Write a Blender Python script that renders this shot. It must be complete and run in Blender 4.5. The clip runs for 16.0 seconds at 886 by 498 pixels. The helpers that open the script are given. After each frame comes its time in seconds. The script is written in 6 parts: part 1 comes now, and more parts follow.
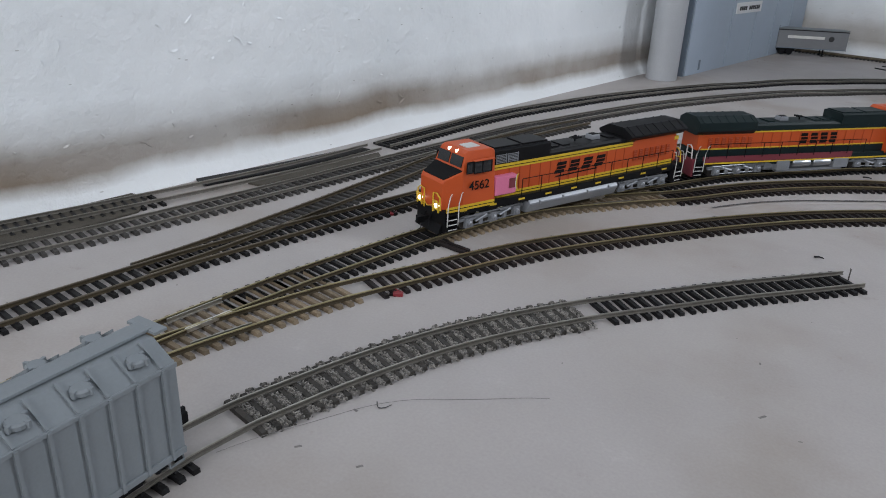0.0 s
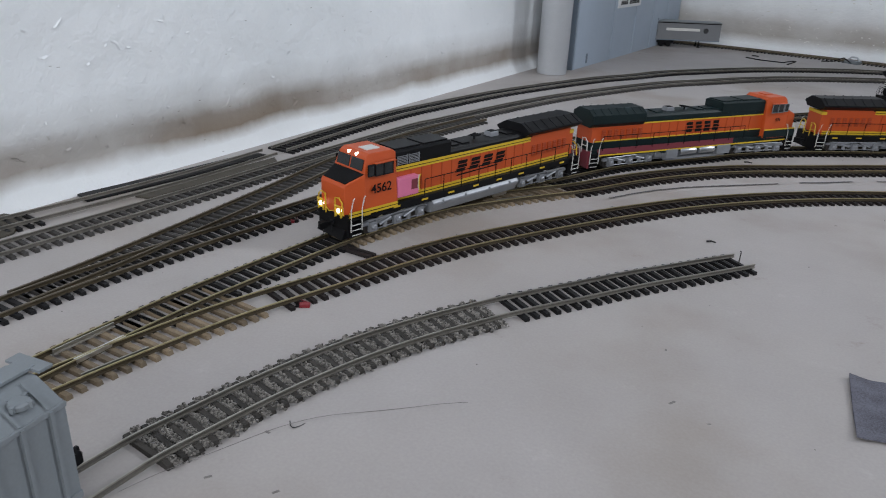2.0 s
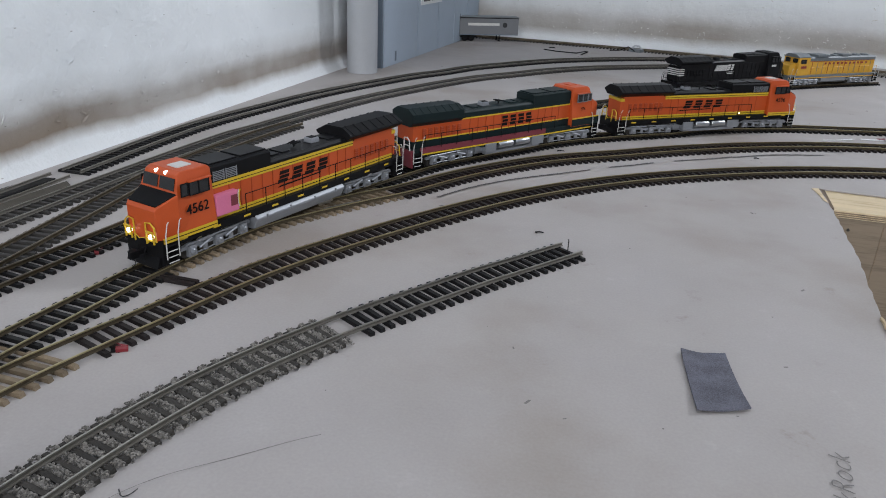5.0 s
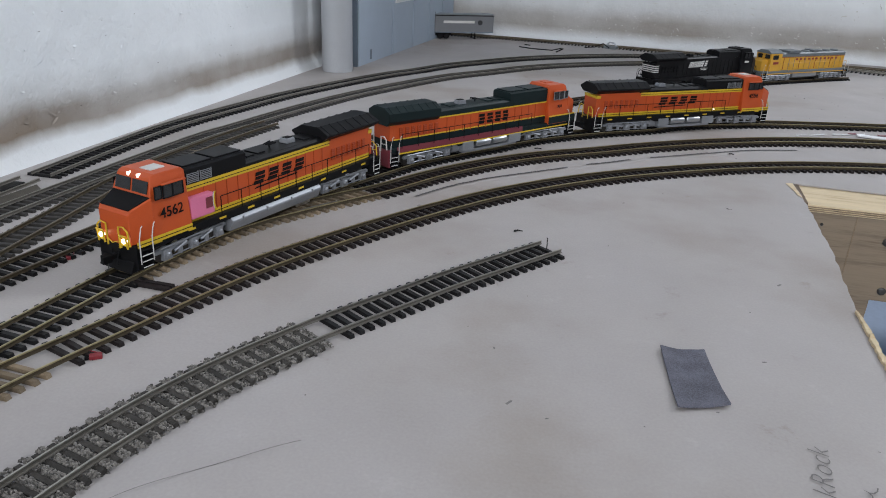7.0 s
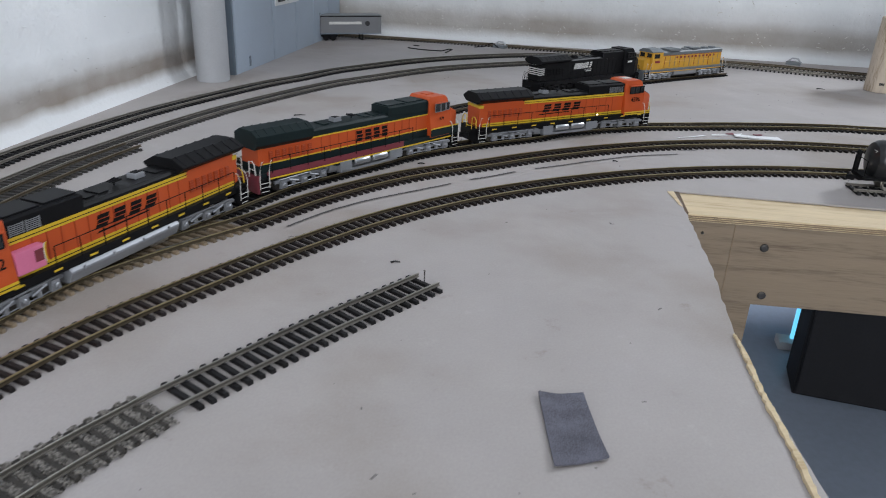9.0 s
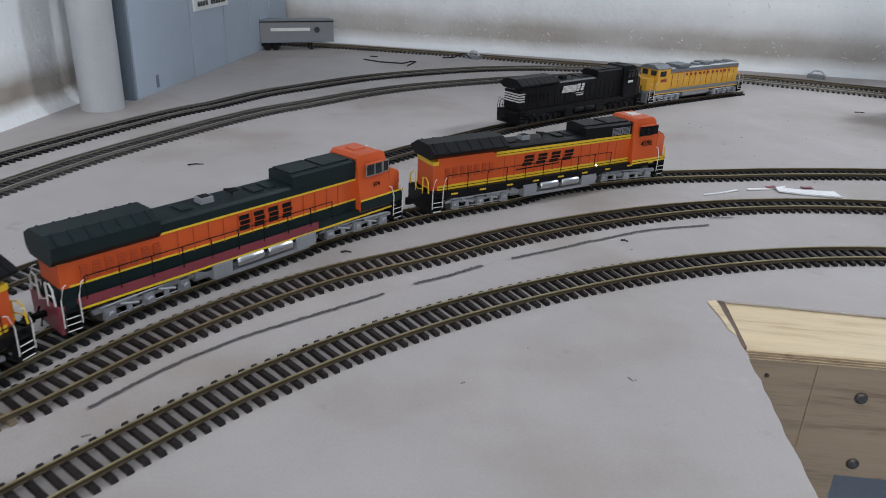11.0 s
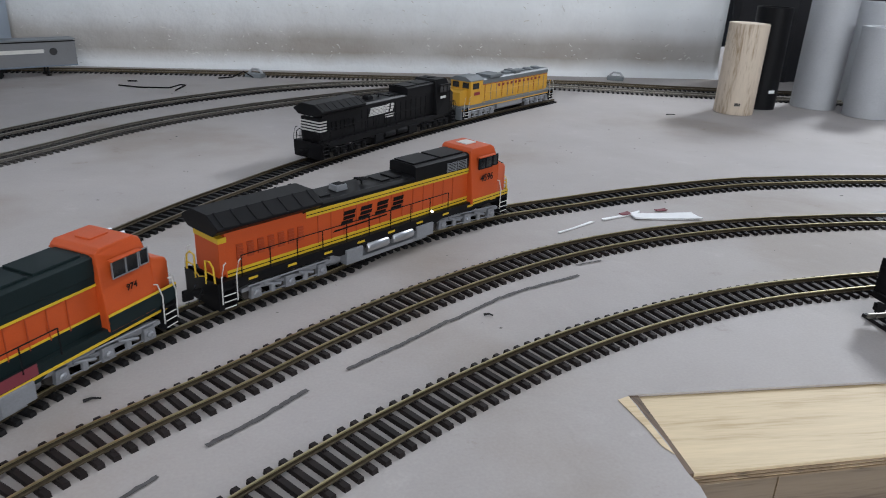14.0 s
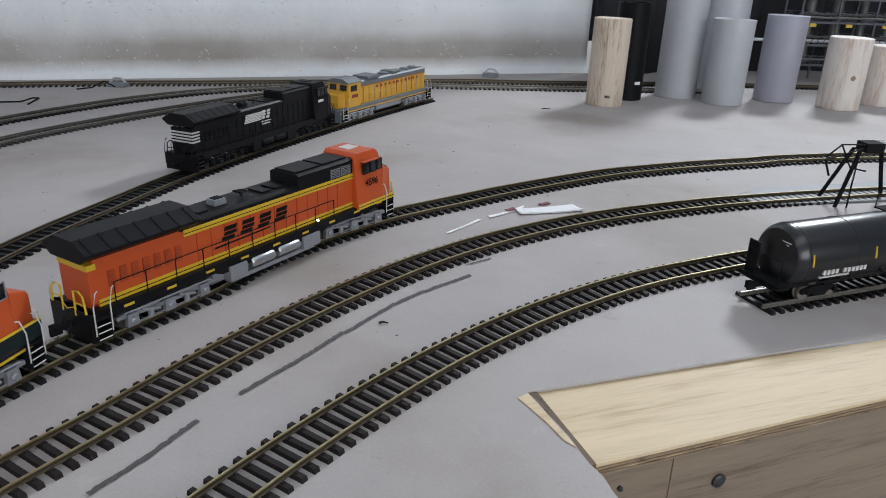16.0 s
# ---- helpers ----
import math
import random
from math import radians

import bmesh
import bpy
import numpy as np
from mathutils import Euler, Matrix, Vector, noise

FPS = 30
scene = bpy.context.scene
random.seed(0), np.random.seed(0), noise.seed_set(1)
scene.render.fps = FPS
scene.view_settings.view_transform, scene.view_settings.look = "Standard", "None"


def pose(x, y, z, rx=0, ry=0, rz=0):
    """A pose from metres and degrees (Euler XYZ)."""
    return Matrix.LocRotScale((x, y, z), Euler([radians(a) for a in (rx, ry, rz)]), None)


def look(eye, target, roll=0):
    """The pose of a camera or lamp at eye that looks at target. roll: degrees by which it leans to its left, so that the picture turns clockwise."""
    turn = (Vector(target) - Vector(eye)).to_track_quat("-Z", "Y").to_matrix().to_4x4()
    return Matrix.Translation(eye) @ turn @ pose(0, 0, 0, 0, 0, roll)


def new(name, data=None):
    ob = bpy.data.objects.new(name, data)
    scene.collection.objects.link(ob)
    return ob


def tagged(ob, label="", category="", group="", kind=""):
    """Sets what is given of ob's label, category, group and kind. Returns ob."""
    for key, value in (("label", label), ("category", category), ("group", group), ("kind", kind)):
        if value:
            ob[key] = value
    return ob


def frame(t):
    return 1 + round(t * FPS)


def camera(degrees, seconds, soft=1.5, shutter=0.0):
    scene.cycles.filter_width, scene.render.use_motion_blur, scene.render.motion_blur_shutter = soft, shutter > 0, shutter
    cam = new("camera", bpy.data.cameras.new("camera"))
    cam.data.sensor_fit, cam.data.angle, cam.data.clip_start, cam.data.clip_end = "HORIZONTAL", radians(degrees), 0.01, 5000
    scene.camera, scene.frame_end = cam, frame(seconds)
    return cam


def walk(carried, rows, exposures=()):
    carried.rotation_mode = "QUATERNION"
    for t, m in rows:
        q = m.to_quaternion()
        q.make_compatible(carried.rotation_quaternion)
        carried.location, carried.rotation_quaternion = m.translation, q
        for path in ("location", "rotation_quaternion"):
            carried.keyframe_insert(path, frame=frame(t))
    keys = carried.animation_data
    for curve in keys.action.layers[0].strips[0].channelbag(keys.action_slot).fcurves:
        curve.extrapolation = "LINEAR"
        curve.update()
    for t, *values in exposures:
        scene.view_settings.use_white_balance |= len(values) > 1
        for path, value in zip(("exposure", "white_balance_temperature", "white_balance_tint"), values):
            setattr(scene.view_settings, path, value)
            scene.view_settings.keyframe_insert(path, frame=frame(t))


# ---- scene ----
EXPOSURES = [(0, -0.20), (2, -0.17), (5, -0.10), (8, -0.08), (11, -0.04), (16, -0.07)]
cam = camera(62.14, 16.0, soft=1.0, shutter=0.3)
walk(cam, [
    (0, look((-0.0111, -0.1808, 0.1850), (-0.5007, 0.5972, -0.2087), 2.52)),
    (0.5, look((-0.0111, -0.1808, 0.1850), (-0.5007, 0.5972, -0.2087), 2.52)),
    (1, look((-0.0104, -0.1826, 0.1850), (-0.4876, 0.6047, -0.2054), 2.53)),
    (1.5, look((-0.0152, -0.1771, 0.1855), (-0.4332, 0.6419, -0.2074), 2.54)),
    (2, look((-0.0171, -0.1749, 0.1855), (-0.3903, 0.6660, -0.2064), 2.46)),
    (2.5, look((-0.0208, -0.1711, 0.1852), (-0.3402, 0.6937, -0.2022), 2.43)),
    (3, look((-0.0229, -0.1680, 0.1847), (-0.2993, 0.7126, -0.2001), 2.49)),
    (3.5, look((-0.0259, -0.1652, 0.1851), (-0.2583, 0.7278, -0.2005), 2.58)),
    (4, look((-0.0275, -0.1624, 0.1851), (-0.2241, 0.7399, -0.1984), 2.58)),
    (4.5, look((-0.0286, -0.1604, 0.1853), (-0.1976, 0.7471, -0.1994), 2.57)),
    (5, look((-0.0293, -0.1586, 0.1849), (-0.1757, 0.7526, -0.2001), 2.57)),
    (7.5, look((-0.0303, -0.1559, 0.1853), (-0.1419, 0.7595, -0.2015), 2.54)),
    (8, look((-0.0297, -0.1565, 0.1850), (-0.1301, 0.7621, -0.1971), 2.53)),
    (8.5, look((-0.0249, -0.1478, 0.1927), (-0.0878, 0.7731, -0.1921), 2.35)),
    (9, look((-0.0106, -0.1164, 0.1993), (-0.0061, 0.8038, -0.1922), 2.47)),
    (9.5, look((0.0052, -0.0579, 0.2040), (0.0180, 0.8623, -0.1873), 1.98)),
    (9.7, look((0.0100, -0.0343, 0.2086), (0.0131, 0.8836, -0.1883), 2.15)),
    (11.8, look((0.0207, 0.1947, 0.1838), (0.1062, 1.1098, -0.2102), 2.96)),
    (12, look((0.0217, 0.2107, 0.1824), (0.1291, 1.1253, -0.2073), 2.98)),
    (12.5, look((0.0228, 0.2415, 0.1792), (0.1831, 1.1472, -0.2133), 2.78)),
    (13, look((0.0219, 0.2539, 0.1801), (0.2151, 1.1580, -0.2009), 2.91)),
    (13.5, look((0.0239, 0.2585, 0.1808), (0.2609, 1.1543, -0.1953), 2.44)),
    (14, look((0.0253, 0.2629, 0.1805), (0.3133, 1.1440, -0.1946), 2.38)),
    (14.5, look((0.0240, 0.2653, 0.1808), (0.3489, 1.1356, -0.1893), 2.46)),
    (15, look((0.0247, 0.2663, 0.1805), (0.3729, 1.1272, -0.1905), 2.28)),
    (15.5, look((0.0254, 0.2685, 0.1813), (0.4236, 1.1086, -0.1870), 2.04)),
    (16, look((0.0272, 0.2701, 0.1817), (0.4550, 1.0942, -0.1895), 1.90)),
], EXPOSURES)

# ---- world and light ----
world = bpy.data.worlds.new("world")
scene.world = world
world.use_nodes = True
wn = world.node_tree.nodes
wn["Background"].inputs["Color"].default_value = (0.78, 0.86, 1.0, 1)
wn["Background"].inputs["Strength"].default_value = 0.42


def area_lamp(name, eye, target, sx, sy, power, color):
    data = bpy.data.lights.new(name, "AREA")
    data.shape, data.size, data.size_y, data.energy, data.color = "RECTANGLE", sx, sy, power, color
    ob = new(name, data)
    ob.matrix_world = look(eye, target)
    return ob


# a lit window far to the east, with added unseen fill lamps behind and overhead
area_lamp("east_window_light", (2.25, 1.80, 1.62), (0.2, 0.6, 0.0), 0.38, 0.38, 48, (0.87, 0.922, 1.0))
area_lamp("south_fill_light", (0.25, -2.5, 0.85), (0.0, 1.4, 0.15), 2.4, 1.3, 54, (0.93, 0.96, 1.0))
area_lamp("ceiling_fill_light", (0.3, -0.3, 2.15), (0.2, 0.5, 0.0), 2.0, 1.4, 16, (0.965, 0.972, 1.0))


# ---- materials ----
def mat(name, base, rough=0.6, metal=0.0, vary=0.12, scale=60.0, fine=900.0, bump=0.15, depth=0.0004, spec=0.5, rand=0.0, emit=0.0):
    m = bpy.data.materials.new(name)
    m.use_nodes = True
    nt = m.node_tree
    n, l = nt.nodes, nt.links
    b = n["Principled BSDF"]
    b.inputs["Roughness"].default_value, b.inputs["Metallic"].default_value = rough, metal
    b.inputs["Specular IOR Level"].default_value = spec
    tc = n.new("ShaderNodeTexCoord")
    n1, n2 = n.new("ShaderNodeTexNoise"), n.new("ShaderNodeTexNoise")
    n1.inputs["Scale"].default_value, n1.inputs["Detail"].default_value = scale, 5
    n2.inputs["Scale"].default_value, n2.inputs["Detail"].default_value = fine, 4
    for x in (n1, n2):
        l.new(tc.outputs["Object"], x.inputs["Vector"])
    add = n.new("ShaderNodeMath")
    add.operation = "ADD"
    l.new(n1.outputs["Fac"], add.inputs[0])
    l.new(n2.outputs["Fac"], add.inputs[1])
    mr = n.new("ShaderNodeMapRange")
    mr.inputs["From Min"].default_value, mr.inputs["From Max"].default_value = 0.6, 1.4
    mr.inputs["To Min"].default_value, mr.inputs["To Max"].default_value = 1 - vary, 1 + vary
    l.new(add.outputs[0], mr.inputs["Value"])
    value = mr.outputs[0]
    if rand:
        oi = n.new("ShaderNodeObjectInfo")
        r = n.new("ShaderNodeMapRange")
        r.inputs["To Min"].default_value, r.inputs["To Max"].default_value = 1 - rand, 1 + rand
        l.new(oi.outputs["Random"], r.inputs["Value"])
        mul = n.new("ShaderNodeMath")
        mul.operation = "MULTIPLY"
        l.new(value, mul.inputs[0])
        l.new(r.outputs[0], mul.inputs[1])
        value = mul.outputs[0]
    mix = n.new("ShaderNodeVectorMath")
    mix.operation = "SCALE"
    mix.inputs[0].default_value = base
    l.new(value, mix.inputs["Scale"])
    l.new(mix.outputs[0], b.inputs["Base Color"])
    if bump:
        bp = n.new("ShaderNodeBump")
        bp.inputs["Strength"].default_value, bp.inputs["Distance"].default_value = bump, depth
        l.new(n2.outputs["Fac"], bp.inputs["Height"])
        l.new(bp.outputs[0], b.inputs["Normal"])
    if emit:
        b.inputs["Emission Color"].default_value = (1, 0.92, 0.78, 1)
        b.inputs["Emission Strength"].default_value = emit
    return m


def ramp(n, stops):
    r = n.new("ShaderNodeValToRGB")
    e = r.color_ramp.elements
    while len(e) < len(stops):
        e.new(0.5)
    for x, (p, c) in zip(e, stops):
        x.position, x.color = p, (*c, 1)
    return r


def island_mat(m, lo, hi):
    """Gives every loose piece of a mesh its own shade."""
    n, l = m.node_tree.nodes, m.node_tree.links
    b = n["Principled BSDF"]
    src = b.inputs["Base Color"].links[0].from_socket
    g, r, s = n.new("ShaderNodeNewGeometry"), n.new("ShaderNodeMapRange"), n.new("ShaderNodeVectorMath")
    s.operation = "SCALE"
    r.inputs["To Min"].default_value, r.inputs["To Max"].default_value = lo, hi
    l.new(g.outputs["Random Per Island"], r.inputs["Value"])
    l.new(src, s.inputs[0])
    l.new(r.outputs[0], s.inputs["Scale"])
    l.new(s.outputs[0], b.inputs["Base Color"])
    return m


def table_mat():
    """Warm grey painted paper with pale scuffs, faint greyer stains and grain."""
    m = mat("table_paper", (0.380, 0.353, 0.341), 0.62, vary=0.08, scale=14, fine=700, bump=0.12, depth=0.0003, spec=0.35)
    nt = m.node_tree
    n, l = nt.nodes, nt.links
    b = n["Principled BSDF"]
    src = b.inputs["Base Color"].links[0].from_socket
    tc = n["Texture Coordinate"]
    big = n.new("ShaderNodeTexNoise")
    big.inputs["Scale"].default_value, big.inputs["Detail"].default_value = 5.5, 6
    l.new(tc.outputs["Object"], big.inputs["Vector"])
    r = ramp(n, [(0.36, (0.85, 0.815, 0.77)), (0.47, (1, 1, 1)), (0.68, (1.04, 1.05, 1.07))])
    l.new(big.outputs["Fac"], r.inputs["Fac"])
    mul = n.new("ShaderNodeMix")
    mul.data_type, mul.blend_type = "RGBA", "MULTIPLY"
    mul.inputs["Factor"].default_value = 1
    l.new(src, mul.inputs["A"])
    l.new(r.outputs["Color"], mul.inputs["B"])
    l.new(mul.outputs["Result"], b.inputs["Base Color"])
    # small ragged dirt marks and pale scuffs
    dirt = n.new("ShaderNodeTexNoise")
    dirt.inputs["Scale"].default_value, dirt.inputs["Detail"].default_value, dirt.inputs["Roughness"].default_value = 30, 9, 0.68
    l.new(tc.outputs["Object"], dirt.inputs["Vector"])
    r2 = ramp(n, [(0.27, (0.74, 0.70, 0.65)), (0.37, (0.97, 0.965, 0.96)), (0.62, (1, 1, 1)), (0.70, (1.10, 1.10, 1.11))])
    l.new(dirt.outputs["Fac"], r2.inputs["Fac"])
    mul2 = n.new("ShaderNodeMix")
    mul2.data_type, mul2.blend_type = "RGBA", "MULTIPLY"
    mul2.inputs["Factor"].default_value = 1
    l.new(mul.outputs["Result"], mul2.inputs["A"])
    l.new(r2.outputs["Color"], mul2.inputs["B"])
    l.new(mul2.outputs["Result"], b.inputs["Base Color"])
    # soft wrinkles of the paper
    wr = n.new("ShaderNodeTexNoise")
    wr.inputs["Scale"].default_value, wr.inputs["Detail"].default_value, wr.inputs["Distortion"].default_value = 13, 4, 0.6
    l.new(tc.outputs["Object"], wr.inputs["Vector"])
    bp = n.new("ShaderNodeBump")
    bp.inputs["Strength"].default_value, bp.inputs["Distance"].default_value = 0.5, 0.004
    l.new(wr.outputs["Fac"], bp.inputs["Height"])
    l.new(bp.outputs[0], n["Bump"].inputs["Normal"])
    return m


def wall_mat(name, lo, hi, brown, strength):
    """White plaster, brown damp stain in a ragged band between heights lo and hi, flaking relief."""
    m = bpy.data.materials.new(name)
    m.use_nodes = True
    nt = m.node_tree
    n, l = nt.nodes, nt.links
    b = n["Principled BSDF"]
    b.inputs["Roughness"].default_value = 0.55
    tc, sep = n.new("ShaderNodeTexCoord"), n.new("ShaderNodeSeparateXYZ")
    l.new(tc.outputs["Object"], sep.inputs[0])

    def tex(scale, detail, rough=0.55, stretch=None):
        t = n.new("ShaderNodeTexNoise")
        t.inputs["Scale"].default_value, t.inputs["Detail"].default_value, t.inputs["Roughness"].default_value = scale, detail, rough
        if stretch:
            mp = n.new("ShaderNodeMapping")
            mp.inputs["Scale"].default_value = stretch
            l.new(tc.outputs["Object"], mp.inputs["Vector"])
            l.new(mp.outputs[0], t.inputs["Vector"])
        else:
            l.new(tc.outputs["Object"], t.inputs["Vector"])
        return t

    def math_node(op, a, c):
        x = n.new("ShaderNodeMath")
        x.operation = op
        for k, v in enumerate((a, c)):
            if isinstance(v, (int, float)):
                x.inputs[k].default_value = v
            else:
                l.new(v, x.inputs[k])
        return x.outputs[0]

    wob = tex(14, 6, 0.6)
    z = math_node("ADD", sep.outputs["Z"], math_node("MULTIPLY", math_node("SUBTRACT", wob.outputs["Fac"], 0.5), 0.018))
    band = n.new("ShaderNodeMapRange")
    band.inputs["From Min"].default_value, band.inputs["From Max"].default_value = lo, hi
    l.new(z, band.inputs["Value"])
    r = ramp(n, [(0.0, (0.14, 0.14, 0.14)), (0.10, (0.55, 0.55, 0.55)), (0.20, (0.95, 0.95, 0.95)), (0.42, (0.85, 0.85, 0.85)), (0.66, (0.30, 0.30, 0.30)), (1.0, (0, 0, 0))])
    l.new(band.outputs[0], r.inputs["Fac"])
    patch = tex(5, 5)
    pr = n.new("ShaderNodeMapRange")
    pr.inputs["From Min"].default_value, pr.inputs["From Max"].default_value = 0.3, 0.62
    pr.inputs["To Min"].default_value, pr.inputs["To Max"].default_value = 0.62, 1.0
    l.new(patch.outputs["Fac"], pr.inputs["Value"])
    fac = math_node("MULTIPLY", math_node("MULTIPLY", r.outputs["Color"], pr.outputs[0]), strength)
    white = ramp(n, [(0.3, (0.745, 0.775, 0.795)), (0.7, (0.845, 0.865, 0.88))])
    l.new(tex(7, 7).outputs["Fac"], white.inputs["Fac"])
    mix = n.new("ShaderNodeMix")
    mix.data_type = "RGBA"
    l.new(fac, mix.inputs["Factor"])
    l.new(white.outputs["Color"], mix.inputs["A"])
    mix.inputs["B"].default_value = (*brown, 1)
    # dark flecks where the skin has come away
    fl = n.new("ShaderNodeTexVoronoi")
    fl.inputs["Scale"].default_value = 46
    fm = n.new("ShaderNodeMapping")
    fm.inputs["Scale"].default_value = (0.8, 0.8, 2.4)
    l.new(tc.outputs["Object"], fm.inputs["Vector"])
    l.new(fm.outputs[0], fl.inputs["Vector"])
    fr = ramp(n, [(0.0, (0.35, 0.33, 0.31)), (0.045, (0.5, 0.48, 0.45)), (0.06, (1, 1, 1))])
    l.new(fl.outputs["Distance"], fr.inputs["Fac"])
    mul = n.new("ShaderNodeMix")
    mul.data_type, mul.blend_type = "RGBA", "MULTIPLY"
    mul.inputs["Factor"].default_value = 0.7
    l.new(mix.outputs["Result"], mul.inputs["A"])
    l.new(fr.outputs["Color"], mul.inputs["B"])
    l.new(mul.outputs["Result"], b.inputs["Base Color"])
    t1, t2 = tex(26, 8, 0.62), tex(150, 5)
    hsum = math_node("ADD", t1.outputs["Fac"], math_node("MULTIPLY", t2.outputs["Fac"], 0.25))
    bp = n.new("ShaderNodeBump")
    bp.inputs["Strength"].default_value, bp.inputs["Distance"].default_value = 0.55, 0.006
    l.new(hsum, bp.inputs["Height"])
    l.new(bp.outputs[0], b.inputs["Normal"])
    return m


def wood_mat(name, pale, dark, axis="X", scale=26.0, rough=0.6, turn=0.0, along=0.12):
    m = bpy.data.materials.new(name)
    m.use_nodes = True
    nt = m.node_tree
    n, l = nt.nodes, nt.links
    b = n["Principled BSDF"]
    b.inputs["Roughness"].default_value = rough
    tc, mp = n.new("ShaderNodeTexCoord"), n.new("ShaderNodeMapping")
    s = {"X": (along, 1, 1), "Y": (1, along, 1), "Z": (1, 1, along)}[axis]
    mp.inputs["Scale"].default_value = s
    rot = n.new("ShaderNodeMapping")
    rot.inputs["Rotation"].default_value = (0, 0, turn)
    l.new(tc.outputs["Object"], rot.inputs["Vector"])
    l.new(rot.outputs[0], mp.inputs["Vector"])
    t1, t2 = n.new("ShaderNodeTexNoise"), n.new("ShaderNodeTexNoise")
    t1.inputs["Scale"].default_value, t1.inputs["Detail"].default_value, t1.inputs["Distortion"].default_value = scale, 7, 1.2
    t2.inputs["Scale"].default_value, t2.inputs["Detail"].default_value = scale * 12, 4
    for t in (t1, t2):
        l.new(mp.outputs[0], t.inputs["Vector"])
    add = n.new("ShaderNodeMath")
    add.operation = "MULTIPLY_ADD"
    add.inputs[1].default_value = 0.55
    l.new(t2.outputs["Fac"], add.inputs[0])
    l.new(t1.outputs["Fac"], add.inputs[2])
    r = ramp(n, [(0.50, dark), (0.74, pale), (1.0, tuple(min(1, c * 1.12) for c in pale))])
    l.new(add.outputs[0], r.inputs["Fac"])
    l.new(r.outputs["Color"], b.inputs["Base Color"])
    bp = n.new("ShaderNodeBump")
    bp.inputs["Strength"].default_value, bp.inputs["Distance"].default_value = 0.25, 0.0008
    l.new(add.outputs[0], bp.inputs["Height"])
    l.new(bp.outputs[0], b.inputs["Normal"])
    return m


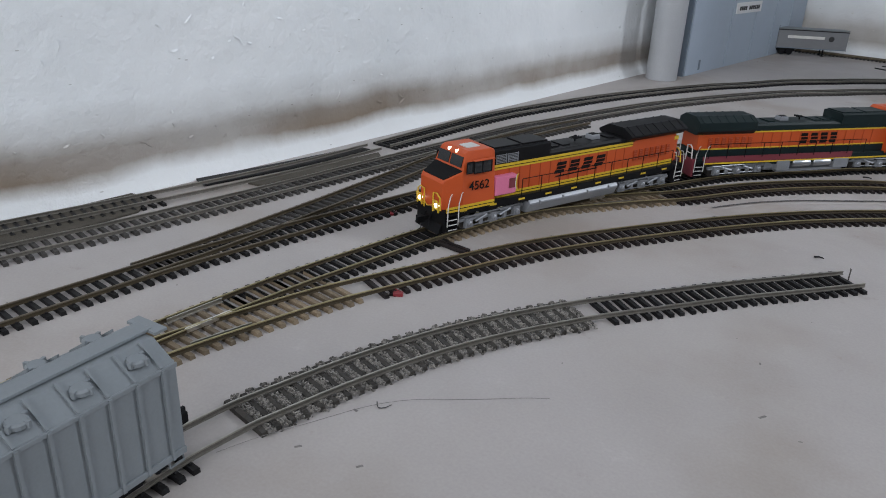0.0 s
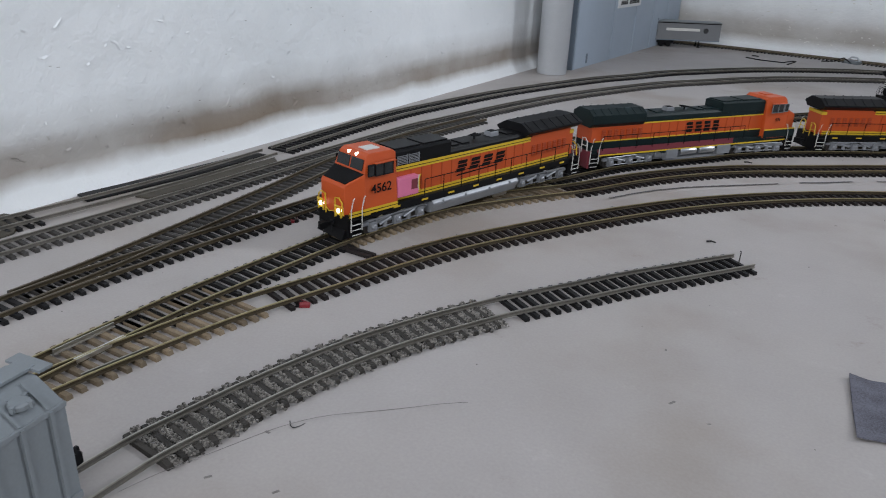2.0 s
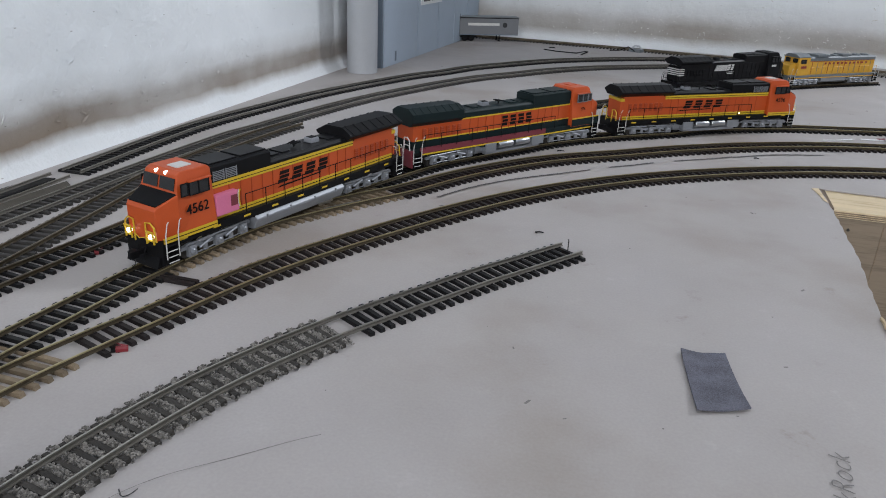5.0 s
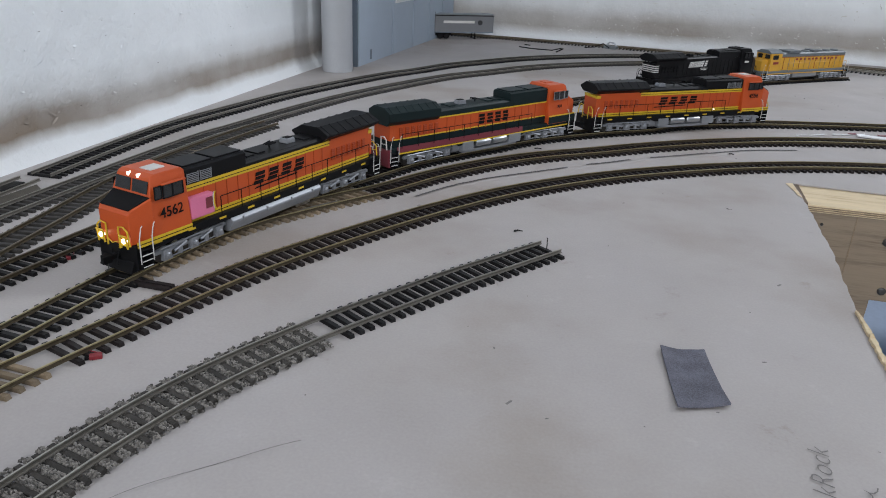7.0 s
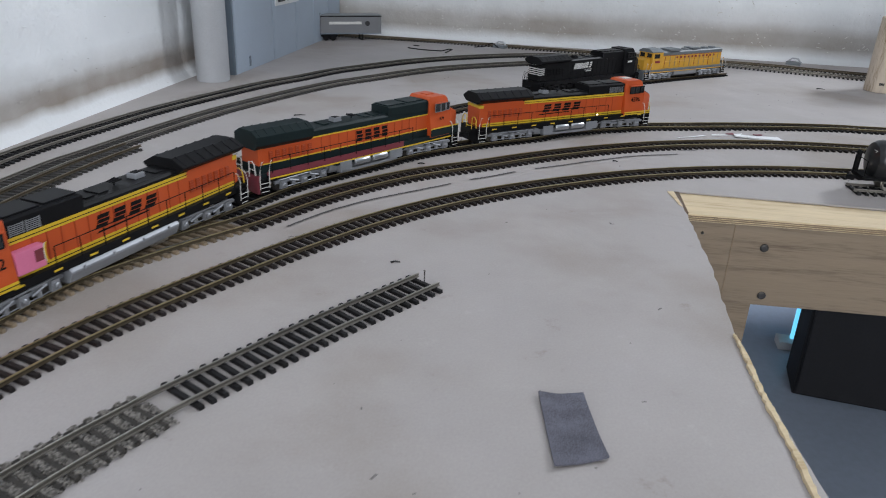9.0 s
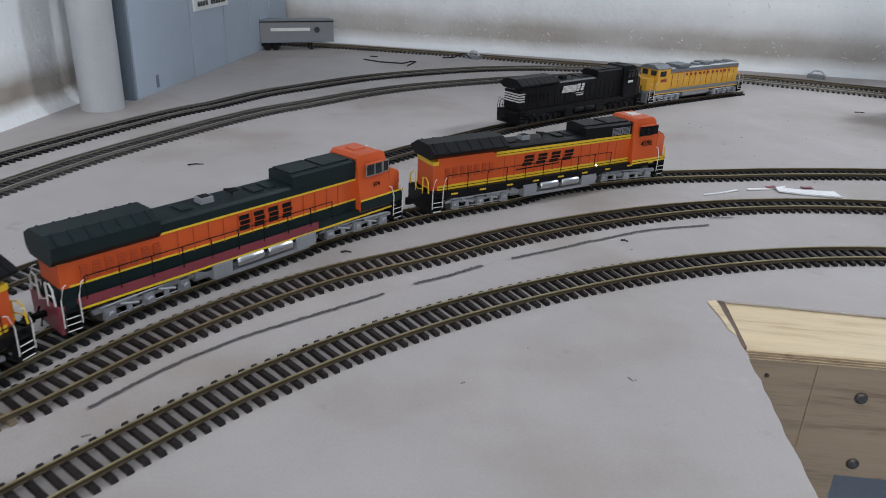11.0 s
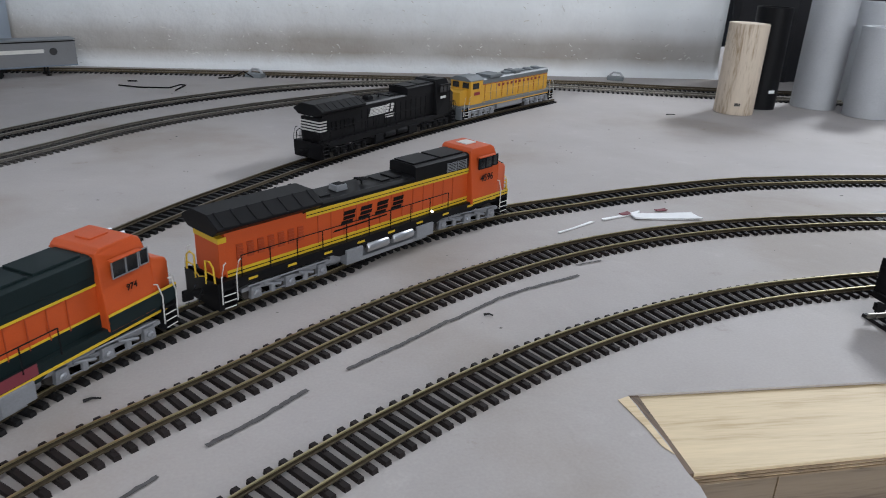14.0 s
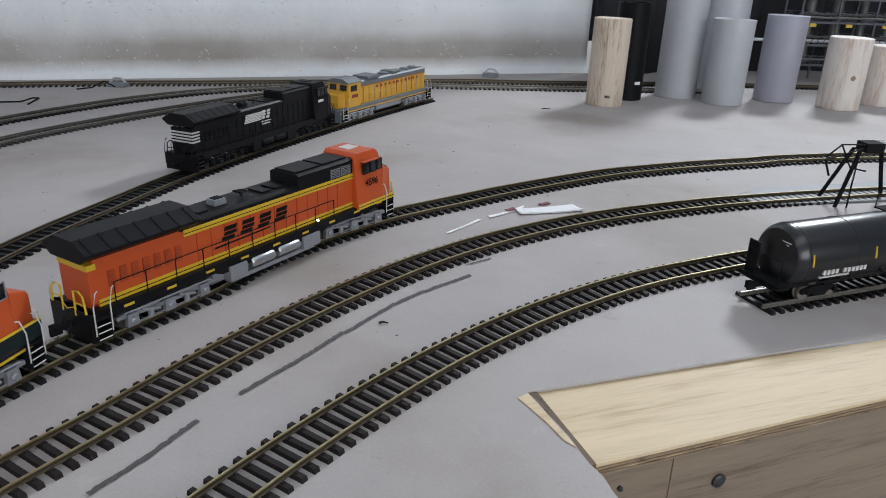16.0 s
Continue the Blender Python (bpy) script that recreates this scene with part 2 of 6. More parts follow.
M = {
    "table": table_mat(),
    "wall": wall_mat("stained_plaster", 0.010, 0.070, (0.165, 0.112, 0.064), 0.97),
    "wall_back": wall_mat("stained_plaster_back", 0.008, 0.105, (0.19, 0.14, 0.09), 0.85),
    "flake": mat("paint_flake", (0.62, 0.61, 0.58), 0.6, vary=0.15, scale=60, fine=600, bump=0.1),
    "ply": wood_mat("plywood_face", (0.62, 0.495, 0.315), (0.47, 0.335, 0.18), "X", 80, turn=0.168, along=0.07),
    "ply_edge": wood_mat("plywood_edge", (0.27, 0.19, 0.115), (0.075, 0.05, 0.03), "X", 200),
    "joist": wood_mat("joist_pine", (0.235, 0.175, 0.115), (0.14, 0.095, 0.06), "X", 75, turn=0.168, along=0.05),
    "end_grain": wood_mat("plywood_end_grain", (0.115, 0.068, 0.036), (0.030, 0.018, 0.010), "Y", 200),
    "tie_brown": mat("tie_brown_plastic", (0.014, 0.0105, 0.0105), 0.6, vary=0.25, rand=0.25, scale=300, fine=2500, depth=0.0002, spec=0.25),
    "tie_black": mat("tie_black_plastic", (0.008, 0.0078, 0.0086), 0.55, vary=0.2, rand=0.25, scale=300, fine=2500, depth=0.0002, spec=0.25),
    "tie_tan": mat("turnout_tie_tan", (0.17, 0.128, 0.082), 0.7, vary=0.3, rand=0.35, scale=300, fine=2500, depth=0.0002),
    "tie_grey": mat("tie_dusty_grey", (0.035, 0.032, 0.03), 0.75, vary=0.3, rand=0.25, scale=300, fine=2500, depth=0.0002),
    "brass": mat("rail_brass", (0.44, 0.38, 0.22), 0.38, 0.85, vary=0.15, scale=80, fine=900, bump=0.05),
    "nickel": mat("rail_nickel", (0.40, 0.38, 0.34), 0.35, 0.9, vary=0.15, scale=80, fine=900, bump=0.05),
    "rail_dull": mat("rail_dull_weathered", (0.20, 0.17, 0.13), 0.5, 0.7, vary=0.2, scale=80, fine=900, bump=0.05),
    "rail_side": mat("rail_side_dull", (0.085, 0.067, 0.042), 0.5, 0.6, vary=0.25, scale=80, fine=900, bump=0.05),
    "nickel_side": mat("rail_side_nickel", (0.17, 0.158, 0.138), 0.5, 0.6, vary=0.25, scale=80, fine=900, bump=0.05),
    "tie_dust": mat("tie_ballast_dust", (0.036, 0.032, 0.028), 0.85, vary=0.4, rand=0.25, scale=300, fine=1800, bump=0.4, depth=0.0005),
    "bright": mat("polished_rail_metal", (0.72, 0.71, 0.68), 0.28, 1.0, vary=0.1, bump=0.03),
    "cork": mat("cork_roadbed", (0.062, 0.054, 0.042), 0.85, vary=0.35, scale=120, fine=1400, bump=0.5),
    "stone": island_mat(mat("ballast_stone", (0.14, 0.13, 0.118), 0.85, vary=0.3, scale=300, fine=2500, bump=0.3), 0.25, 1.9),
    "black": mat("black_paint", (0.007, 0.007, 0.008), 0.45, vary=0.2, scale=90, fine=1500, bump=0.04, spec=0.12),
    "black_matte": mat("black_matte", (0.008, 0.008, 0.009), 0.75, vary=0.25, scale=120, fine=1500, bump=0.1, spec=0.12),
    "tube_silver": mat("silver_painted_tube", (0.47, 0.485, 0.51), 0.52, 0.15, vary=0.12, scale=16, fine=700, bump=0.05),
    "tube_lilac": mat("lilac_grey_tube", (0.36, 0.36, 0.42), 0.5, 0.15, vary=0.06, scale=30, fine=700, bump=0.05),
    "dowel": wood_mat("wooden_dowel", (0.60, 0.51, 0.41), (0.27, 0.18, 0.10), "Z", 55),
    "dowel_pale": wood_mat("pale_wooden_dowel", (0.70, 0.64, 0.58), (0.50, 0.33, 0.27), "Z", 50),
    "panel": mat("blue_grey_panel", (0.40, 0.47, 0.56), 0.5, vary=0.05, scale=20, fine=400, bump=0.05),
    "panel_dark": mat("blue_grey_panel_edge", (0.14, 0.175, 0.22), 0.5, vary=0.05, scale=20, fine=400, bump=0.05),
    "white_card": mat("white_card", (0.78, 0.79, 0.80), 0.5, vary=0.03, bump=0.03),
    "ink": mat("dark_ink", (0.03, 0.03, 0.032), 0.7, vary=0.1, bump=0),
    "marker": mat("grey_marker_ink", (0.075, 0.072, 0.072), 0.7, vary=0.35, scale=250, bump=0),
    "pencil": mat("pencil_line", (0.16, 0.15, 0.145), 0.7, vary=0.3, bump=0),
    "sandpaper": mat("worn_grey_sandpaper", (0.095, 0.095, 0.12), 0.8, vary=0.75, scale=60, fine=1600, bump=0.4),
    "car_grey": mat("hopper_grey_paint", (0.185, 0.205, 0.22), 0.5, vary=0.06, scale=40, fine=900, bump=0.05),
    "box_grey": mat("boxcar_grey_paint", (0.175, 0.18, 0.19), 0.6, vary=0.1, scale=40, fine=900, bump=0.05),
    "chair_black": mat("black_cloth", (0.012, 0.012, 0.015), 0.8, vary=0.2, scale=15, fine=200, bump=0.2),
    "floor_blue": mat("room_floor_blue_grey", (0.40, 0.47, 0.60), 0.5, vary=0.1, scale=3, fine=60, bump=0.05),
    "dark_room": mat("dark_room_wall", (0.02, 0.021, 0.025), 0.8, vary=0.15, scale=2, fine=50, bump=0.05),
    "room_white": mat("room_white_paint", (0.7, 0.71, 0.72), 0.7, vary=0.05, scale=2, fine=50, bump=0.05),
}


# ---- mesh helpers ----
def box(bm, c, s, rz=0.0, taper=(1, 1)):
    cx, cy, cz = c
    co, si = math.cos(rz), math.sin(rz)
    v = []
    for k in (-1, 1):
        tx, ty = taper if k > 0 else (1, 1)
        for a, b in ((-1, -1), (1, -1), (1, 1), (-1, 1)):
            x, y = a * s[0] / 2 * tx, b * s[1] / 2 * ty
            v.append(bm.verts.new((cx + x * co - y * si, cy + x * si + y * co, cz + k * s[2] / 2)))
    for f in ((3, 2, 1, 0), (4, 5, 6, 7), (0, 1, 5, 4), (1, 2, 6, 5), (2, 3, 7, 6), (3, 0, 4, 7)):
        bm.faces.new([v[i] for i in f])
    return v


def prism(bm, poly, a, b, plane="xz"):
    """A polygon swept from a to b along the axis that its plane leaves out."""
    rows = []
    for h in (a, b):
        put = {"xz": lambda p: (p[0], h, p[1]), "yz": lambda p: (h, p[0], p[1]), "xy": lambda p: (p[0], p[1], h)}[plane]
        rows.append([bm.verts.new(put(p)) for p in poly])
    n = len(poly)
    for i in range(n):
        j = (i + 1) % n
        bm.faces.new((rows[0][i], rows[0][j], rows[1][j], rows[1][i]))
    bm.faces.new(rows[0][::-1])
    bm.faces.new(rows[1])


def rod(bm, pts, r, n=6, r2=None):
    pts = [Vector(p) for p in pts]
    rings = []
    for i, p in enumerate(pts):
        d = (pts[min(i + 1, len(pts) - 1)] - pts[max(i - 1, 0)]).normalized()
        up = Vector((0, 0, 1)) if abs(d.z) < 0.9 else Vector((1, 0, 0))
        a = d.cross(up).normalized()
        b = d.cross(a)
        rr = r if r2 is None else r + (r2 - r) * i / (len(pts) - 1)
        rings.append([bm.verts.new(p + rr * (math.cos(2 * math.pi * k / n) * a + math.sin(2 * math.pi * k / n) * b)) for k in range(n)])
    for q, w in zip(rings, rings[1:]):
        for k in range(n):
            bm.faces.new((q[k], q[(k + 1) % n], w[(k + 1) % n], w[k]))
    bm.faces.new(rings[0][::-1])
    bm.faces.new(rings[-1])


def lathe(bm, prof, n=24, at=(0, 0, 0), axis="z"):
    rings = []
    for r, h in prof:
        ring = []
        for k in range(n):
            a = 2 * math.pi * k / n
            u, w = r * math.cos(a), r * math.sin(a)
            p = (u, w, h) if axis == "z" else ((h, u, w) if axis == "x" else (u, h, w))
            ring.append(bm.verts.new((at[0] + p[0], at[1] + p[1], at[2] + p[2])))
        rings.append(ring)
    for q, w in zip(rings, rings[1:]):
        for k in range(n):
            bm.faces.new((q[k], q[(k + 1) % n], w[(k + 1) % n], w[k]))
    bm.faces.new(rings[0][::-1])
    bm.faces.new(rings[-1])


def finish(name, bm, material, bevel=0.0, smooth=False):
    bmesh.ops.recalc_face_normals(bm, faces=bm.faces[:])
    if bevel:
        edges = [e for e in bm.edges if len(e.link_faces) == 2 and e.calc_face_angle(0) > 0.5]
        bmesh.ops.bevel(bm, geom=edges, offset=bevel, segments=2, affect="EDGES", profile=0.6)
    me = bpy.data.meshes.new(name)
    bm.to_mesh(me)
    bm.free()
    me.materials.append(material)
    if smooth:
        for p in me.polygons:
            p.use_smooth = True
        me.set_sharp_from_angle(angle=radians(38))
    return me


def part(name, bm, material, parent=None, label="", bevel=0.0, smooth=False):
    ob = new(name, finish(name, bm, material, bevel, smooth))
    if parent:
        ob.parent = parent
    if label:
        ob["label"] = label
    return ob


def empty(name, m=None):
    ob = new(name)
    ob.empty_display_size = 0.02
    if m is not None:
        ob.matrix_world = m
    return ob


def smooth_path(ctrl, step=0.004):
    """An even polyline through the control points (Catmull-Rom)."""
    p = [Vector((*c, 0)) for c in ctrl]
    p = [2 * p[0] - p[1], *p, 2 * p[-1] - p[-2]]
    fine = []
    for i in range(1, len(p) - 2):
        for k in range(24):
            t = k / 24
            fine.append(0.5 * (2 * p[i] + (p[i + 1] - p[i - 1]) * t + (2 * p[i - 1] - 5 * p[i] + 4 * p[i + 1] - p[i + 2]) * t * t + (3 * p[i] - p[i - 1] - 3 * p[i + 1] + p[i + 2]) * t ** 3))
    fine.append(p[-2])
    for _ in range(24):
        fine = [fine[0]] + [(a + 2 * b + c) / 4 for a, b, c in zip(fine, fine[1:], fine[2:])] + [fine[-1]]
    acc = [0.0]
    for a, b in zip(fine, fine[1:]):
        acc.append(acc[-1] + (b - a).length)
    n = max(2, round(acc[-1] / step))
    return [Vector((np.interp(acc[-1] * k / n, acc, [v.x for v in fine]), np.interp(acc[-1] * k / n, acc, [v.y for v in fine]), 0)) for k in range(n + 1)]


class Path:
    def __init__(self, ctrl):
        self.p = smooth_path(ctrl)
        self.s = [0.0]
        for a, b in zip(self.p, self.p[1:]):
            self.s.append(self.s[-1] + (b - a).length)
        self.length = self.s[-1]

    def at(self, s):
        return Vector((float(np.interp(s, self.s, [v.x for v in self.p])), float(np.interp(s, self.s, [v.y for v in self.p])), 0))

    def way(self, s):
        return (self.at(min(s + 0.004, self.length)) - self.at(max(s - 0.004, 0))).normalized()

    def near(self, x, y):
        return self.s[min(range(len(self.p)), key=lambda i: (self.p[i].x - x) ** 2 + (self.p[i].y - y) ** 2)]


# ---- table and walls ----
HOLE = [(0.1942, 0.5040), (0.1904, 0.4593), (0.1835, 0.4103), (0.1731, 0.3324), (0.1572, 0.2498), (0.1504, 0.1777), (0.1437, -0.0086), (0.1200, -0.5)]


def build_table():
    bm = bmesh.new()
    rnd = random.Random(3)
    edge = []
    for (x0, y0), (x1, y1) in zip(HOLE, HOLE[1:]):
        k = max(2, int(abs(y1 - y0) / 0.008))
        edge += [(x0 + (x1 - x0) * i / k + rnd.uniform(-0.0008, 0.0008), y0 + (y1 - y0) * i / k) for i in range(k)]
    outline = [(-0.62, -0.5), (-0.62, 1.75), (1.9, 1.75), (1.9, 0.2032), (0.36, 0.4785)] + edge + [(0.1200, -0.5)]
    vs = [bm.verts.new((x, y, 0)) for x, y in outline]
    f = bm.faces.new(vs)
    ext = bmesh.ops.extrude_face_region(bm, geom=[f])
    bmesh.ops.translate(bm, verts=[g for g in ext["geom"] if isinstance(g, bmesh.types.BMVert)], vec=(0, 0, -0.0012))
    bmesh.ops.triangulate(bm, faces=bm.faces[:])
    ob = part("floor", bm, M["table"])
    tagged(ob, "warm grey papered layout tabletop with scuffs and specks", "tabletop", kind="structure")


build_table()


def build_deck():
    """The plywood under the paper, a little behind its edges, and the legs that carry it."""
    bm = bmesh.new()
    outline = [(-0.62, -0.5), (-0.62, 1.75), (1.9, 1.75), (1.9, 0.2232), (0.36, 0.4985), (0.186, 0.5231)] + [(x - 0.006, y) for x, y in HOLE[1:]]
    prism(bm, outline, -0.0078, -0.0013, "xy")
    bmesh.ops.triangulate(bm, faces=[f for f in bm.faces if len(f.verts) > 4])
    tagged(part("table_deck", bm, M["ply"]), "plywood deck under the papered tabletop", "table deck", kind="structure")
    for x, y in ((-0.56, -0.44), (0.02, -0.44), (-0.56, 1.68), (1.8, 1.68), (1.8, 0.36)):
        bm = bmesh.new()
        box(bm, (x, y, -0.379), (0.045, 0.045, 0.742))
        tagged(part("table_leg", bm, M["joist"], bevel=0.002), "square pine leg carrying the layout table", "table leg", "table legs")


build_deck()


def wall_sheet(name, a, b, height, material, label, seed, cove=0.010, amp=0.0018):
    """A plaster sheet from a to b, coved at its foot, bulging a little, with thickness."""
    ax, ay = a
    bx, by = b
    length = math.hypot(bx - ax, by - ay)
    ux, uy = (bx - ax) / length, (by - ay) / length
    nx, ny = uy, -ux
    cols = int(length / 0.012)
    zs = [0.0, 0.002, 0.004, 0.007, 0.010, 0.014] + [0.02 + 0.0085 * i for i in range(24)]
    z = zs[-1]
    while z < height:
        z += 0.05
        zs.append(z)
    verts, faces = [], []
    for i in range(cols + 1):
        for z in zs:
            o = cove * max(0.0, 1 - z / 0.03) ** 2
            q = Vector((i * length / cols * 11 + seed, z * 11, seed))
            o += amp * (noise.noise(q) + 0.5 * noise.noise(q * 3.1)) * min(1, z / 0.02)
            verts.append((ax + ux * i * length / cols + nx * o, ay + uy * i * length / cols + ny * o, z))
    m = len(zs)
    for i in range(cols):
        for j in range(m - 1):
            k = i * m + j
            faces.append((k, k + m, k + m + 1, k + 1))
    n0 = len(verts)
    verts += [(ax - nx * 0.03, ay - ny * 0.03, 0), (bx - nx * 0.03, by - ny * 0.03, 0), (bx - nx * 0.03, by - ny * 0.03, zs[-1]), (ax - nx * 0.03, ay - ny * 0.03, zs[-1])]
    last = cols * m
    faces += [(n0 + 1, n0, n0 + 3, n0 + 2), tuple([n0] + list(range(0, m)) + [n0 + 3]), tuple([n0 + 1, n0 + 2] + list(range(last + m - 1, last - 1, -1)))]
    me = bpy.data.meshes.new(name)
    me.from_pydata(verts, [], faces)
    me.materials.append(material)
    for p in me.polygons:
        p.use_smooth = len(p.vertices) == 4 and p.index < cols * (m - 1)
    return tagged(new(name, me), label, "wall", kind="structure")


wall_sheet("wall_west", (-0.5600, -0.5000), (-0.3773, 0.9900), 1.5, M["wall"], "white flaking plaster wall with a brown damp stain along its foot", 2.0)
wall_sheet("wall_north", (-0.3300, 1.5365), (0.8394, 1.3193), 1.5, M["wall_back"], "white plaster wall with peeling paint and a brown stained foot", 7.0, 0.008)


# ---- tracks ----
RAIL = [(-0.0009, 0.0), (0.0009, 0.0), (0.0008, 0.0004), (0.0002, 0.0006), (0.0002, 0.0017), (0.00042, 0.0019), (0.00042, 0.0025), (-0.00042, 0.0025), (-0.00042, 0.0019), (-0.0002, 0.0017), (-0.0002, 0.0006), (-0.0008, 0.0004)]
GAUGE, TIE_TOP, PITCH = 0.0175, 0.0021, 0.0069
TIES = {}


def tie_mesh(key, length, material):
    if (key, round(length, 3)) not in TIES:
        bm = bmesh.new()
        box(bm, (0, 0, TIE_TOP / 2), (0.0030, length, TIE_TOP), taper=(0.86, 0.98))
        if length < 0.035:
            for y in (-GAUGE / 2 - 0.0019, -GAUGE / 2 + 0.0019, GAUGE / 2 - 0.0019, GAUGE / 2 + 0.0019):
                box(bm, (0, y, TIE_TOP + 0.0003), (0.0014, 0.0011, 0.0008), taper=(0.7, 0.7))
        TIES[key, round(length, 3)] = finish("tie", bm, material)
    return TIES[key, round(length, 3)]


def rail_mesh(path, s0, s1, off, z=TIE_TOP):
    bm = bmesh.new()
    n = max(2, int((s1 - s0) / 0.006))
    rings = []
    for i in range(n + 1):
        s = s0 + (s1 - s0) * i / n
        p, w = path.at(s), path.way(s)
        side = Vector((-w.y, w.x, 0))
        rings.append([bm.verts.new(p + side * (off + u) + Vector((0, 0, z + h))) for u, h in RAIL])
    k = len(RAIL)
    for q, w in zip(rings, rings[1:]):
        for i in range(k):
            bm.faces.new((q[i], q[(i + 1) % k], w[(i + 1) % k], w[i]))
    bm.faces.new(rings[0][::-1])
    bm.faces.new(rings[-1])
    return bm


def track(path, s0, s1, tie, rail, label, ties=True, skip=(), wander=0.0, tie_key=""):
    """One length of track: an Empty with two rails and every tie as parts. skip: stretches without ties."""
    t = tagged(empty("track", Matrix.Translation(path.at(s0))), label, "railway track", "tracks on the layout")
    back = Matrix.Translation(-path.at(s0))
    for off in (-GAUGE / 2, GAUGE / 2):
        bm = rail_mesh(path, s0, s1, off)
        bmesh.ops.transform(bm, matrix=back, verts=bm.verts[:])
        r = part("rail", bm, M[rail], t)
        r.data.materials.append(M["nickel_side" if rail == "nickel" else "rail_side"])
        for p in r.data.polygons:
            p.material_index = 0 if p.center.z > TIE_TOP + 0.00185 else 1
    rnd = random.Random(int(s1 * 1000))
    if ties:
        me = tie_mesh(tie + tie_key, 0.0295, M[tie])
        n = int((s1 - s0) / PITCH)
        for i in range(n):
            s = s0 + (i + 0.5) * PITCH
            if any(a < s < b for a, b in skip):
                continue
            w = path.way(s)
            ob = new("tie", me)
            ob.parent = t
            p = path.at(s) - path.at(s0)
            ob.matrix_basis = Matrix.Translation((p.x, p.y, 0)) @ Matrix.Rotation(math.atan2(w.y, w.x) + rnd.gauss(0, 0.012 + wander), 4, "Z")
    return t


def turnout(pa, pb, s0, s1, tie, label, rail="nickel", step=PITCH):
    """The wooden-coloured sleepers, frog and guard rails where path pb leaves path pa."""
    t = tagged(empty("turnout", Matrix.Translation(pa.at(s0))), label, "railway turnout", "turnouts on the layout")
    o = pa.at(s0)
    s = s0
    while s < s1:
        p, w = pa.at(s), pa.way(s)
        q = pb.at(pb.near(p.x, p.y))
        side = Vector((-w.y, w.x, 0))
        d = (q - p).dot(side)
        lo, hi = min(0, d) - 0.0148, max(0, d) + 0.0148
        ob = new("tie", tie_mesh(tie, round(hi - lo, 3), M[tie]))
        ob.parent = t
        c = p + side * (lo + hi) / 2 - o
        ob.matrix_basis = Matrix.Translation((c.x, c.y, 0)) @ Matrix.Rotation(math.atan2(w.y, w.x), 4, "Z")
        s += step
    best = min((abs((pb.at(pb.near(*pa.at(s).xy)) - pa.at(s)).length - GAUGE), s) for s in np.arange(s0, s1, 0.004))[1]
    p, w = pa.at(best), pa.way(best)
    q = pb.at(pb.near(p.x, p.y))
    side = (q - p).normalized()
    bm = bmesh.new()
    box(bm, (*(p + side * GAUGE / 2 - o).xy, TIE_TOP + 0.0012), (0.026, 0.0022, 0.0025), math.atan2(w.y, w.x))
    part("frog", bm, M["bright"], t, "bright metal frog casting")
    for pth, sg in ((pa, -1), (pb, 1)):
        sc = pth.near(p.x, p.y)
        ww = pth.way(sc)
        n = Vector((-ww.y, ww.x, 0))
        inward = 1 if n.dot(side) * sg > 0 else -1
        bm = rail_mesh(pth, sc - 0.016, sc + 0.016, inward * (GAUGE / 2 - 0.0022))
        bmesh.ops.transform(bm, matrix=Matrix.Translation(-o), verts=bm.verts[:])
        part("guard_rail", bm, M[rail], t)
    return t


PB = Path([(-0.3127, -0.2508), (-0.2935, -0.0977), (-0.2795, -0.0141), (-0.2643, 0.0469), (-0.2498, 0.0921), (-0.2270, 0.1438), (-0.2078, 0.1881), (-0.1881, 0.2257), (-0.1645, 0.2625), (-0.1360, 0.3032), (-0.1048, 0.3444), (-0.0668, 0.3889), (-0.0247, 0.4289), (0.0217, 0.4646), (0.0708, 0.4950), (0.1236, 0.5224), (0.1762, 0.5444), (0.2309, 0.5611), (0.2823, 0.5717), (0.3244, 0.5765), (0.3663, 0.5770), (0.4393, 0.5735), (0.5400, 0.5589)])
PD = Path([(-0.3127, -0.2508), (-0.2976, -0.0977), (-0.2882, 0.0162), (-0.2800, 0.0861), (-0.2738, 0.1200), (-0.2672, 0.1520), (-0.2590, 0.1900), (-0.2450, 0.2400), (-0.2290, 0.2860), (-0.2175, 0.3180), (-0.2030, 0.3490), (-0.1860, 0.3850), (-0.1690, 0.4170), (-0.1540, 0.4450), (-0.1369, 0.4724), (-0.1183, 0.4946), (-0.0985, 0.5178), (-0.0779, 0.5397), (-0.0541, 0.5687), (-0.0273, 0.5939), (0.0004, 0.6153), (0.0281, 0.6343), (0.0555, 0.6507), (0.0846, 0.6680), (0.1150, 0.6950), (0.1500, 0.7124), (0.1850, 0.7266), (0.2200, 0.7395), (0.2550, 0.7473), (0.2900, 0.7537), (0.3250, 0.7608), (0.3600, 0.7660), (0.3950, 0.7703), (0.4300, 0.7736), (0.4650, 0.7753), (0.5000, 0.7729), (0.5400, 0.7697), (0.5800, 0.7643), (0.6200, 0.7578), (0.6600, 0.7540), (0.7500, 0.7320), (0.8600, 0.6940), (1.0000, 0.6290)])
PC = Path([(-0.2590, 0.1900), (-0.2462, 0.2320), (-0.2390, 0.2550), (-0.2298, 0.2780), (-0.2175, 0.3000), (-0.1990, 0.3245), (-0.1735, 0.3565), (-0.1490, 0.3850), (-0.1146, 0.4361), (-0.0738, 0.4826), (-0.0313, 0.5193), (0.0244, 0.5537), (0.0623, 0.5790), (0.0943, 0.5982), (0.1308, 0.6180), (0.1708, 0.6364), (0.2156, 0.6540), (0.2624, 0.6672), (0.3113, 0.6758), (0.3613, 0.6796), (0.4104, 0.6790), (0.4606, 0.6751), (0.5061, 0.6695), (0.6224, 0.6469), (0.8335, 0.5957)])
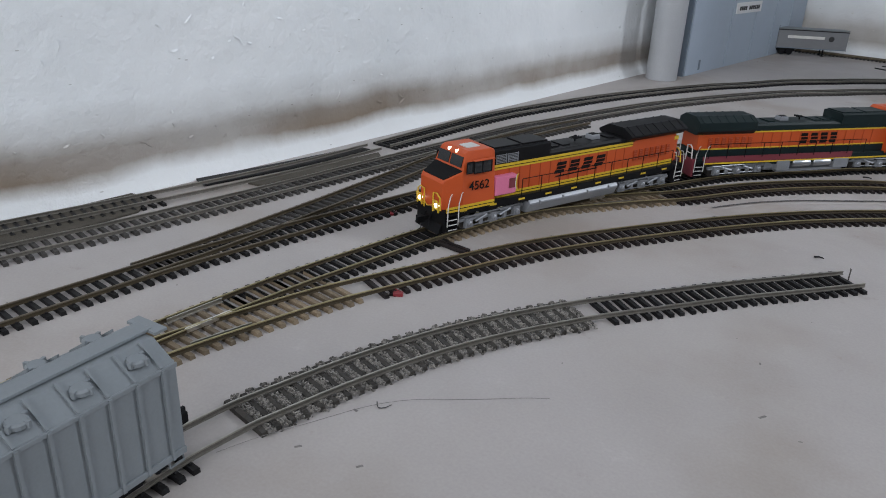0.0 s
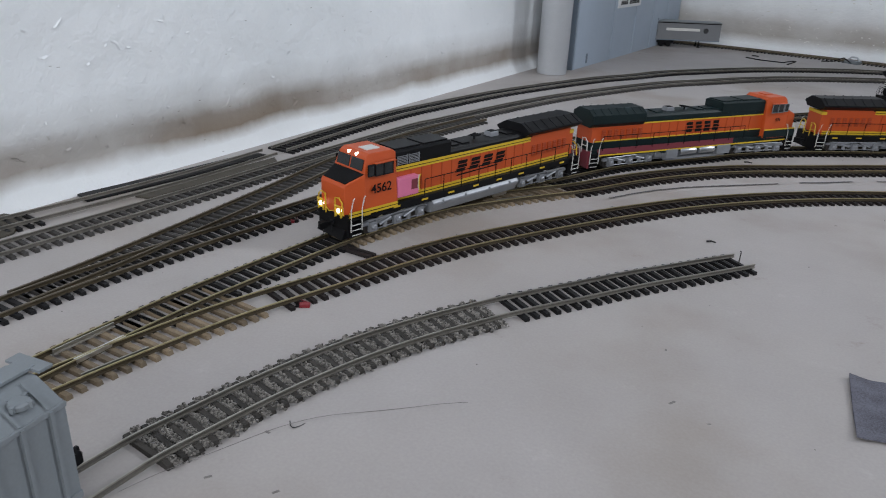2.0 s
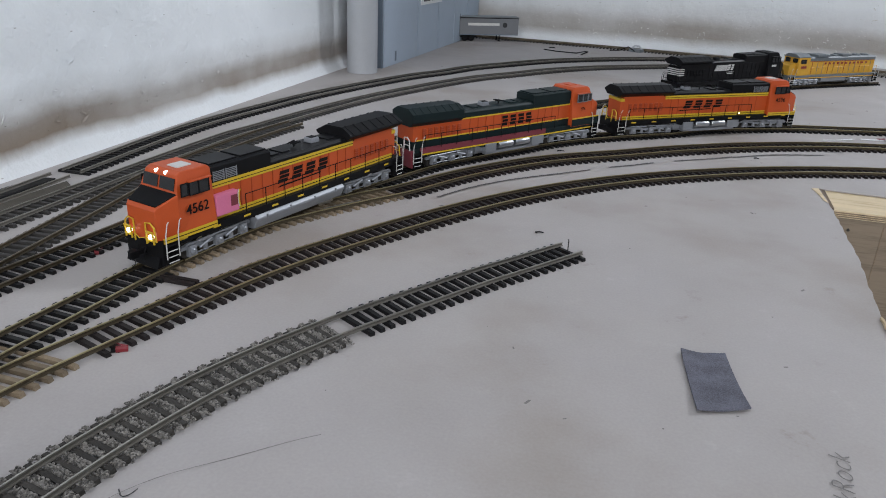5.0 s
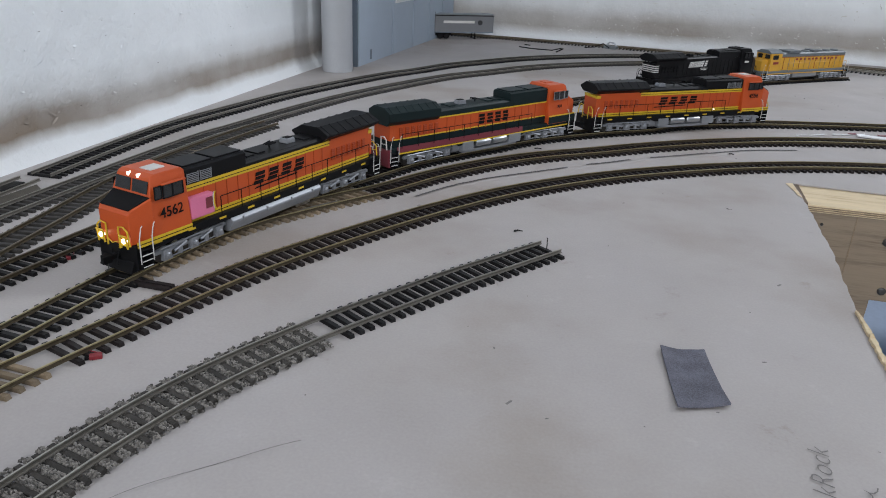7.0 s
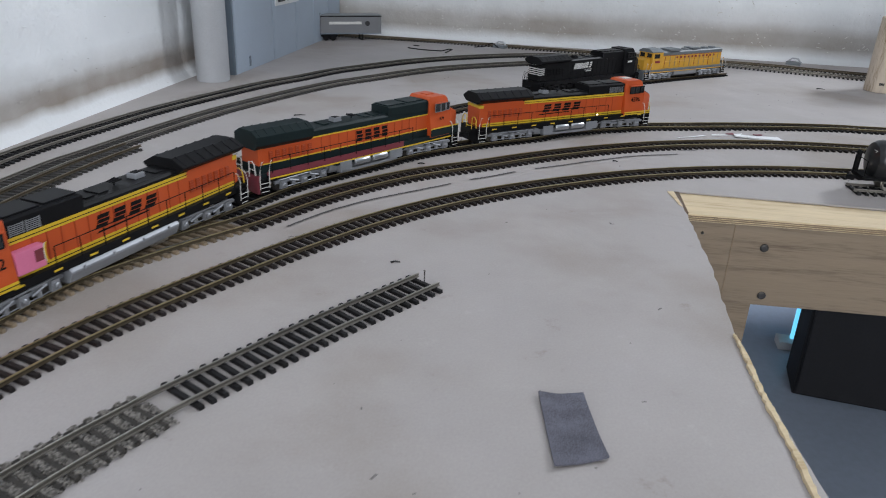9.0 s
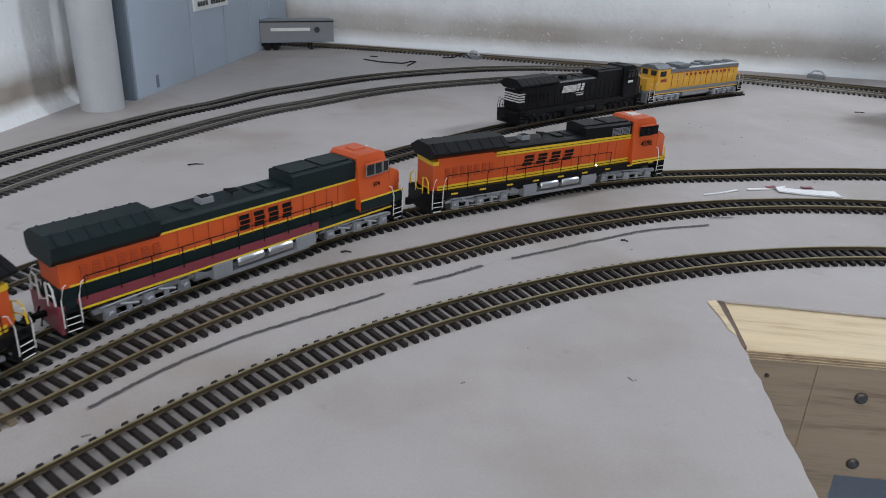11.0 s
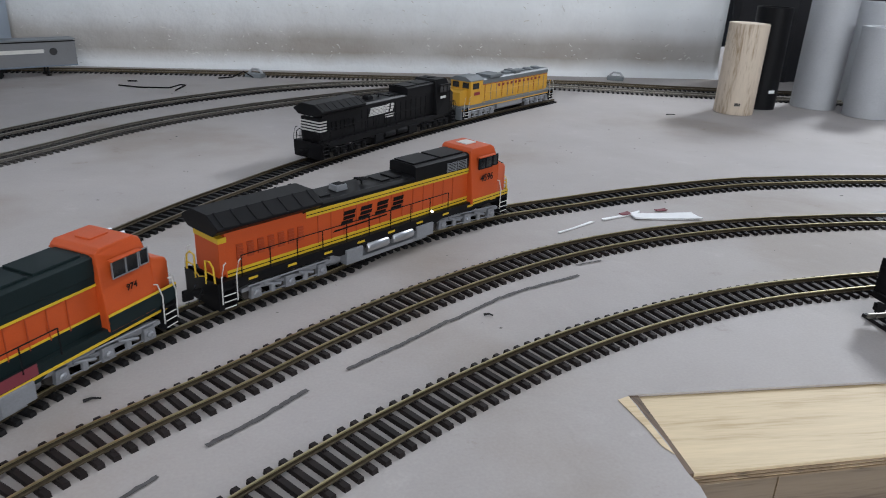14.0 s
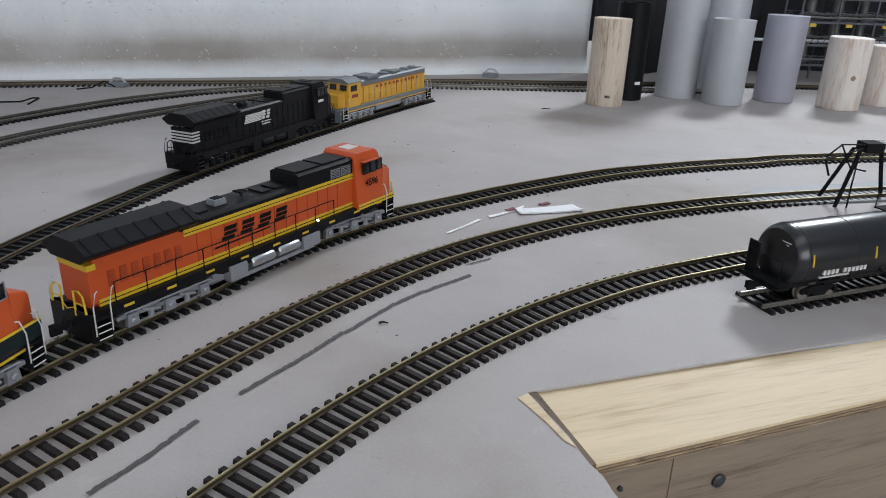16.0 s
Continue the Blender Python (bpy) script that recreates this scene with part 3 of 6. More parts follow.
PE = Path([(-0.3874, -0.2482), (-0.3559, 0.0247), (-0.3380, 0.1225), (-0.3190, 0.1987), (-0.2862, 0.3281), (-0.2383, 0.4540), (-0.1877, 0.5397), (-0.1370, 0.6120), (-0.0880, 0.6770), (-0.0390, 0.7430), (0.0040, 0.7960), (0.0500, 0.8440), (0.0970, 0.8920), (0.1869, 0.9699), (0.2801, 1.0405), (0.3762, 1.1082), (0.4754, 1.1728), (0.4915, 1.1846)])
PG = Path([(-0.4810, -0.2449), (-0.4430, -0.0168), (-0.4209, 0.0810), (-0.3969, 0.2118), (-0.3816, 0.3102), (-0.3525, 0.4859), (-0.3383, 0.5349), (-0.3115, 0.6262), (-0.2746, 0.7300), (-0.2292, 0.8230), (-0.2007, 0.8761), (-0.1653, 0.9323), (-0.1208, 0.9834), (-0.0696, 1.0455), (-0.0087, 1.1015), (0.0607, 1.1471), (0.1373, 1.1898), (0.2373, 1.2378), (0.3373, 1.2698)])
PL = Path([(-0.3685, -0.0768), (-0.3543, 0.0641), (-0.3507, 0.1596), (-0.3500, 0.2241), (-0.3499, 0.2780), (-0.3503, 0.3564), (-0.3410, 0.4331), (-0.3244, 0.5164), (-0.3093, 0.5698)])
PF = Path([(-0.5229, -0.3235), (-0.4956, -0.0672), (-0.4755, 0.0314), (-0.4540, 0.1200), (-0.4364, 0.2004), (-0.4217, 0.2892), (-0.4080, 0.4477), (-0.3974, 0.5337), (-0.3746, 0.6202), (-0.3441, 0.7198), (-0.3000, 0.8229), (-0.2593, 0.9054), (-0.2250, 0.9567), (-0.1870, 1.0245), (-0.1376, 1.0831), (-0.0799, 1.1474), (-0.0120, 1.2016), (0.0645, 1.2493), (0.1245, 1.2773), (0.2045, 1.2993), (0.3045, 1.3043), (0.4245, 1.2943), (0.5374, 1.2413), (0.7158, 1.1638), (0.9158, 1.0838)])
PH = Path([(-0.3198, 1.4540), (-0.1498, 1.4420), (-0.0190, 1.4180), (0.0790, 1.3990), (0.2437, 1.3561), (0.5592, 1.2834), (0.6400, 1.2496), (0.7486, 1.2078), (0.9486, 1.1378), (1.1486, 1.0478)])
PA = Path([(-0.1808, -0.3915), (-0.2051, -0.2316), (-0.2120, -0.1196), (-0.2126, -0.0552), (-0.2099, -0.0259), (-0.2077, -0.0123), (-0.2033, 0.0037), (-0.1959, 0.0302), (-0.1863, 0.0582), (-0.1736, 0.0882), (-0.1580, 0.1170), (-0.1393, 0.1459), (-0.1274, 0.1634), (-0.0961, 0.2028), (-0.0724, 0.2327), (-0.0467, 0.2617), (-0.0167, 0.2959)])
PJ = Path([(0.3615, 0.5284), (0.4426, 0.5198), (0.5700, 0.5055), (0.7767, 0.4790), (1.0079, 0.4362)])

s_c = PC.near(-0.1536, 0.3748)
track(PB, 0, PB.near(-0.2900, -0.0766), "tie_tan", "brass", "brass railed track with tan sleepers on the grey tabletop")
track(PB, PB.near(-0.2900, -0.0766), PB.length, "tie_brown", "brass", "curved brass railed track with dark brown plastic sleepers", skip=((-1, PB.near(-0.2418, 0.1093) ),))
track(PD, 0, PD.length, "tie_black", "brass", "curved main track with dark sleepers carrying the orange engines", skip=((0, PD.near(-0.2851, 0.0464)), (PD.near(-0.2500, 0.1994), PD.near(-0.1721, 0.3907))))
track(PC, PC.near(-0.2456, 0.2094), PC.length, "tie_brown", "brass", "curved brass railed track with dark brown plastic sleepers", skip=((-1, s_c),))
track(PE, 0, PE.near(0.4809, 1.1304), "tie_black", "rail_dull", "dull railed track with black sleepers holding two parked engines")
track(PG, 0, PG.length, "tie_grey", "nickel", "dull weathered curved track with dusty dark sleepers")
track(PL, PL.near(-0.3551, 0.0445), PL.length, "tie_grey", "rail_dull", "short weathered link track with dusty sleepers")
track(PF, PF.near(-0.4149, 0.3496), PF.length, "tie_black", "nickel", "dull weathered curved track along the plaster wall")
track(PF, PF.near(-0.5229, -0.2760), PF.near(-0.4162, 0.3368), "tie_black", "nickel", "weathered track with missing sleepers beside the wall", skip=((0, 0.36), (0.46, 0.75)))
track(PH, 0, PH.length, "tie_black", "rail_dull", "straight dark track along the stained back wall")
s_j = PA.near(-0.1311, 0.1588)
track(PA, 0, PA.near(-0.2136, -0.0363), "tie_black", "nickel", "siding track under the grey hopper car")
track(PA, PA.near(-0.2136, -0.0363), s_j, "tie_dust", "nickel", "curved siding track with glued grey ballast stones", skip=((0, PA.near(-0.2083, -0.0154)),))
track(PA, s_j, PA.length, "tie_black", "nickel", "short straight siding track ending in the open", skip=((0, s_j + 0.009),))
track(PJ, 0, PJ.length, "tie_black", "nickel", "stub track with black sleepers beneath the tank car")
turnout(PD, PB, PD.near(-0.2960, -0.0766), PD.near(-0.2773, 0.1038), "tie_tan", "tan sleepered turnout joining two curved tracks")
turnout(PD, PC, PD.near(-0.2500, 0.1994), PD.near(-0.1742, 0.3877), "tie_tan", "tan sleepered turnout with bright worn rails")


# ---- engines ----
P = {
    "orange": mat("engine_orange", (0.47, 0.070, 0.012), 0.48, vary=0.08, scale=60, fine=1500, bump=0.04),
    "yellow": mat("engine_yellow", (0.60, 0.40, 0.022), 0.42, vary=0.07, scale=80, fine=1500, bump=0.03),
    "green": mat("engine_dark_green", (0.007, 0.0145, 0.0155), 0.5, vary=0.15, scale=60, fine=1500, bump=0.05, spec=0.2),
    "maroon": mat("engine_maroon", (0.17, 0.030, 0.042), 0.45, vary=0.1, scale=80, fine=1500, bump=0.03),
    "black": M["black"],
    # body orange darkened: shade of louvers and door seams put into the colour
    "shaded_orange": mat("engine_shadow_louver", (0.34, 0.05, 0.012), 0.5, vary=0.15, scale=200, fine=1500, bump=0.1),
    "truck": mat("truck_silver_grey", (0.27, 0.28, 0.30), 0.42, 0.5, vary=0.18, scale=150, fine=1500, bump=0.12),
    "tank_grey": mat("fuel_tank_grey", (0.25, 0.26, 0.28), 0.42, 0.3, vary=0.12, scale=90, fine=1200, bump=0.05),
    "chrome": mat("chromed_air_tank", (0.50, 0.51, 0.53), 0.34, 0.9, vary=0.06, bump=0.02),
    "white": mat("white_railing_paint", (0.55, 0.545, 0.53), 0.5, vary=0.08, bump=0.02),
    "glass": mat("dark_cab_glass", (0.012, 0.013, 0.015), 0.08, vary=0.1, bump=0),
    "pink": mat("pink_primer_panel", (0.62, 0.16, 0.28), 0.5, vary=0.06, scale=90, fine=1500, bump=0.03),
    "lamp": mat("lit_headlight", (1, 0.95, 0.85), 0.3, bump=0, emit=3.2),
    "wheel": mat("dark_wheel_steel", (0.06, 0.055, 0.05), 0.45, 0.6, vary=0.2, bump=0.03),
    "up_yellow": mat("faded_yellow_paint", (0.58, 0.31, 0.03), 0.5, vary=0.12, scale=90, fine=1500, bump=0.05),
    "up_grey": mat("roof_grey_paint", (0.12, 0.135, 0.145), 0.5, vary=0.12, scale=90, fine=1500, bump=0.05),
    "red": mat("red_plastic", (0.20, 0.013, 0.02), 0.4, vary=0.2, scale=200, bump=0.05),
}


def bar_glyphs(parent, material, x0, z0, w, h, y, sy, n=4, slant=0.35, thick=0.0002):
    """A row of n blocks of stacked bars standing for a company mark, each a part, on the side y."""
    step = w / n
    for i in range(n):
        xa = x0 + i * step
        xb = xa + step * 0.72
        lean = slant if sy < 0 else -slant
        bm = bmesh.new()
        for v0, v1, u0, u1 in ((0.0, 0.30, 0.0, 0.92), (0.37, 0.62, 0.08, 1.0), (0.70, 1.0, 0.0, 0.92)):
            pts = []
            for u, v in ((u0, v0), (u1, v0), (u1, v1), (u0, v1)):
                u = u if sy < 0 else 1 - u
                pts.append((xa + (xb - xa) * u + lean * v * h, z0 + v * h))
            prism(bm, pts, sy * y, sy * (y + thick))
        part("mark_block", bm, material, parent)


def text_part(body, size, m, parent, material, name="number"):
    cu = bpy.data.curves.new(name, "FONT")
    cu.body, cu.size, cu.extrude, cu.align_x, cu.align_y = body, size, 0.00008, "CENTER", "CENTER"
    cu.offset = 0.00008
    cu.materials.append(material)
    ob = new(name, cu)
    ob.parent = parent
    ob.matrix_basis = m
    return ob


def truck_part(parent, x, turn, side_mat, label):
    """A six-wheel bogie: two side frames with springs and journal boxes, three axles."""
    t = empty("truck")
    t.parent = parent
    t.matrix_basis = Matrix.Translation((x, 0, 0)) @ Matrix.Rotation(turn, 4, "Z")
    for sy in (-1, 1):
        bm = bmesh.new()
        y0, y1 = sy * 0.0112, sy * 0.0136
        prism(bm, [(-0.029, 0.0070), (-0.029, 0.0088), (-0.021, 0.0098), (-0.009, 0.0078), (0.009, 0.0078), (0.021, 0.0098), (0.029, 0.0088), (0.029, 0.0070), (0.020, 0.0068), (0.008, 0.0058), (-0.008, 0.0058), (-0.020, 0.0068)], y0, y1)
        for ax in (-0.0215, 0.0, 0.0215):
            box(bm, (ax, sy * 0.0142, 0.0058), (0.0066, 0.0026, 0.0062), taper=(0.8, 1))
            lathe(bm, [(0.0017, -0.0008), (0.0017, 0.0008), (0.0010, 0.0013)] if sy > 0 else [(0.0010, -0.0013), (0.0017, -0.0008), (0.0017, 0.0008)], 10, (ax, sy * 0.0156, 0.0056), "y")
        for ax in (-0.0108, 0.0108):
            rod(bm, [(ax - 0.005, sy * 0.0146, 0.0085), (ax + 0.005, sy * 0.0146, 0.0058)], 0.0008, 6)
            lathe(bm, [(0.0016, 0.0030), (0.0016, 0.0072)], 8, (ax, sy * 0.0140, 0))
            box(bm, (ax, sy * 0.0138, 0.0094), (0.010, 0.002, 0.0012))
        rod(bm, [(-0.024, sy * 0.0144, 0.0034), (0.024, sy * 0.0144, 0.0034)], 0.0004, 5)
        rod(bm, [(-0.026, sy * 0.0147, 0.0100), (0.026, sy * 0.0147, 0.0100)], 0.0005, 5)
        part("side_frame", bm, side_mat, t, label, bevel=0.0)
    for ax in (-0.0215, 0.0, 0.0215):
        bm = bmesh.new()
        rod(bm, [(ax, -0.010, 0.0058), (ax, 0.010, 0.0058)], 0.0012, 8)
        for sy in (-1, 1):
            pr = [(0.0064, sy * 0.0071), (0.0064, sy * 0.0078), (0.0058, sy * 0.0080), (0.0058, sy * 0.0104)]
            lathe(bm, pr if sy > 0 else pr[::-1], 20, (ax, 0, 0.0058), "y")
        part("wheelset", bm, P["wheel"], t, smooth=True)
    return t


def ladder(parent, x, sx, mat_rail):
    """Corner steps with grab rails at one end of the deck, on both sides."""
    for sy in (-1, 1):
        bm = bmesh.new()
        box(bm, (x, sy * 0.0126, 0.009), (0.0070, 0.0008, 0.0125))
        well = part("step_well", bm, M["black_matte"], parent)
        for z in (0.0035, 0.0068, 0.0101, 0.0134):
            bm = bmesh.new()
            box(bm, (x, sy * 0.0147, z), (0.0070, 0.0050, 0.0007))
            part("step", bm, M["black_matte"], well)
        for q in (-0.0036, 0.0036):
            bm = bmesh.new()
            box(bm, (x + q, sy * 0.0145, 0.009), (0.0006, 0.0055, 0.0125))
            part("step_side", bm, M["black_matte"], well)
        bm = bmesh.new()
        for z in (0.0037, 0.0070, 0.0103):
            rod(bm, [(x - 0.0034, sy * 0.0173, z), (x + 0.0034, sy * 0.0173, z)], 0.00030, 5)
        for q in (-0.0042, 0.0042):
            rod(bm, [(x + q, sy * 0.0172, 0.006), (x + q, sy * 0.0176, 0.020), (x + q - sx * 0.002, sy * 0.0172, 0.0265), (x + q - sx * 0.0035, sy * 0.0165, 0.0270)], 0.00032, 6)
        part("grab_rail", bm, mat_rail, parent, "pale painted grab rail")


def coupler(parent, x, sx):
    bm = bmesh.new()
    box(bm, (x + sx * 0.004, 0, 0.0085), (0.010, 0.0026, 0.0026))
    box(bm, (x + sx * 0.0095, 0, 0.0085), (0.0040, 0.0048, 0.0042))
    box(bm, (x + sx * 0.0115, sx * 0.0016, 0.0085), (0.0034, 0.0016, 0.0040))
    part("coupler", bm, M["black_matte"], parent, bevel=0.0003)
    bm = bmesh.new()
    rod(bm, [(x + sx * 0.009, 0, 0.0068), (x + sx * 0.0094, 0.0006, 0.0022), (x + sx * 0.012, 0.001, 0.0016)], 0.0003, 5)
    part("trip_pin", bm, P["wheel"], parent)


def handrails(parent, xs, z0, z1, y, material):
    for sy in (-1, 1):
        bm = bmesh.new()
        for x in xs:
            rod(bm, [(x, sy * y, z0), (x, sy * y, z1)], 0.00032, 5)
        rod(bm, [(xs[0], sy * y, z1), (xs[-1], sy * y, z1)], 0.00030, 5)
        part("handrail", bm, material, parent)


def side_strip(parent, name, x0, x1, z0, z1, y, material, label="", sides=(-1, 1), proud=0.00025):
    for sy in sides:
        bm = bmesh.new()
        box(bm, ((x0 + x1) / 2, sy * (y + proud / 2), (z0 + z1) / 2), (x1 - x0, proud, z1 - z0))
        part(name, bm, material, parent, label)


def wide_cab_engine(label, kind, road_number, turns=(0, 0), lit=False, pink=False):
    """A six-axle wide-cab engine, front to +x. kind: new (black roof), old (green roof) or dark (all black)."""
    e = tagged(empty("locomotive"), label, "model locomotive", "model locomotives")
    body = {"new": P["orange"], "old": P["orange"], "dark": P["black"]}[kind]
    roof = {"new": P["black"], "old": P["green"], "dark": P["black"]}[kind]
    sill = {"new": P["black"], "old": P["green"], "dark": P["black"]}[kind]
    # underframe and deck
    bm = bmesh.new()
    prism(bm, [(-0.1175, 0.0115), (-0.1175, 0.0165), (0.1135, 0.0165), (0.1135, 0.0115), (0.045, 0.0115), (0.040, 0.0095), (-0.040, 0.0095), (-0.045, 0.0115)], -0.0150, 0.0150)
    part("deck", bm, sill, e, bevel=0.0003)
    for sx, x in ((-1, -0.1165), (1, 0.1125)):
        bm = bmesh.new()
        prism(bm, [(x - 0.0016, 0.0022), (x + 0.0016, 0.0022), (x + 0.0016, 0.0165), (x - 0.0016, 0.0165)], -0.0160, 0.0160)
        if sx > 0:
            prism(bm, [(x, 0.0012), (x + 0.005, 0.0008), (x + 0.0025, 0.0065), (x, 0.007)], -0.0135, 0.0135)
        part("pilot", bm, sill if kind != "old" else (P["maroon"] if sx < 0 else P["black"]), e, bevel=0.0003)
        coupler(e, x, sx)
    # hood
    hw = 0.0112
    hood_top = 0.0425
    bm = bmesh.new()
    prism(bm, [(-hw, 0.0165), (-hw, hood_top - 0.0018), (-hw + 0.0014, hood_top), (hw - 0.0014, hood_top), (hw, hood_top - 0.0018), (hw, 0.0165)], -0.1100, 0.0745, "yz")
    part("hood", bm, body, e, bevel=0.0003)
    # upper hood in the roof colour
    bm = bmesh.new()
    zr = 0.0388 if kind != "old" else 0.0368
    w2 = hw + 0.0003
    prism(bm, [(-w2, zr), (-w2, hood_top - 0.0014), (-w2 + 0.0015, hood_top + 0.0003), (w2 - 0.0015, hood_top + 0.0003), (w2, hood_top - 0.0014), (w2, zr)], -0.062, 0.0748, "yz")
    part("roof", bm, roof, e, bevel=0.0003)
    # boxes behind the cab
    bm = bmesh.new()
    prism(bm, [(-0.0118, 0.0400), (-0.0118, 0.0482), (-0.0098, 0.0492), (0.0098, 0.0492), (0.0118, 0.0482), (0.0118, 0.0400)], 0.0240, 0.0750, "yz")
    part("equipment_box", bm, roof, e, bevel=0.0004)
    for x in (0.036, 0.0605):
        bm = bmesh.new()
        box(bm, (x, 0, 0.0496), (0.022, 0.0175, 0.0012))
        part("roof_hatch", bm, roof, e, bevel=0.0003)
    # radiator wings
    wing = [(-0.0168, 0.0432), (-0.0168, 0.0446), (-0.0075, 0.0496), (0.0075, 0.0496), (0.0168, 0.0446), (0.0168, 0.0432), (0.0112, 0.0395), (-0.0112, 0.0395)]
    x_r0, x_r1 = (-0.1165, -0.052) if kind != "old" else (-0.1165, -0.062)
    if kind == "old":
        wing = [(-0.0150, 0.0385), (-0.0150, 0.0452), (-0.0075, 0.0492), (0.0075, 0.0492), (0.0150, 0.0452), (0.0150, 0.0385), (0.0112, 0.0350), (-0.0112, 0.0350)]
    bm = bmesh.new()
    prism(bm, wing, x_r0, x_r1, "yz")
    part("radiator", bm, roof, e, bevel=0.0004)
    ledge = 0.0446 if kind != "old" else 0.0452
    for sy in (-1, 1):
        n_rib = 7
        for i in range(n_rib):
            bm = bmesh.new()
            x = x_r0 + 0.004 + (x_r1 - x_r0 - 0.008) * i / (n_rib - 1)
            y_out = 0.0168 if kind != "old" else 0.0150
            top = 0.0496 if kind != "old" else 0.0492
            prism(bm, [(sy * y_out, ledge), (sy * y_out, ledge + 0.0004), (sy * 0.0075, top + 0.0004), (sy * 0.0075, top - 0.0002)], x - 0.0005, x + 0.0005, "yz")
            part("radiator_rib", bm, roof, e)
    # rear end of the hood
    bm = bmesh.new()
    prism(bm, [(-0.0092, 0.0165), (-0.0112, 0.0185), (-0.0112, 0.0375), (0.0112, 0.0375), (0.0112, 0.0185), (0.0092, 0.0165)], -0.1135, -0.1098, "yz")
    part("rear_panel", bm, body, e, bevel=0.0004)
    bm = bmesh.new()
    for y in (-0.0028, 0.0028):
        lathe(bm, [(0.0017, -0.1152), (0.0017, -0.113)], 12, (0, y, 0.0402), "x")
    part("rear_light", bm, P["chrome"] if not lit else P["glass"], e)
    # exhaust stack, horn, roof details
    bm = bmesh.new()
    box(bm, (-0.028, 0, 0.0445), (0.0085, 0.0078, 0.0034), taper=(0.9, 0.9))
    part("exhaust_outlet", bm, P["truck"] if kind != "dark" else P["black"], e, "silver exhaust stack on the roof", bevel=0.0005)
    bm = bmesh.new()
    box(bm, (-0.028, 0, 0.0463), (0.0058, 0.0050, 0.0004))
    part("stack_opening", bm, M["black_matte"], e)
    bm = bmesh.new()
    rod(bm, [(-0.010, 0, 0.0425), (-0.010, 0, 0.0455)], 0.0006, 6)
    for y in (-0.0022, 0, 0.0022):
        rod(bm, [(-0.0135, y * 1.2, 0.0459), (-0.0065, y, 0.0454)], 0.0007, 8, 0.0004)
    part("horn", bm, M["black_matte"], e)
    for x in (-0.042, 0.004, 0.014):
        bm = bmesh.new()
        box(bm, (x, 0.0, 0.0431), (0.007, 0.012, 0.0012))
        part("roof_plate", bm, roof, e, bevel=0.0002)
    # hood doors: seams standing a little proud, louvers at the rear, shade put in their orange
    for sy in (-1, 1):
        for i in range(13):
            bm = bmesh.new()
            x = -0.052 + i * 0.0093
            box(bm, (x, sy * (hw + 0.0001), 0.0285), (0.0004, 0.0006, 0.0175 if kind != "old" else 0.0135))
            part("door_seam", bm, P["shaded_orange"] if kind != "dark" else M["black_matte"], e)
        for i in range(7):
            bm = bmesh.new()
            box(bm, (-0.102 + i * 0.0063, sy * (hw + 0.0003), 0.0285), (0.0036, 0.0008, 0.0078))
            for k in range(4):
                box(bm, (-0.102 + i * 0.0063, sy * (hw + 0.0008), 0.0258 + k * 0.0018), (0.0036, 0.0006, 0.0007))
            part("louver", bm, P["shaded_orange"] if kind != "dark" else M["black_matte"], e)
    # cab
    bm = bmesh.new()
    prof = [(0.0745, 0.0150), (0.0745, 0.0500), (0.0770, 0.0518), (0.0955, 0.0518), (0.0985, 0.0503), (0.1012, 0.0405), (0.1012, 0.0150)]
    prism(bm, prof, -0.0166, 0.0166)
    for v in bm.verts:
        if v.co.z > 0.049:
            v.co.y *= 0.80
        elif v.co.z > 0.040:
            v.co.y *= 0.97
    bmesh.ops.recalc_face_normals(bm, faces=bm.faces[:])
    cab = part("cab", bm, body, e, bevel=0.0007)
    bm = bmesh.new()
    prism(bm, [(0.1008, 0.0150), (0.1008, 0.0402), (0.1130, 0.0352), (0.1142, 0.0330), (0.1142, 0.0150)], -0.0164, 0.0164)
    for v in bm.verts:
        if v.co.x > 0.11:
            v.co.y *= 0.76
    part("nose", bm, body, e, bevel=0.0007)
    glass = P["glass"]
    for sy in (-1, 1):
        for x0, x1, z0, z1 in ((0.0795, 0.0862, 0.0385, 0.0455), (0.0870, 0.0930, 0.0385, 0.0455), (0.0945, 0.0988, 0.0390, 0.0455)):
            bm = bmesh.new()
            box(bm, ((x0 + x1) / 2, sy * 0.0167, (z0 + z1) / 2), (x1 - x0, 0.0004, z1 - z0))
            w = part("side_window", bm, glass, cab)
            bm = bmesh.new()
            for a, b, c, d in ((x0 - 0.0004, x1 + 0.0004, z1, z1 + 0.0005), (x0 - 0.0004, x1 + 0.0004, z0 - 0.0005, z0), (x0 - 0.0005, x0, z0, z1), (x1, x1 + 0.0005, z0, z1)):
                box(bm, ((a + b) / 2, sy * 0.0169, (c + d) / 2), (b - a, 0.0006, d - c))
            part("window_frame", bm, M["black_matte"] if kind != "old" else P["truck"], w)
        bm = bmesh.new()
        prism(bm, [(0.078, 0.0462), (0.0945, 0.0462), (0.0945, 0.0468), (0.078, 0.0468)], sy * 0.0160, sy * 0.0188)
        part("sunshade", bm, body, cab, bevel=0.0002)
    # windshield, lamps
    for y in (-0.0070, 0.0070):
        bm = bmesh.new()
        prism(bm, [(0.0994, 0.0484), (0.1011, 0.0418), (0.1007, 0.0417), (0.0990, 0.0483)], y - 0.0062, y + 0.0062)
        bmesh.ops.translate(bm, vec=(0.0003, 0, 0.0001), verts=bm.verts[:])
        part("windshield", bm, glass, cab)
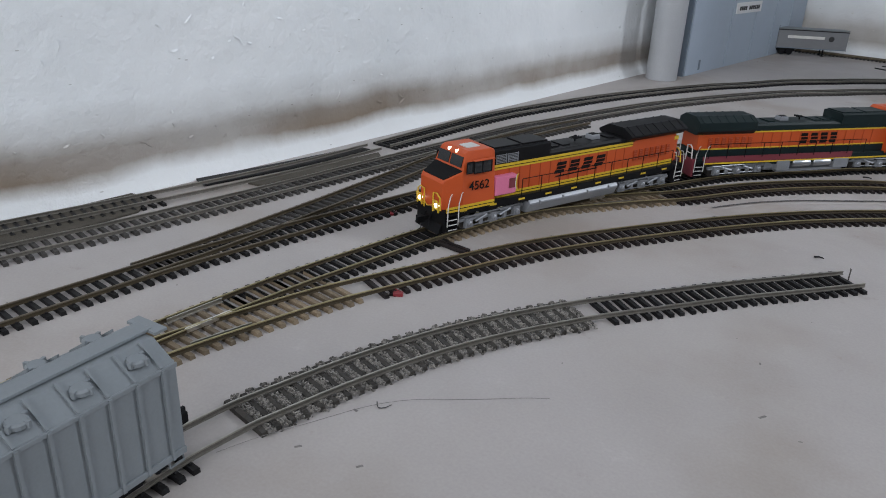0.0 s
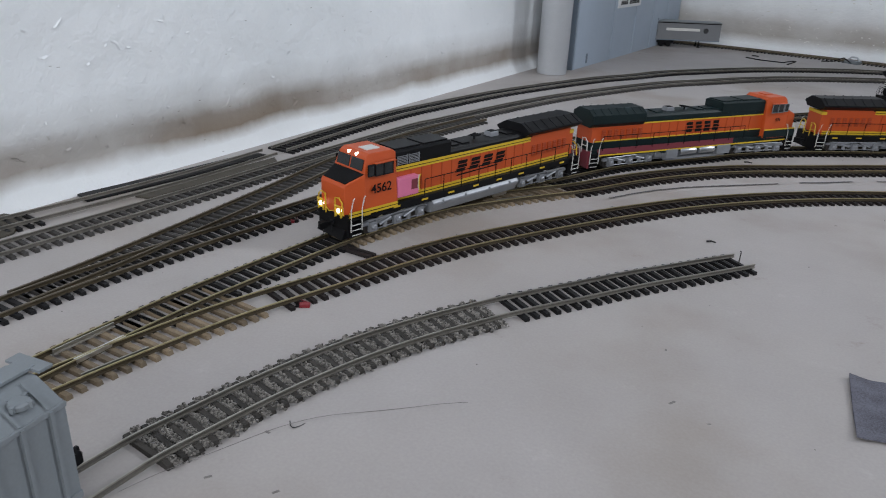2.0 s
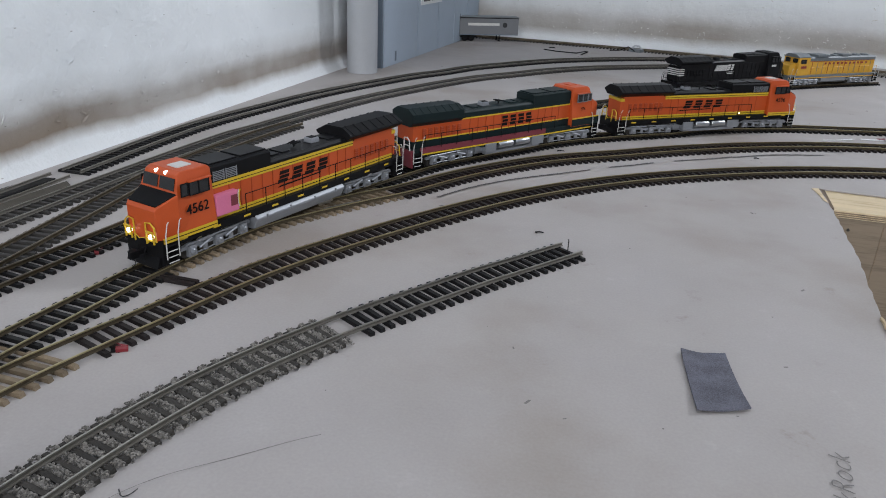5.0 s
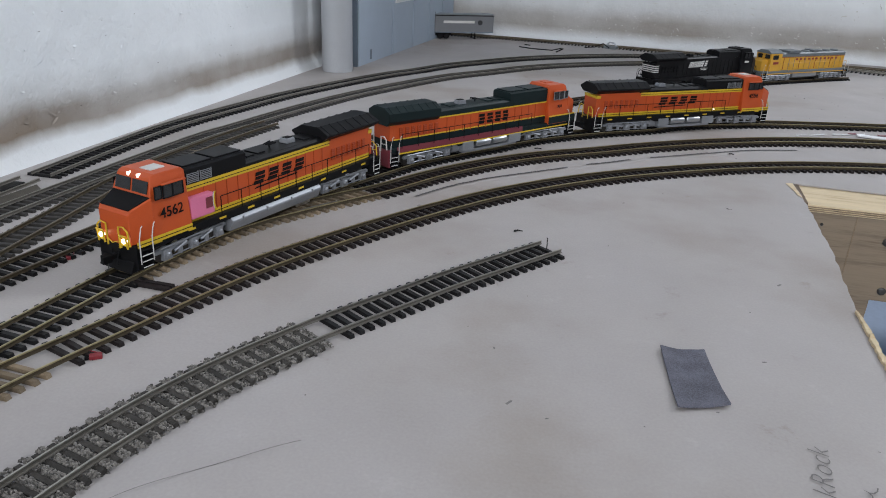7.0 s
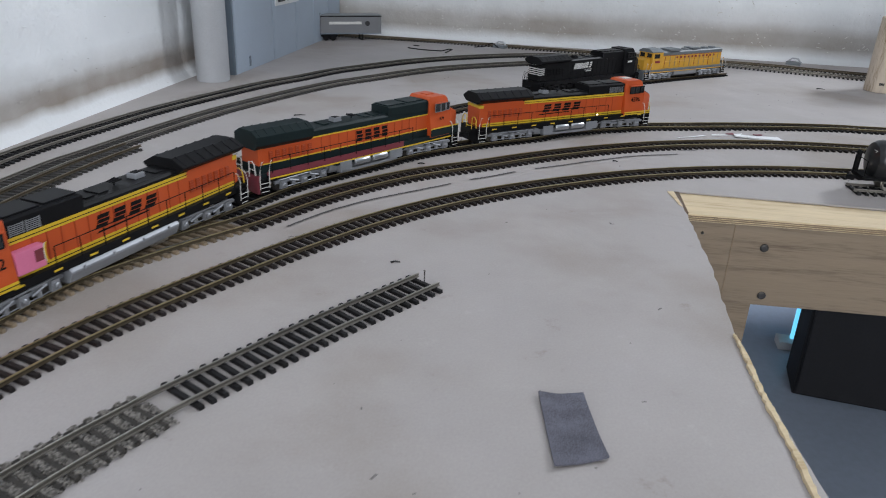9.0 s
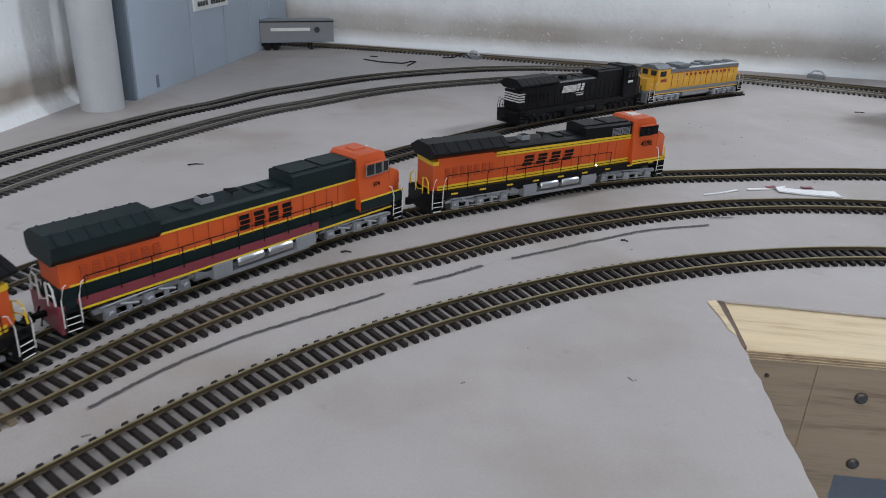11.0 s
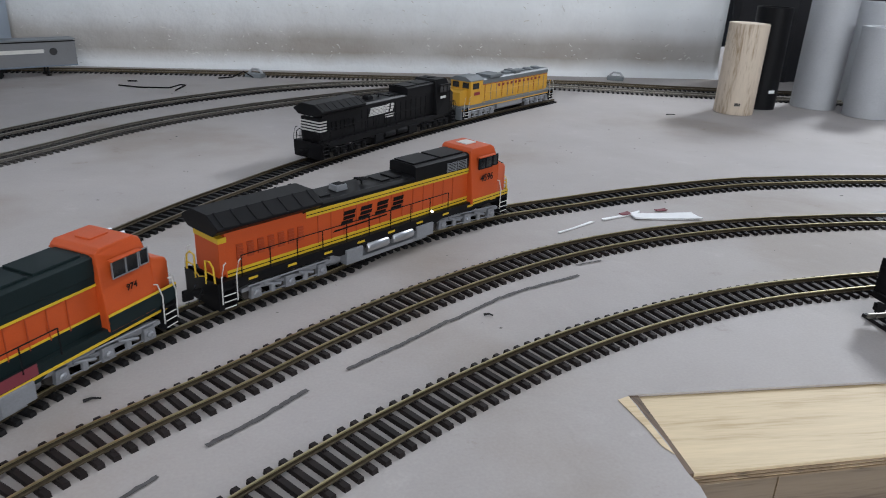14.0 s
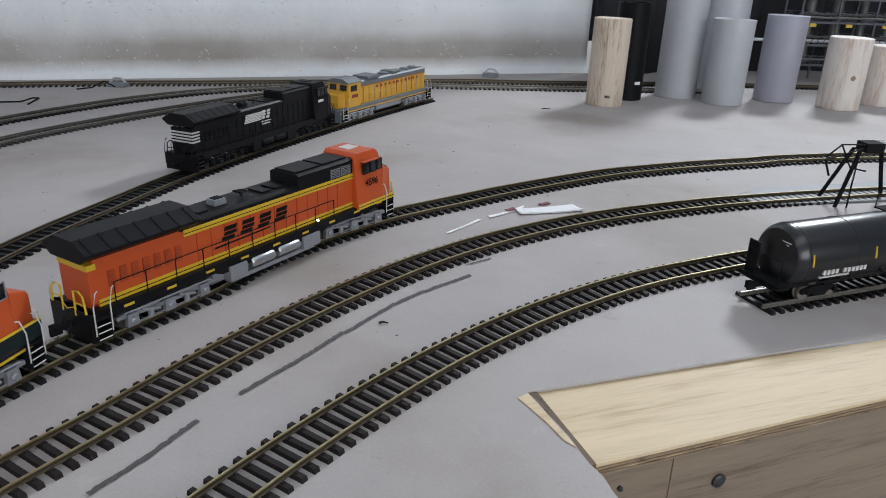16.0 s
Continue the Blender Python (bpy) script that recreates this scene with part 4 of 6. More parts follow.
    if kind != "old":
        bm = bmesh.new()
        prism(bm, [(0.1014, 0.0406), (0.1131, 0.0358), (0.1130, 0.0353), (0.1013, 0.0400)], -0.0150, 0.0150)
        for v in bm.verts:
            if v.co.x > 0.11:
                v.co.y *= 0.76
        part("anti_glare_panel", bm, M["black_matte"], cab)
    for y in (-0.0040, 0.0040):
        bm = bmesh.new()
        lathe(bm, [(0.0010, 0.0970), (0.0010, 0.0990)], 12, (0, y, 0.0502), "x")
        part("headlight", bm, P["lamp"] if lit else P["chrome"], cab, "lit headlight" if lit else "")
    for y in (-0.0095, 0.0095):
        bm = bmesh.new()
        lathe(bm, [(0.0014, 0.1150), (0.0014, 0.1172)], 12, (0, y, 0.0190), "x")
        part("ditch_light", bm, P["lamp"] if lit else P["chrome"], e)
        if kind == "new":
            bm = bmesh.new()
            rod(bm, [(0.1165, y - 0.0026, 0.0150), (0.1172, y - 0.0026, 0.0222), (0.1172, y + 0.0026, 0.0222), (0.1165, y + 0.0026, 0.0150)], 0.0006, 6)
            rod(bm, [(0.1165, y - 0.0026, 0.0168), (0.1165, y + 0.0026, 0.0168)], 0.0006, 6)
            part("lamp_bracket", bm, P["yellow"], e, "yellow lamp bracket")
    bm = bmesh.new()
    box(bm, (0.087, 0.002, 0.0520), (0.010, 0.009, 0.0009))
    part("roof_panel", bm, P["white"] if kind == "new" else body, cab, "white panel on the cab roof" if kind == "new" else "", bevel=0.0003)
    # end railings
    end_col = {"new": P["yellow"], "old": P["white"], "dark": M["black_matte"]}[kind]
    for x, sx in ((0.1160, 1), (-0.1180, -1)):
        bm = bmesh.new()
        for sy in (-1, 1):
            rod(bm, [(x, sy * 0.0050, 0.014), (x, sy * 0.0052, 0.0262), (x, sy * 0.0095, 0.0268), (x, sy * 0.0125, 0.0245), (x, sy * 0.0135, 0.0165)], 0.0005, 6)
            rod(bm, [(x, sy * 0.0052, 0.0205), (x, sy * 0.0130, 0.0205)], 0.00035, 5)
        rod(bm, [(x, -0.0050, 0.0180), (x + sx * 0.001, 0, 0.0165), (x, 0.0050, 0.0180)], 0.0003, 5)
        part("end_railing", bm, end_col, e)
    for x, sx in ((-0.1195, -1), (0.1155, 1)):
        for q in (-0.003, 0.003):
            bm = bmesh.new()
            rod(bm, [(x, q, 0.0115), (x + sx * 0.0020, q, 0.007), (x + sx * 0.0030, q * 1.5, 0.0045)], 0.0005, 5)
            part("brake_hose", bm, M["black_matte"], e)
    ladder(e, -0.1125, -1, P["white"] if kind != "dark" else P["black"])
    ladder(e, 0.1085, 1, P["white"] if kind != "dark" else P["black"])
    handrails(e, [-0.104 + 0.0172 * i for i in range(10)], 0.0165, 0.0282, 0.0158, M["black_matte"])
    # trucks, tank
    for x, turn in ((-0.0745, turns[0]), (0.0745, turns[1])):
        truck_part(e, x, turn, P["truck"] if kind != "dark" else M["black_matte"], "silver cast side frame" if kind != "dark" else "")
    bm = bmesh.new()
    prism(bm, [(-0.0085, 0.0026), (0.0110, 0.0024), (0.0138, 0.0028), (0.0168, 0.0088), (0.0168, 0.0100), (0.0152, 0.0118), (-0.0105, 0.0118), (-0.0105, 0.0050)], -0.0435, 0.0435, "yz")
    tank = part("fuel_tank", bm, P["tank_grey"] if kind != "dark" else M["black_matte"], e, "grey fuel tank" if kind != "dark" else "", bevel=0.0006)
    bm = bmesh.new()
    for x in (-0.034, -0.012, 0.012, 0.034):
        box(bm, (x, 0.0166, 0.0098), (0.0010, 0.0010, 0.0024))
    part("tank_pipe", bm, P["truck"] if kind != "dark" else M["black_matte"], tank)
    air = P["chrome"] if kind != "dark" else M["black_matte"]
    for x in (-0.0105, 0.0105):
        bm = bmesh.new()
        lathe(bm, [(0.001, -0.0092), (0.0024, -0.0088), (0.0030, -0.0078), (0.0030, 0.0078), (0.0024, 0.0088), (0.001, 0.0092)], 14, (x, -0.0140, 0.0092), "x")
        part("air_tank", bm, air, e, "bright chromed air tank" if kind != "dark" else "", smooth=True)
    for x, w in ((-0.0295, 0.0125), (0.0295, 0.0150)):
        bm = bmesh.new()
        box(bm, (x, -0.0130, 0.0082), (w, 0.0068, 0.0078))
        part("equipment_locker", bm, P["tank_grey"] if kind != "dark" else M["black_matte"], e, bevel=0.0004)
    bm = bmesh.new()
    prism(bm, [(-0.034, 0.0022), (0.034, 0.0022), (0.032, 0.0045), (-0.032, 0.0045)], -0.0140, -0.0085)
    part("tank_skirt", bm, P["tank_grey"] if kind != "dark" else M["black_matte"], e)
    # paint bands
    if kind == "new":
        side_strip(e, "stripe", -0.0600, 0.0745, 0.0358, 0.0393, hw + 0.0003, P["yellow"], "yellow stripe")
        side_strip(e, "pin_stripe", -0.0600, 0.0745, 0.03725, 0.0376, hw + 0.0006, P["black"])
        side_strip(e, "stripe", -0.1095, 0.0745, 0.0166, 0.0200, hw, P["yellow"], "yellow stripe")
        side_strip(e, "pin_stripe", -0.1095, 0.0745, 0.0181, 0.0185, hw + 0.0003, P["black"])
        side_strip(e, "stripe", 0.0750, 0.1136, 0.0152, 0.0186, 0.0166, P["yellow"], "yellow stripe")
        side_strip(e, "pin_stripe", 0.0750, 0.1136, 0.0167, 0.0171, 0.01686, P["black"])
        for i in range(9):
            side_strip(e, "sill_mark", -0.100 + i * 0.0245, -0.0945 + i * 0.0245, 0.0136, 0.0148, 0.0150, P["yellow"])
        bm = bmesh.new()
        prism(bm, [(-0.0114, 0.0350), (-0.0114, 0.0378), (0.0114, 0.0378), (0.0114, 0.0350)], -0.1138, -0.1090, "yz")
        part("stripe", bm, P["yellow"], e)
        for sy in (-1, 1):
            xm = -0.036 if sy < 0 else -0.030
            bm = bmesh.new()
            d = -sy
            xc = -0.012
            poly = [(xc - d * 0.030, 0.0232), (xc + d * 0.012, 0.0240), (xc + d * 0.012, 0.0248), (xc - d * 0.028, 0.0242)]
            prism(bm, poly, sy * (hw + 0.0003), sy * (hw + 0.0005))
            mark = part("side_mark", bm, P["black"], e, "black slanted company mark with an underline")
            bar_glyphs(mark, P["black"], xm, 0.0258, 0.052, 0.0078, hw + 0.0003, sy, 4, 0.35)
    elif kind == "old":
        side_strip(e, "stripe", -0.0620, 0.0745, 0.0358, 0.0369, hw + 0.0003, P["yellow"], "thin yellow stripe")
        side_strip(e, "stripe", -0.1095, 0.1138, 0.0226, 0.0236, hw, P["yellow"], "thin yellow stripe")
        side_strip(e, "green_band", -0.1095, 0.0745, 0.0166, 0.0226, hw + 0.0001, P["green"], "dark green band")
        side_strip(e, "green_band", 0.0745, 0.1138, 0.0155, 0.0222, 0.0166, P["green"], "dark green band")
        side_strip(e, "stripe", 0.0745, 0.1138, 0.0222, 0.0234, 0.0166, P["yellow"], "thin yellow stripe")
        side_strip(e, "maroon_band", -0.1085, 0.040, 0.0130, 0.0178, 0.0150, P["maroon"], "maroon band along the deck edge")
        side_strip(e, "stripe", -0.1085, 0.1085, 0.0115, 0.0127, 0.0150, P["yellow"], "yellow stripe along the deck edge")
        bm = bmesh.new()
        prism(bm, [(-0.0115, 0.0166), (-0.0115, 0.0226), (0.0115, 0.0226), (0.0115, 0.0166)], -0.1139, -0.1090, "yz")
        part("green_band", bm, P["green"], e)
        bm = bmesh.new()
        prism(bm, [(-0.0115, 0.0352), (-0.0115, 0.0360), (0.0115, 0.0360), (0.0115, 0.0352)], -0.1139, -0.1090, "yz")
        part("stripe", bm, P["yellow"], e)
        for sy in (-1, 1):
            bar_glyphs(e, P["black"], -0.014, 0.0252, 0.040, 0.0088, hw + 0.0002, sy, 4, 0.0)
    else:
        for i in range(4):
            bm = bmesh.new()
            z = 0.0255 + i * 0.0026
            prism(bm, [(-0.0115, z), (-0.0115, z + 0.0013), (0.0115, z + 0.0013), (0.0115, z)], -0.1140, -0.1040, "yz")
            part("end_stripe", bm, P["white"], e, "white stripe round the hood end")
        for sy in (-1, 1):
            for i in range(6):
                bm = bmesh.new()
                box(bm, (-0.028 + i * 0.0006, sy * (hw + 0.0004), 0.0300 + i * 0.0013), (0.026, 0.0004, 0.0009))
                part("mark_stripe", bm, P["white"], e)
            bar_glyphs(e, P["white"], -0.014, 0.0298, 0.0150, 0.0078, hw + 0.0003, sy, 2, 0.3)
            for k, w in ((0, 0.016), (1, 0.013)):
                bm = bmesh.new()
                box(bm, (-0.007, sy * (hw + 0.0004), 0.0272 - k * 0.0020), (w, 0.0004, 0.0011))
                part("mark_bar", bm, P["white"], e)
    # road number under the cab windows
    for sy in (-1, 1):
        size = 0.0082 if lit else 0.0066
        m = Matrix.Translation((0.0885 if kind != "dark" else 0.086, sy * 0.0169, 0.0315 if not lit else 0.0300)) @ Matrix.Rotation(0 if sy < 0 else math.pi, 4, "Z") @ Matrix.Rotation(math.pi / 2, 4, "X")
        if road_number:
            text_part(road_number, size if kind == "new" else 0.0040, m, cab, P["black"])
        else:
            bm = bmesh.new()
            box(bm, (0.086, sy * 0.0168, 0.0335), (0.010, 0.0004, 0.0026))
            part("number_bar", bm, P["white"], cab)
    if pink:
        bm = bmesh.new()
        box(bm, (0.0655, 0.0138, 0.0263), (0.0175, 0.0050, 0.0125))
        locker = part("pink_locker", bm, P["pink"], e, "unpainted pink panel behind the cab", bevel=0.0005)
        bm = bmesh.new()
        box(bm, (0.0605, 0.0164, 0.0272), (0.0052, 0.0004, 0.0065))
        part("vent", bm, P["maroon"], locker)
        for name, w, m in (("white_edge", 0.0, P["white"]), ("stripe", 0.0016, P["yellow"])):
            arc = [(0.0580 - w * 0.4 + 0.0014 * math.cos(q * math.pi / 12) - 0.0014, 0.0275 + 0.0052 * math.sin(q * math.pi / 12)) for q in range(-6, 7)]
            bm = bmesh.new()
            prism(bm, [(0.0572 - 0.0001, 0.0223)] + [(x - 0.0001, z) for x, z in arc] + [(0.0570, 0.0327)] if not w else arc + [(x - 0.0008, z) for x, z in arc[::-1]], 0.0163, 0.0166 if not w else 0.0168)
            bmesh.ops.recalc_face_normals(bm, faces=bm.faces[:])
            part(name, bm, m, locker)
    if kind == "new":
        for sy in (-1, 1):
            for x in (0.0575, 0.0675):
                bm = bmesh.new()
                for k in range(6):
                    box(bm, (x, sy * 0.0120, 0.0405 + k * 0.0010), (0.0080, 0.0005, 0.0004))
                for q in (-0.0042, 0.0042):
                    box(bm, (x + q, sy * 0.0120, 0.0430), (0.0004, 0.0006, 0.0062))
                part("grille", bm, P["tank_grey"], e, "pale slatted grille")
    if not lit and kind == "new":
        bm = bmesh.new()
        lathe(bm, [(0.0007, -0.0006), (0.0007, 0.0006)], 8, (0.036, -0.0155, 0.0190), "y")
        part("step_light", bm, P["lamp"], e, "lit white step light")
    return e


RAIL_TOP = TIE_TOP + 0.0025
HALF = 0.0745


def stand(e, path, s, flip=False, half=HALF):
    """Puts a car on a path, its middle at s."""
    a, b = path.at(s - half), path.at(s + half)
    d = (b - a) if not flip else (a - b)
    ang = math.atan2(d.y, d.x)
    c = (a + b) / 2
    e.matrix_basis = Matrix.Translation((c.x, c.y, RAIL_TOP)) @ Matrix.Rotation(ang, 4, "Z")


def bend(path, s, flip, half=HALF):
    """The turns of the two bogies against the body."""
    a, b = path.at(s - half), path.at(s + half)
    base = math.atan2((b - a).y, (b - a).x)
    out = [math.atan2(path.way(q).y, path.way(q).x) - base for q in (s - half, s + half)]
    return out[::-1] if flip else out


SPAN = 0.2610
S_MID = 0.830
for k, flip, args in (
    (1, False, dict(label="orange and black diesel engine with yellow stripes and dark roof", kind="new", road_number="4596")),
    (0, False, dict(label="orange engine with dark green roof and maroon deck edge", kind="old", road_number="974")),
    (-1, True, dict(label="orange engine with lit headlights and a pink side panel", kind="new", road_number="4562", lit=True, pink=True)),
):
    s = S_MID + k * SPAN
    eng = wide_cab_engine(turns=bend(PD, s, flip), **args)
    stand(eng, PD, s, flip)
    eng.matrix_basis = eng.matrix_basis @ Matrix.Diagonal((1.02, 1, 1.04, 1))

s = 1.395
eng = wide_cab_engine("black diesel engine with white end stripes on a siding", "dark", "", bend(PE, s, False))
stand(eng, PE, s)
eng.matrix_basis = eng.matrix_basis @ Matrix.Diagonal((0.92, 1, 1, 1))


def hood_engine(label):
    """A six-axle hood engine with a narrow nose and roof fans, front to -x."""
    e = tagged(empty("locomotive"), label, "model locomotive", "model locomotives")
    y, g = P["up_yellow"], P["up_grey"]
    L = 0.0925
    bm = bmesh.new()
    box(bm, (0, 0, 0.0140), (2 * L, 0.0300, 0.0048))
    part("deck", bm, g, e, bevel=0.0003)
    side_strip(e, "sill_stripe", -L, L, 0.0120, 0.0132, 0.0150, P["up_yellow"])
    bm = bmesh.new()
    box(bm, (0.0155, 0, 0.0265), (0.143, 0.0195, 0.0205))
    part("hood", bm, y, e, "yellow hood with a thin red edge", bevel=0.0005)
    bm = bmesh.new()
    prism(bm, [(-0.0098, 0.0362), (-0.0098, 0.0408), (-0.0078, 0.0425), (0.0078, 0.0425), (0.0098, 0.0408), (0.0098, 0.0362)], -0.055, 0.0875, "yz")
    part("roof", bm, g, e, "grey roof", bevel=0.0004)
    side_strip(e, "red_stripe", -0.055, 0.0868, 0.0356, 0.0362, 0.0098, P["red"])
    for x in (0.008, 0.036, 0.054, 0.072):
        bm = bmesh.new()
        lathe(bm, [(0.0062, 0.0425), (0.0062, 0.0440), (0.0052, 0.0446)], 20, (x, 0, 0))
        part("roof_fan", bm, g, e, smooth=True)
    bm = bmesh.new()
    box(bm, (-0.025, 0, 0.0440), (0.024, 0.0215, 0.0032))
    box(bm, (0.022, 0, 0.0440), (0.012, 0.018, 0.0028))
    part("roof_box", bm, g, e, bevel=0.0004)
    bm = bmesh.new()
    prism(bm, [(-0.0142, 0.0164), (-0.0142, 0.0430), (-0.0070, 0.0468), (0.0070, 0.0468), (0.0142, 0.0430), (0.0142, 0.0164)], -0.077, -0.055, "yz")
    cab = part("cab", bm, y, e, bevel=0.0004)
    bm = bmesh.new()
    prism(bm, [(-0.0145, 0.0424), (-0.0145, 0.0434), (-0.0070, 0.0473), (0.0070, 0.0473), (0.0145, 0.0434), (0.0145, 0.0424)], -0.0785, -0.0540, "yz")
    part("cab_roof", bm, g, cab)
    for sy in (-1, 1):
        bm = bmesh.new()
        box(bm, (-0.0680, sy * 0.0143, 0.0370), (0.0110, 0.0004, 0.0064))
        part("side_window", bm, P["glass"], cab)
        bm = bmesh.new()
        box(bm, (-0.0773, sy * 0.0070, 0.0378), (0.0004, 0.0088, 0.0062))
        part("windshield", bm, P["glass"], cab)
    bm = bmesh.new()
    prism(bm, [(-0.0890, 0.0164), (-0.0890, 0.0310), (-0.0870, 0.0330), (-0.0768, 0.0335), (-0.0768, 0.0164)], -0.0088, 0.0088)
    part("nose", bm, y, e, bevel=0.0006)
    for sy in (-1, 1):
        for i in range(12):
            bm = bmesh.new()
            box(bm, (-0.045 + i * 0.0112, sy * 0.0099, 0.0262), (0.0005, 0.0006, 0.0170))
            part("door_seam", bm, P["red"] if i % 3 == 0 else M["box_grey"], e)
        for i in range(11):
            bm = bmesh.new()
            box(bm, (-0.018 + i * 0.0086, sy * 0.0099, 0.0325), (0.0036, 0.0004, 0.0030))
            part("mark_bar", bm, P["red"], e)
        bm = bmesh.new()
        box(bm, (-0.0660, sy * 0.0144, 0.0285), (0.0105, 0.0004, 0.0035))
        part("number_bar", bm, P["red"], cab)
    for x, sx in ((-L, -1), (L, 1)):
        bm = bmesh.new()
        box(bm, (x, 0, 0.0088), (0.003, 0.030, 0.0130))
        part("pilot", bm, g, e, bevel=0.0003)
        coupler(e, x, sx)
    ladder(e, -L + 0.005, -1, P["white"])
    ladder(e, L - 0.005, 1, P["white"])
    handrails(e, [-0.052 + 0.0155 * i for i in range(10)], 0.0164, 0.0280, 0.0146, P["up_yellow"])
    for x in (-0.058, 0.058):
        truck_part(e, x, 0, P["truck"], "grey side frame")
    bm = bmesh.new()
    prism(bm, [(-0.0100, 0.0040), (0.0100, 0.0040), (0.0145, 0.0065), (0.0145, 0.0118), (-0.0145, 0.0118), (-0.0145, 0.0065)], -0.026, 0.026, "yz")
    part("fuel_tank", bm, P["tank_grey"], e, bevel=0.0006)
    return e


eng = hood_engine("yellow and grey hood engine with red lettering on a siding")
stand(eng, PE, 1.612, half=0.062)
eng.matrix_basis = eng.matrix_basis @ Matrix.Diagonal((1.05, 1, 1, 1))


# ---- cars ----
def four_wheel_truck(parent, x, turn=0.0, material=None):
    t = empty("truck")
    t.parent = parent
    t.matrix_basis = Matrix.Translation((x, 0, 0)) @ Matrix.Rotation(turn, 4, "Z")
    m = material or M["black_matte"]
    for sy in (-1, 1):
        bm = bmesh.new()
        prism(bm, [(-0.0135, 0.0042), (-0.0135, 0.0066), (-0.006, 0.0088), (0.006, 0.0088), (0.0135, 0.0066), (0.0135, 0.0042), (0.0065, 0.0050), (0.004, 0.0026), (-0.004, 0.0026), (-0.0065, 0.0050)], sy * 0.0108, sy * 0.0128)
        for q in (-0.0098, 0.0098):
            lathe(bm, [(0.0014, -0.001), (0.0014, 0.001)], 8, (q, sy * 0.0132, 0.0052), "y")
        part("side_frame", bm, m, t)
    for q in (-0.0098, 0.0098):
        bm = bmesh.new()
        rod(bm, [(q, -0.010, 0.0048), (q, 0.010, 0.0048)], 0.0010, 8)
        for sy in (-1, 1):
            pr = [(0.0054, sy * 0.0071), (0.0054, sy * 0.0078), (0.0048, sy * 0.0080), (0.0048, sy * 0.0104)]
            lathe(bm, pr if sy > 0 else pr[::-1], 18, (q, 0, 0.0048), "y")
        part("wheelset", bm, M["nickel"], t, "metal wheelset", smooth=True)


def hopper_car():
    """A ribbed covered hopper with round roof hatches and a running board."""
    c = tagged(empty("covered_hopper"), "plain grey ribbed covered hopper car with round roof hatches", "model freight car", "model freight cars")
    g = M["car_grey"]
    h, w, top, eave = 0.080, 0.0165, 0.0470, 0.0410
    bm = bmesh.new()
    prism(bm, [(-w, 0.0085), (-w, eave), (-0.0065, top), (0.0065, top), (w, eave), (w, 0.0085)], -h, h, "yz")
    part("body", bm, g, c, bevel=0.0004)
    for i in range(16):
        x = -0.0743 + i * 0.0099
        for sy in (-1, 1):
            bm = bmesh.new()
            box(bm, (x, sy * (w + 0.0006), 0.0245), (0.0011, 0.0013, 0.0330))
            part("side_rib", bm, g, c)
            bm = bmesh.new()
            prism(bm, [(sy * w, eave), (sy * (w + 0.0004), eave + 0.0008), (sy * 0.0068, top + 0.0010), (sy * 0.0068, top)], x - 0.0004, x + 0.0004, "yz")
            part("roof_rib", bm, g, c)
    for sy in (-1, 1):
        bm = bmesh.new()
        box(bm, (0, sy * (w + 0.0003), eave - 0.0004), (2 * h, 0.0010, 0.0016))
        part("eave_rail", bm, g, c, bevel=0.0003)
        bm = bmesh.new()
        box(bm, (0, sy * (w + 0.0001), 0.0090), (2 * h, 0.0014, 0.0024))
        part("side_sill", bm, g, c, bevel=0.0003)
        for i in range(8):
            x = -0.0693 + i * 0.0198
            bm = bmesh.new()
            lathe(bm, [(0.0034, 0), (0.0034, 0.0012), (0.0028, 0.0018)], 14, (x, sy * 0.0112, 0.0440))
            for k in range(4):
                a = k * math.pi / 2 + 0.4
                box(bm, (x + 0.0034 * math.cos(a), sy * 0.0112 + 0.0034 * math.sin(a), 0.0449), (0.0016, 0.0012, 0.0020), a)
            part("roof_hatch", bm, g, c, bevel=0.0)
        bm = bmesh.new()
        for k in range(3):
            box(bm, (0.028, sy * (w + 0.0002), 0.0160 - k * 0.0016), (0.0085 - k * 0.001, 0.0003, 0.0008))
        part("stencil", bm, M["box_grey"], c, "small dark stencilled marks")
        bm = bmesh.new()
        for k in range(2):
            box(bm, (0.0145 + k * 0.0020, sy * (w + 0.0002), 0.0140), (0.0010, 0.0003, 0.0030))
        part("stencil", bm, M["ink"], c)
    bm = bmesh.new()
    box(bm, (0, 0, top + 0.0010), (2 * h + 0.004, 0.0072, 0.0010))
    part("running_board", bm, g, c, bevel=0.0002)
    for sx in (-1, 1):
        bm = bmesh.new()
        box(bm, (sx * (h + 0.0028), 0, top + 0.0008), (0.0050, 0.0145, 0.0009))
        part("end_platform", bm, g, c)
        bm = bmesh.new()
        for y in (-0.0135, 0.0135):
            box(bm, (sx * (h + 0.0006), y, 0.0245), (0.0014, 0.0014, 0.0320))
        for k in range(5):
            box(bm, (sx * (h + 0.0012), -0.0100, 0.0130 + k * 0.0052), (0.0005, 0.0070, 0.0005))
        part("end_ladder", bm, g, c)
        bm = bmesh.new()
        rod(bm, [(sx * (h - 0.001), -0.0158, 0.0085), (sx * (h - 0.001), -0.0162, 0.0050), (sx * (h - 0.007), -0.0162, 0.0050), (sx * (h - 0.007), -0.0158, 0.0085)], 0.0005, 5)
        part("stirrup", bm, g, c)
        bm = bmesh.new()
        box(bm, (sx * (h - 0.004), 0, 0.0075), (0.020, 0.010, 0.003))
        part("draft_sill", bm, M["black_matte"], c)
        coupler(c, sx * (h + 0.002), sx)
        four_wheel_truck(c, sx * 0.060)
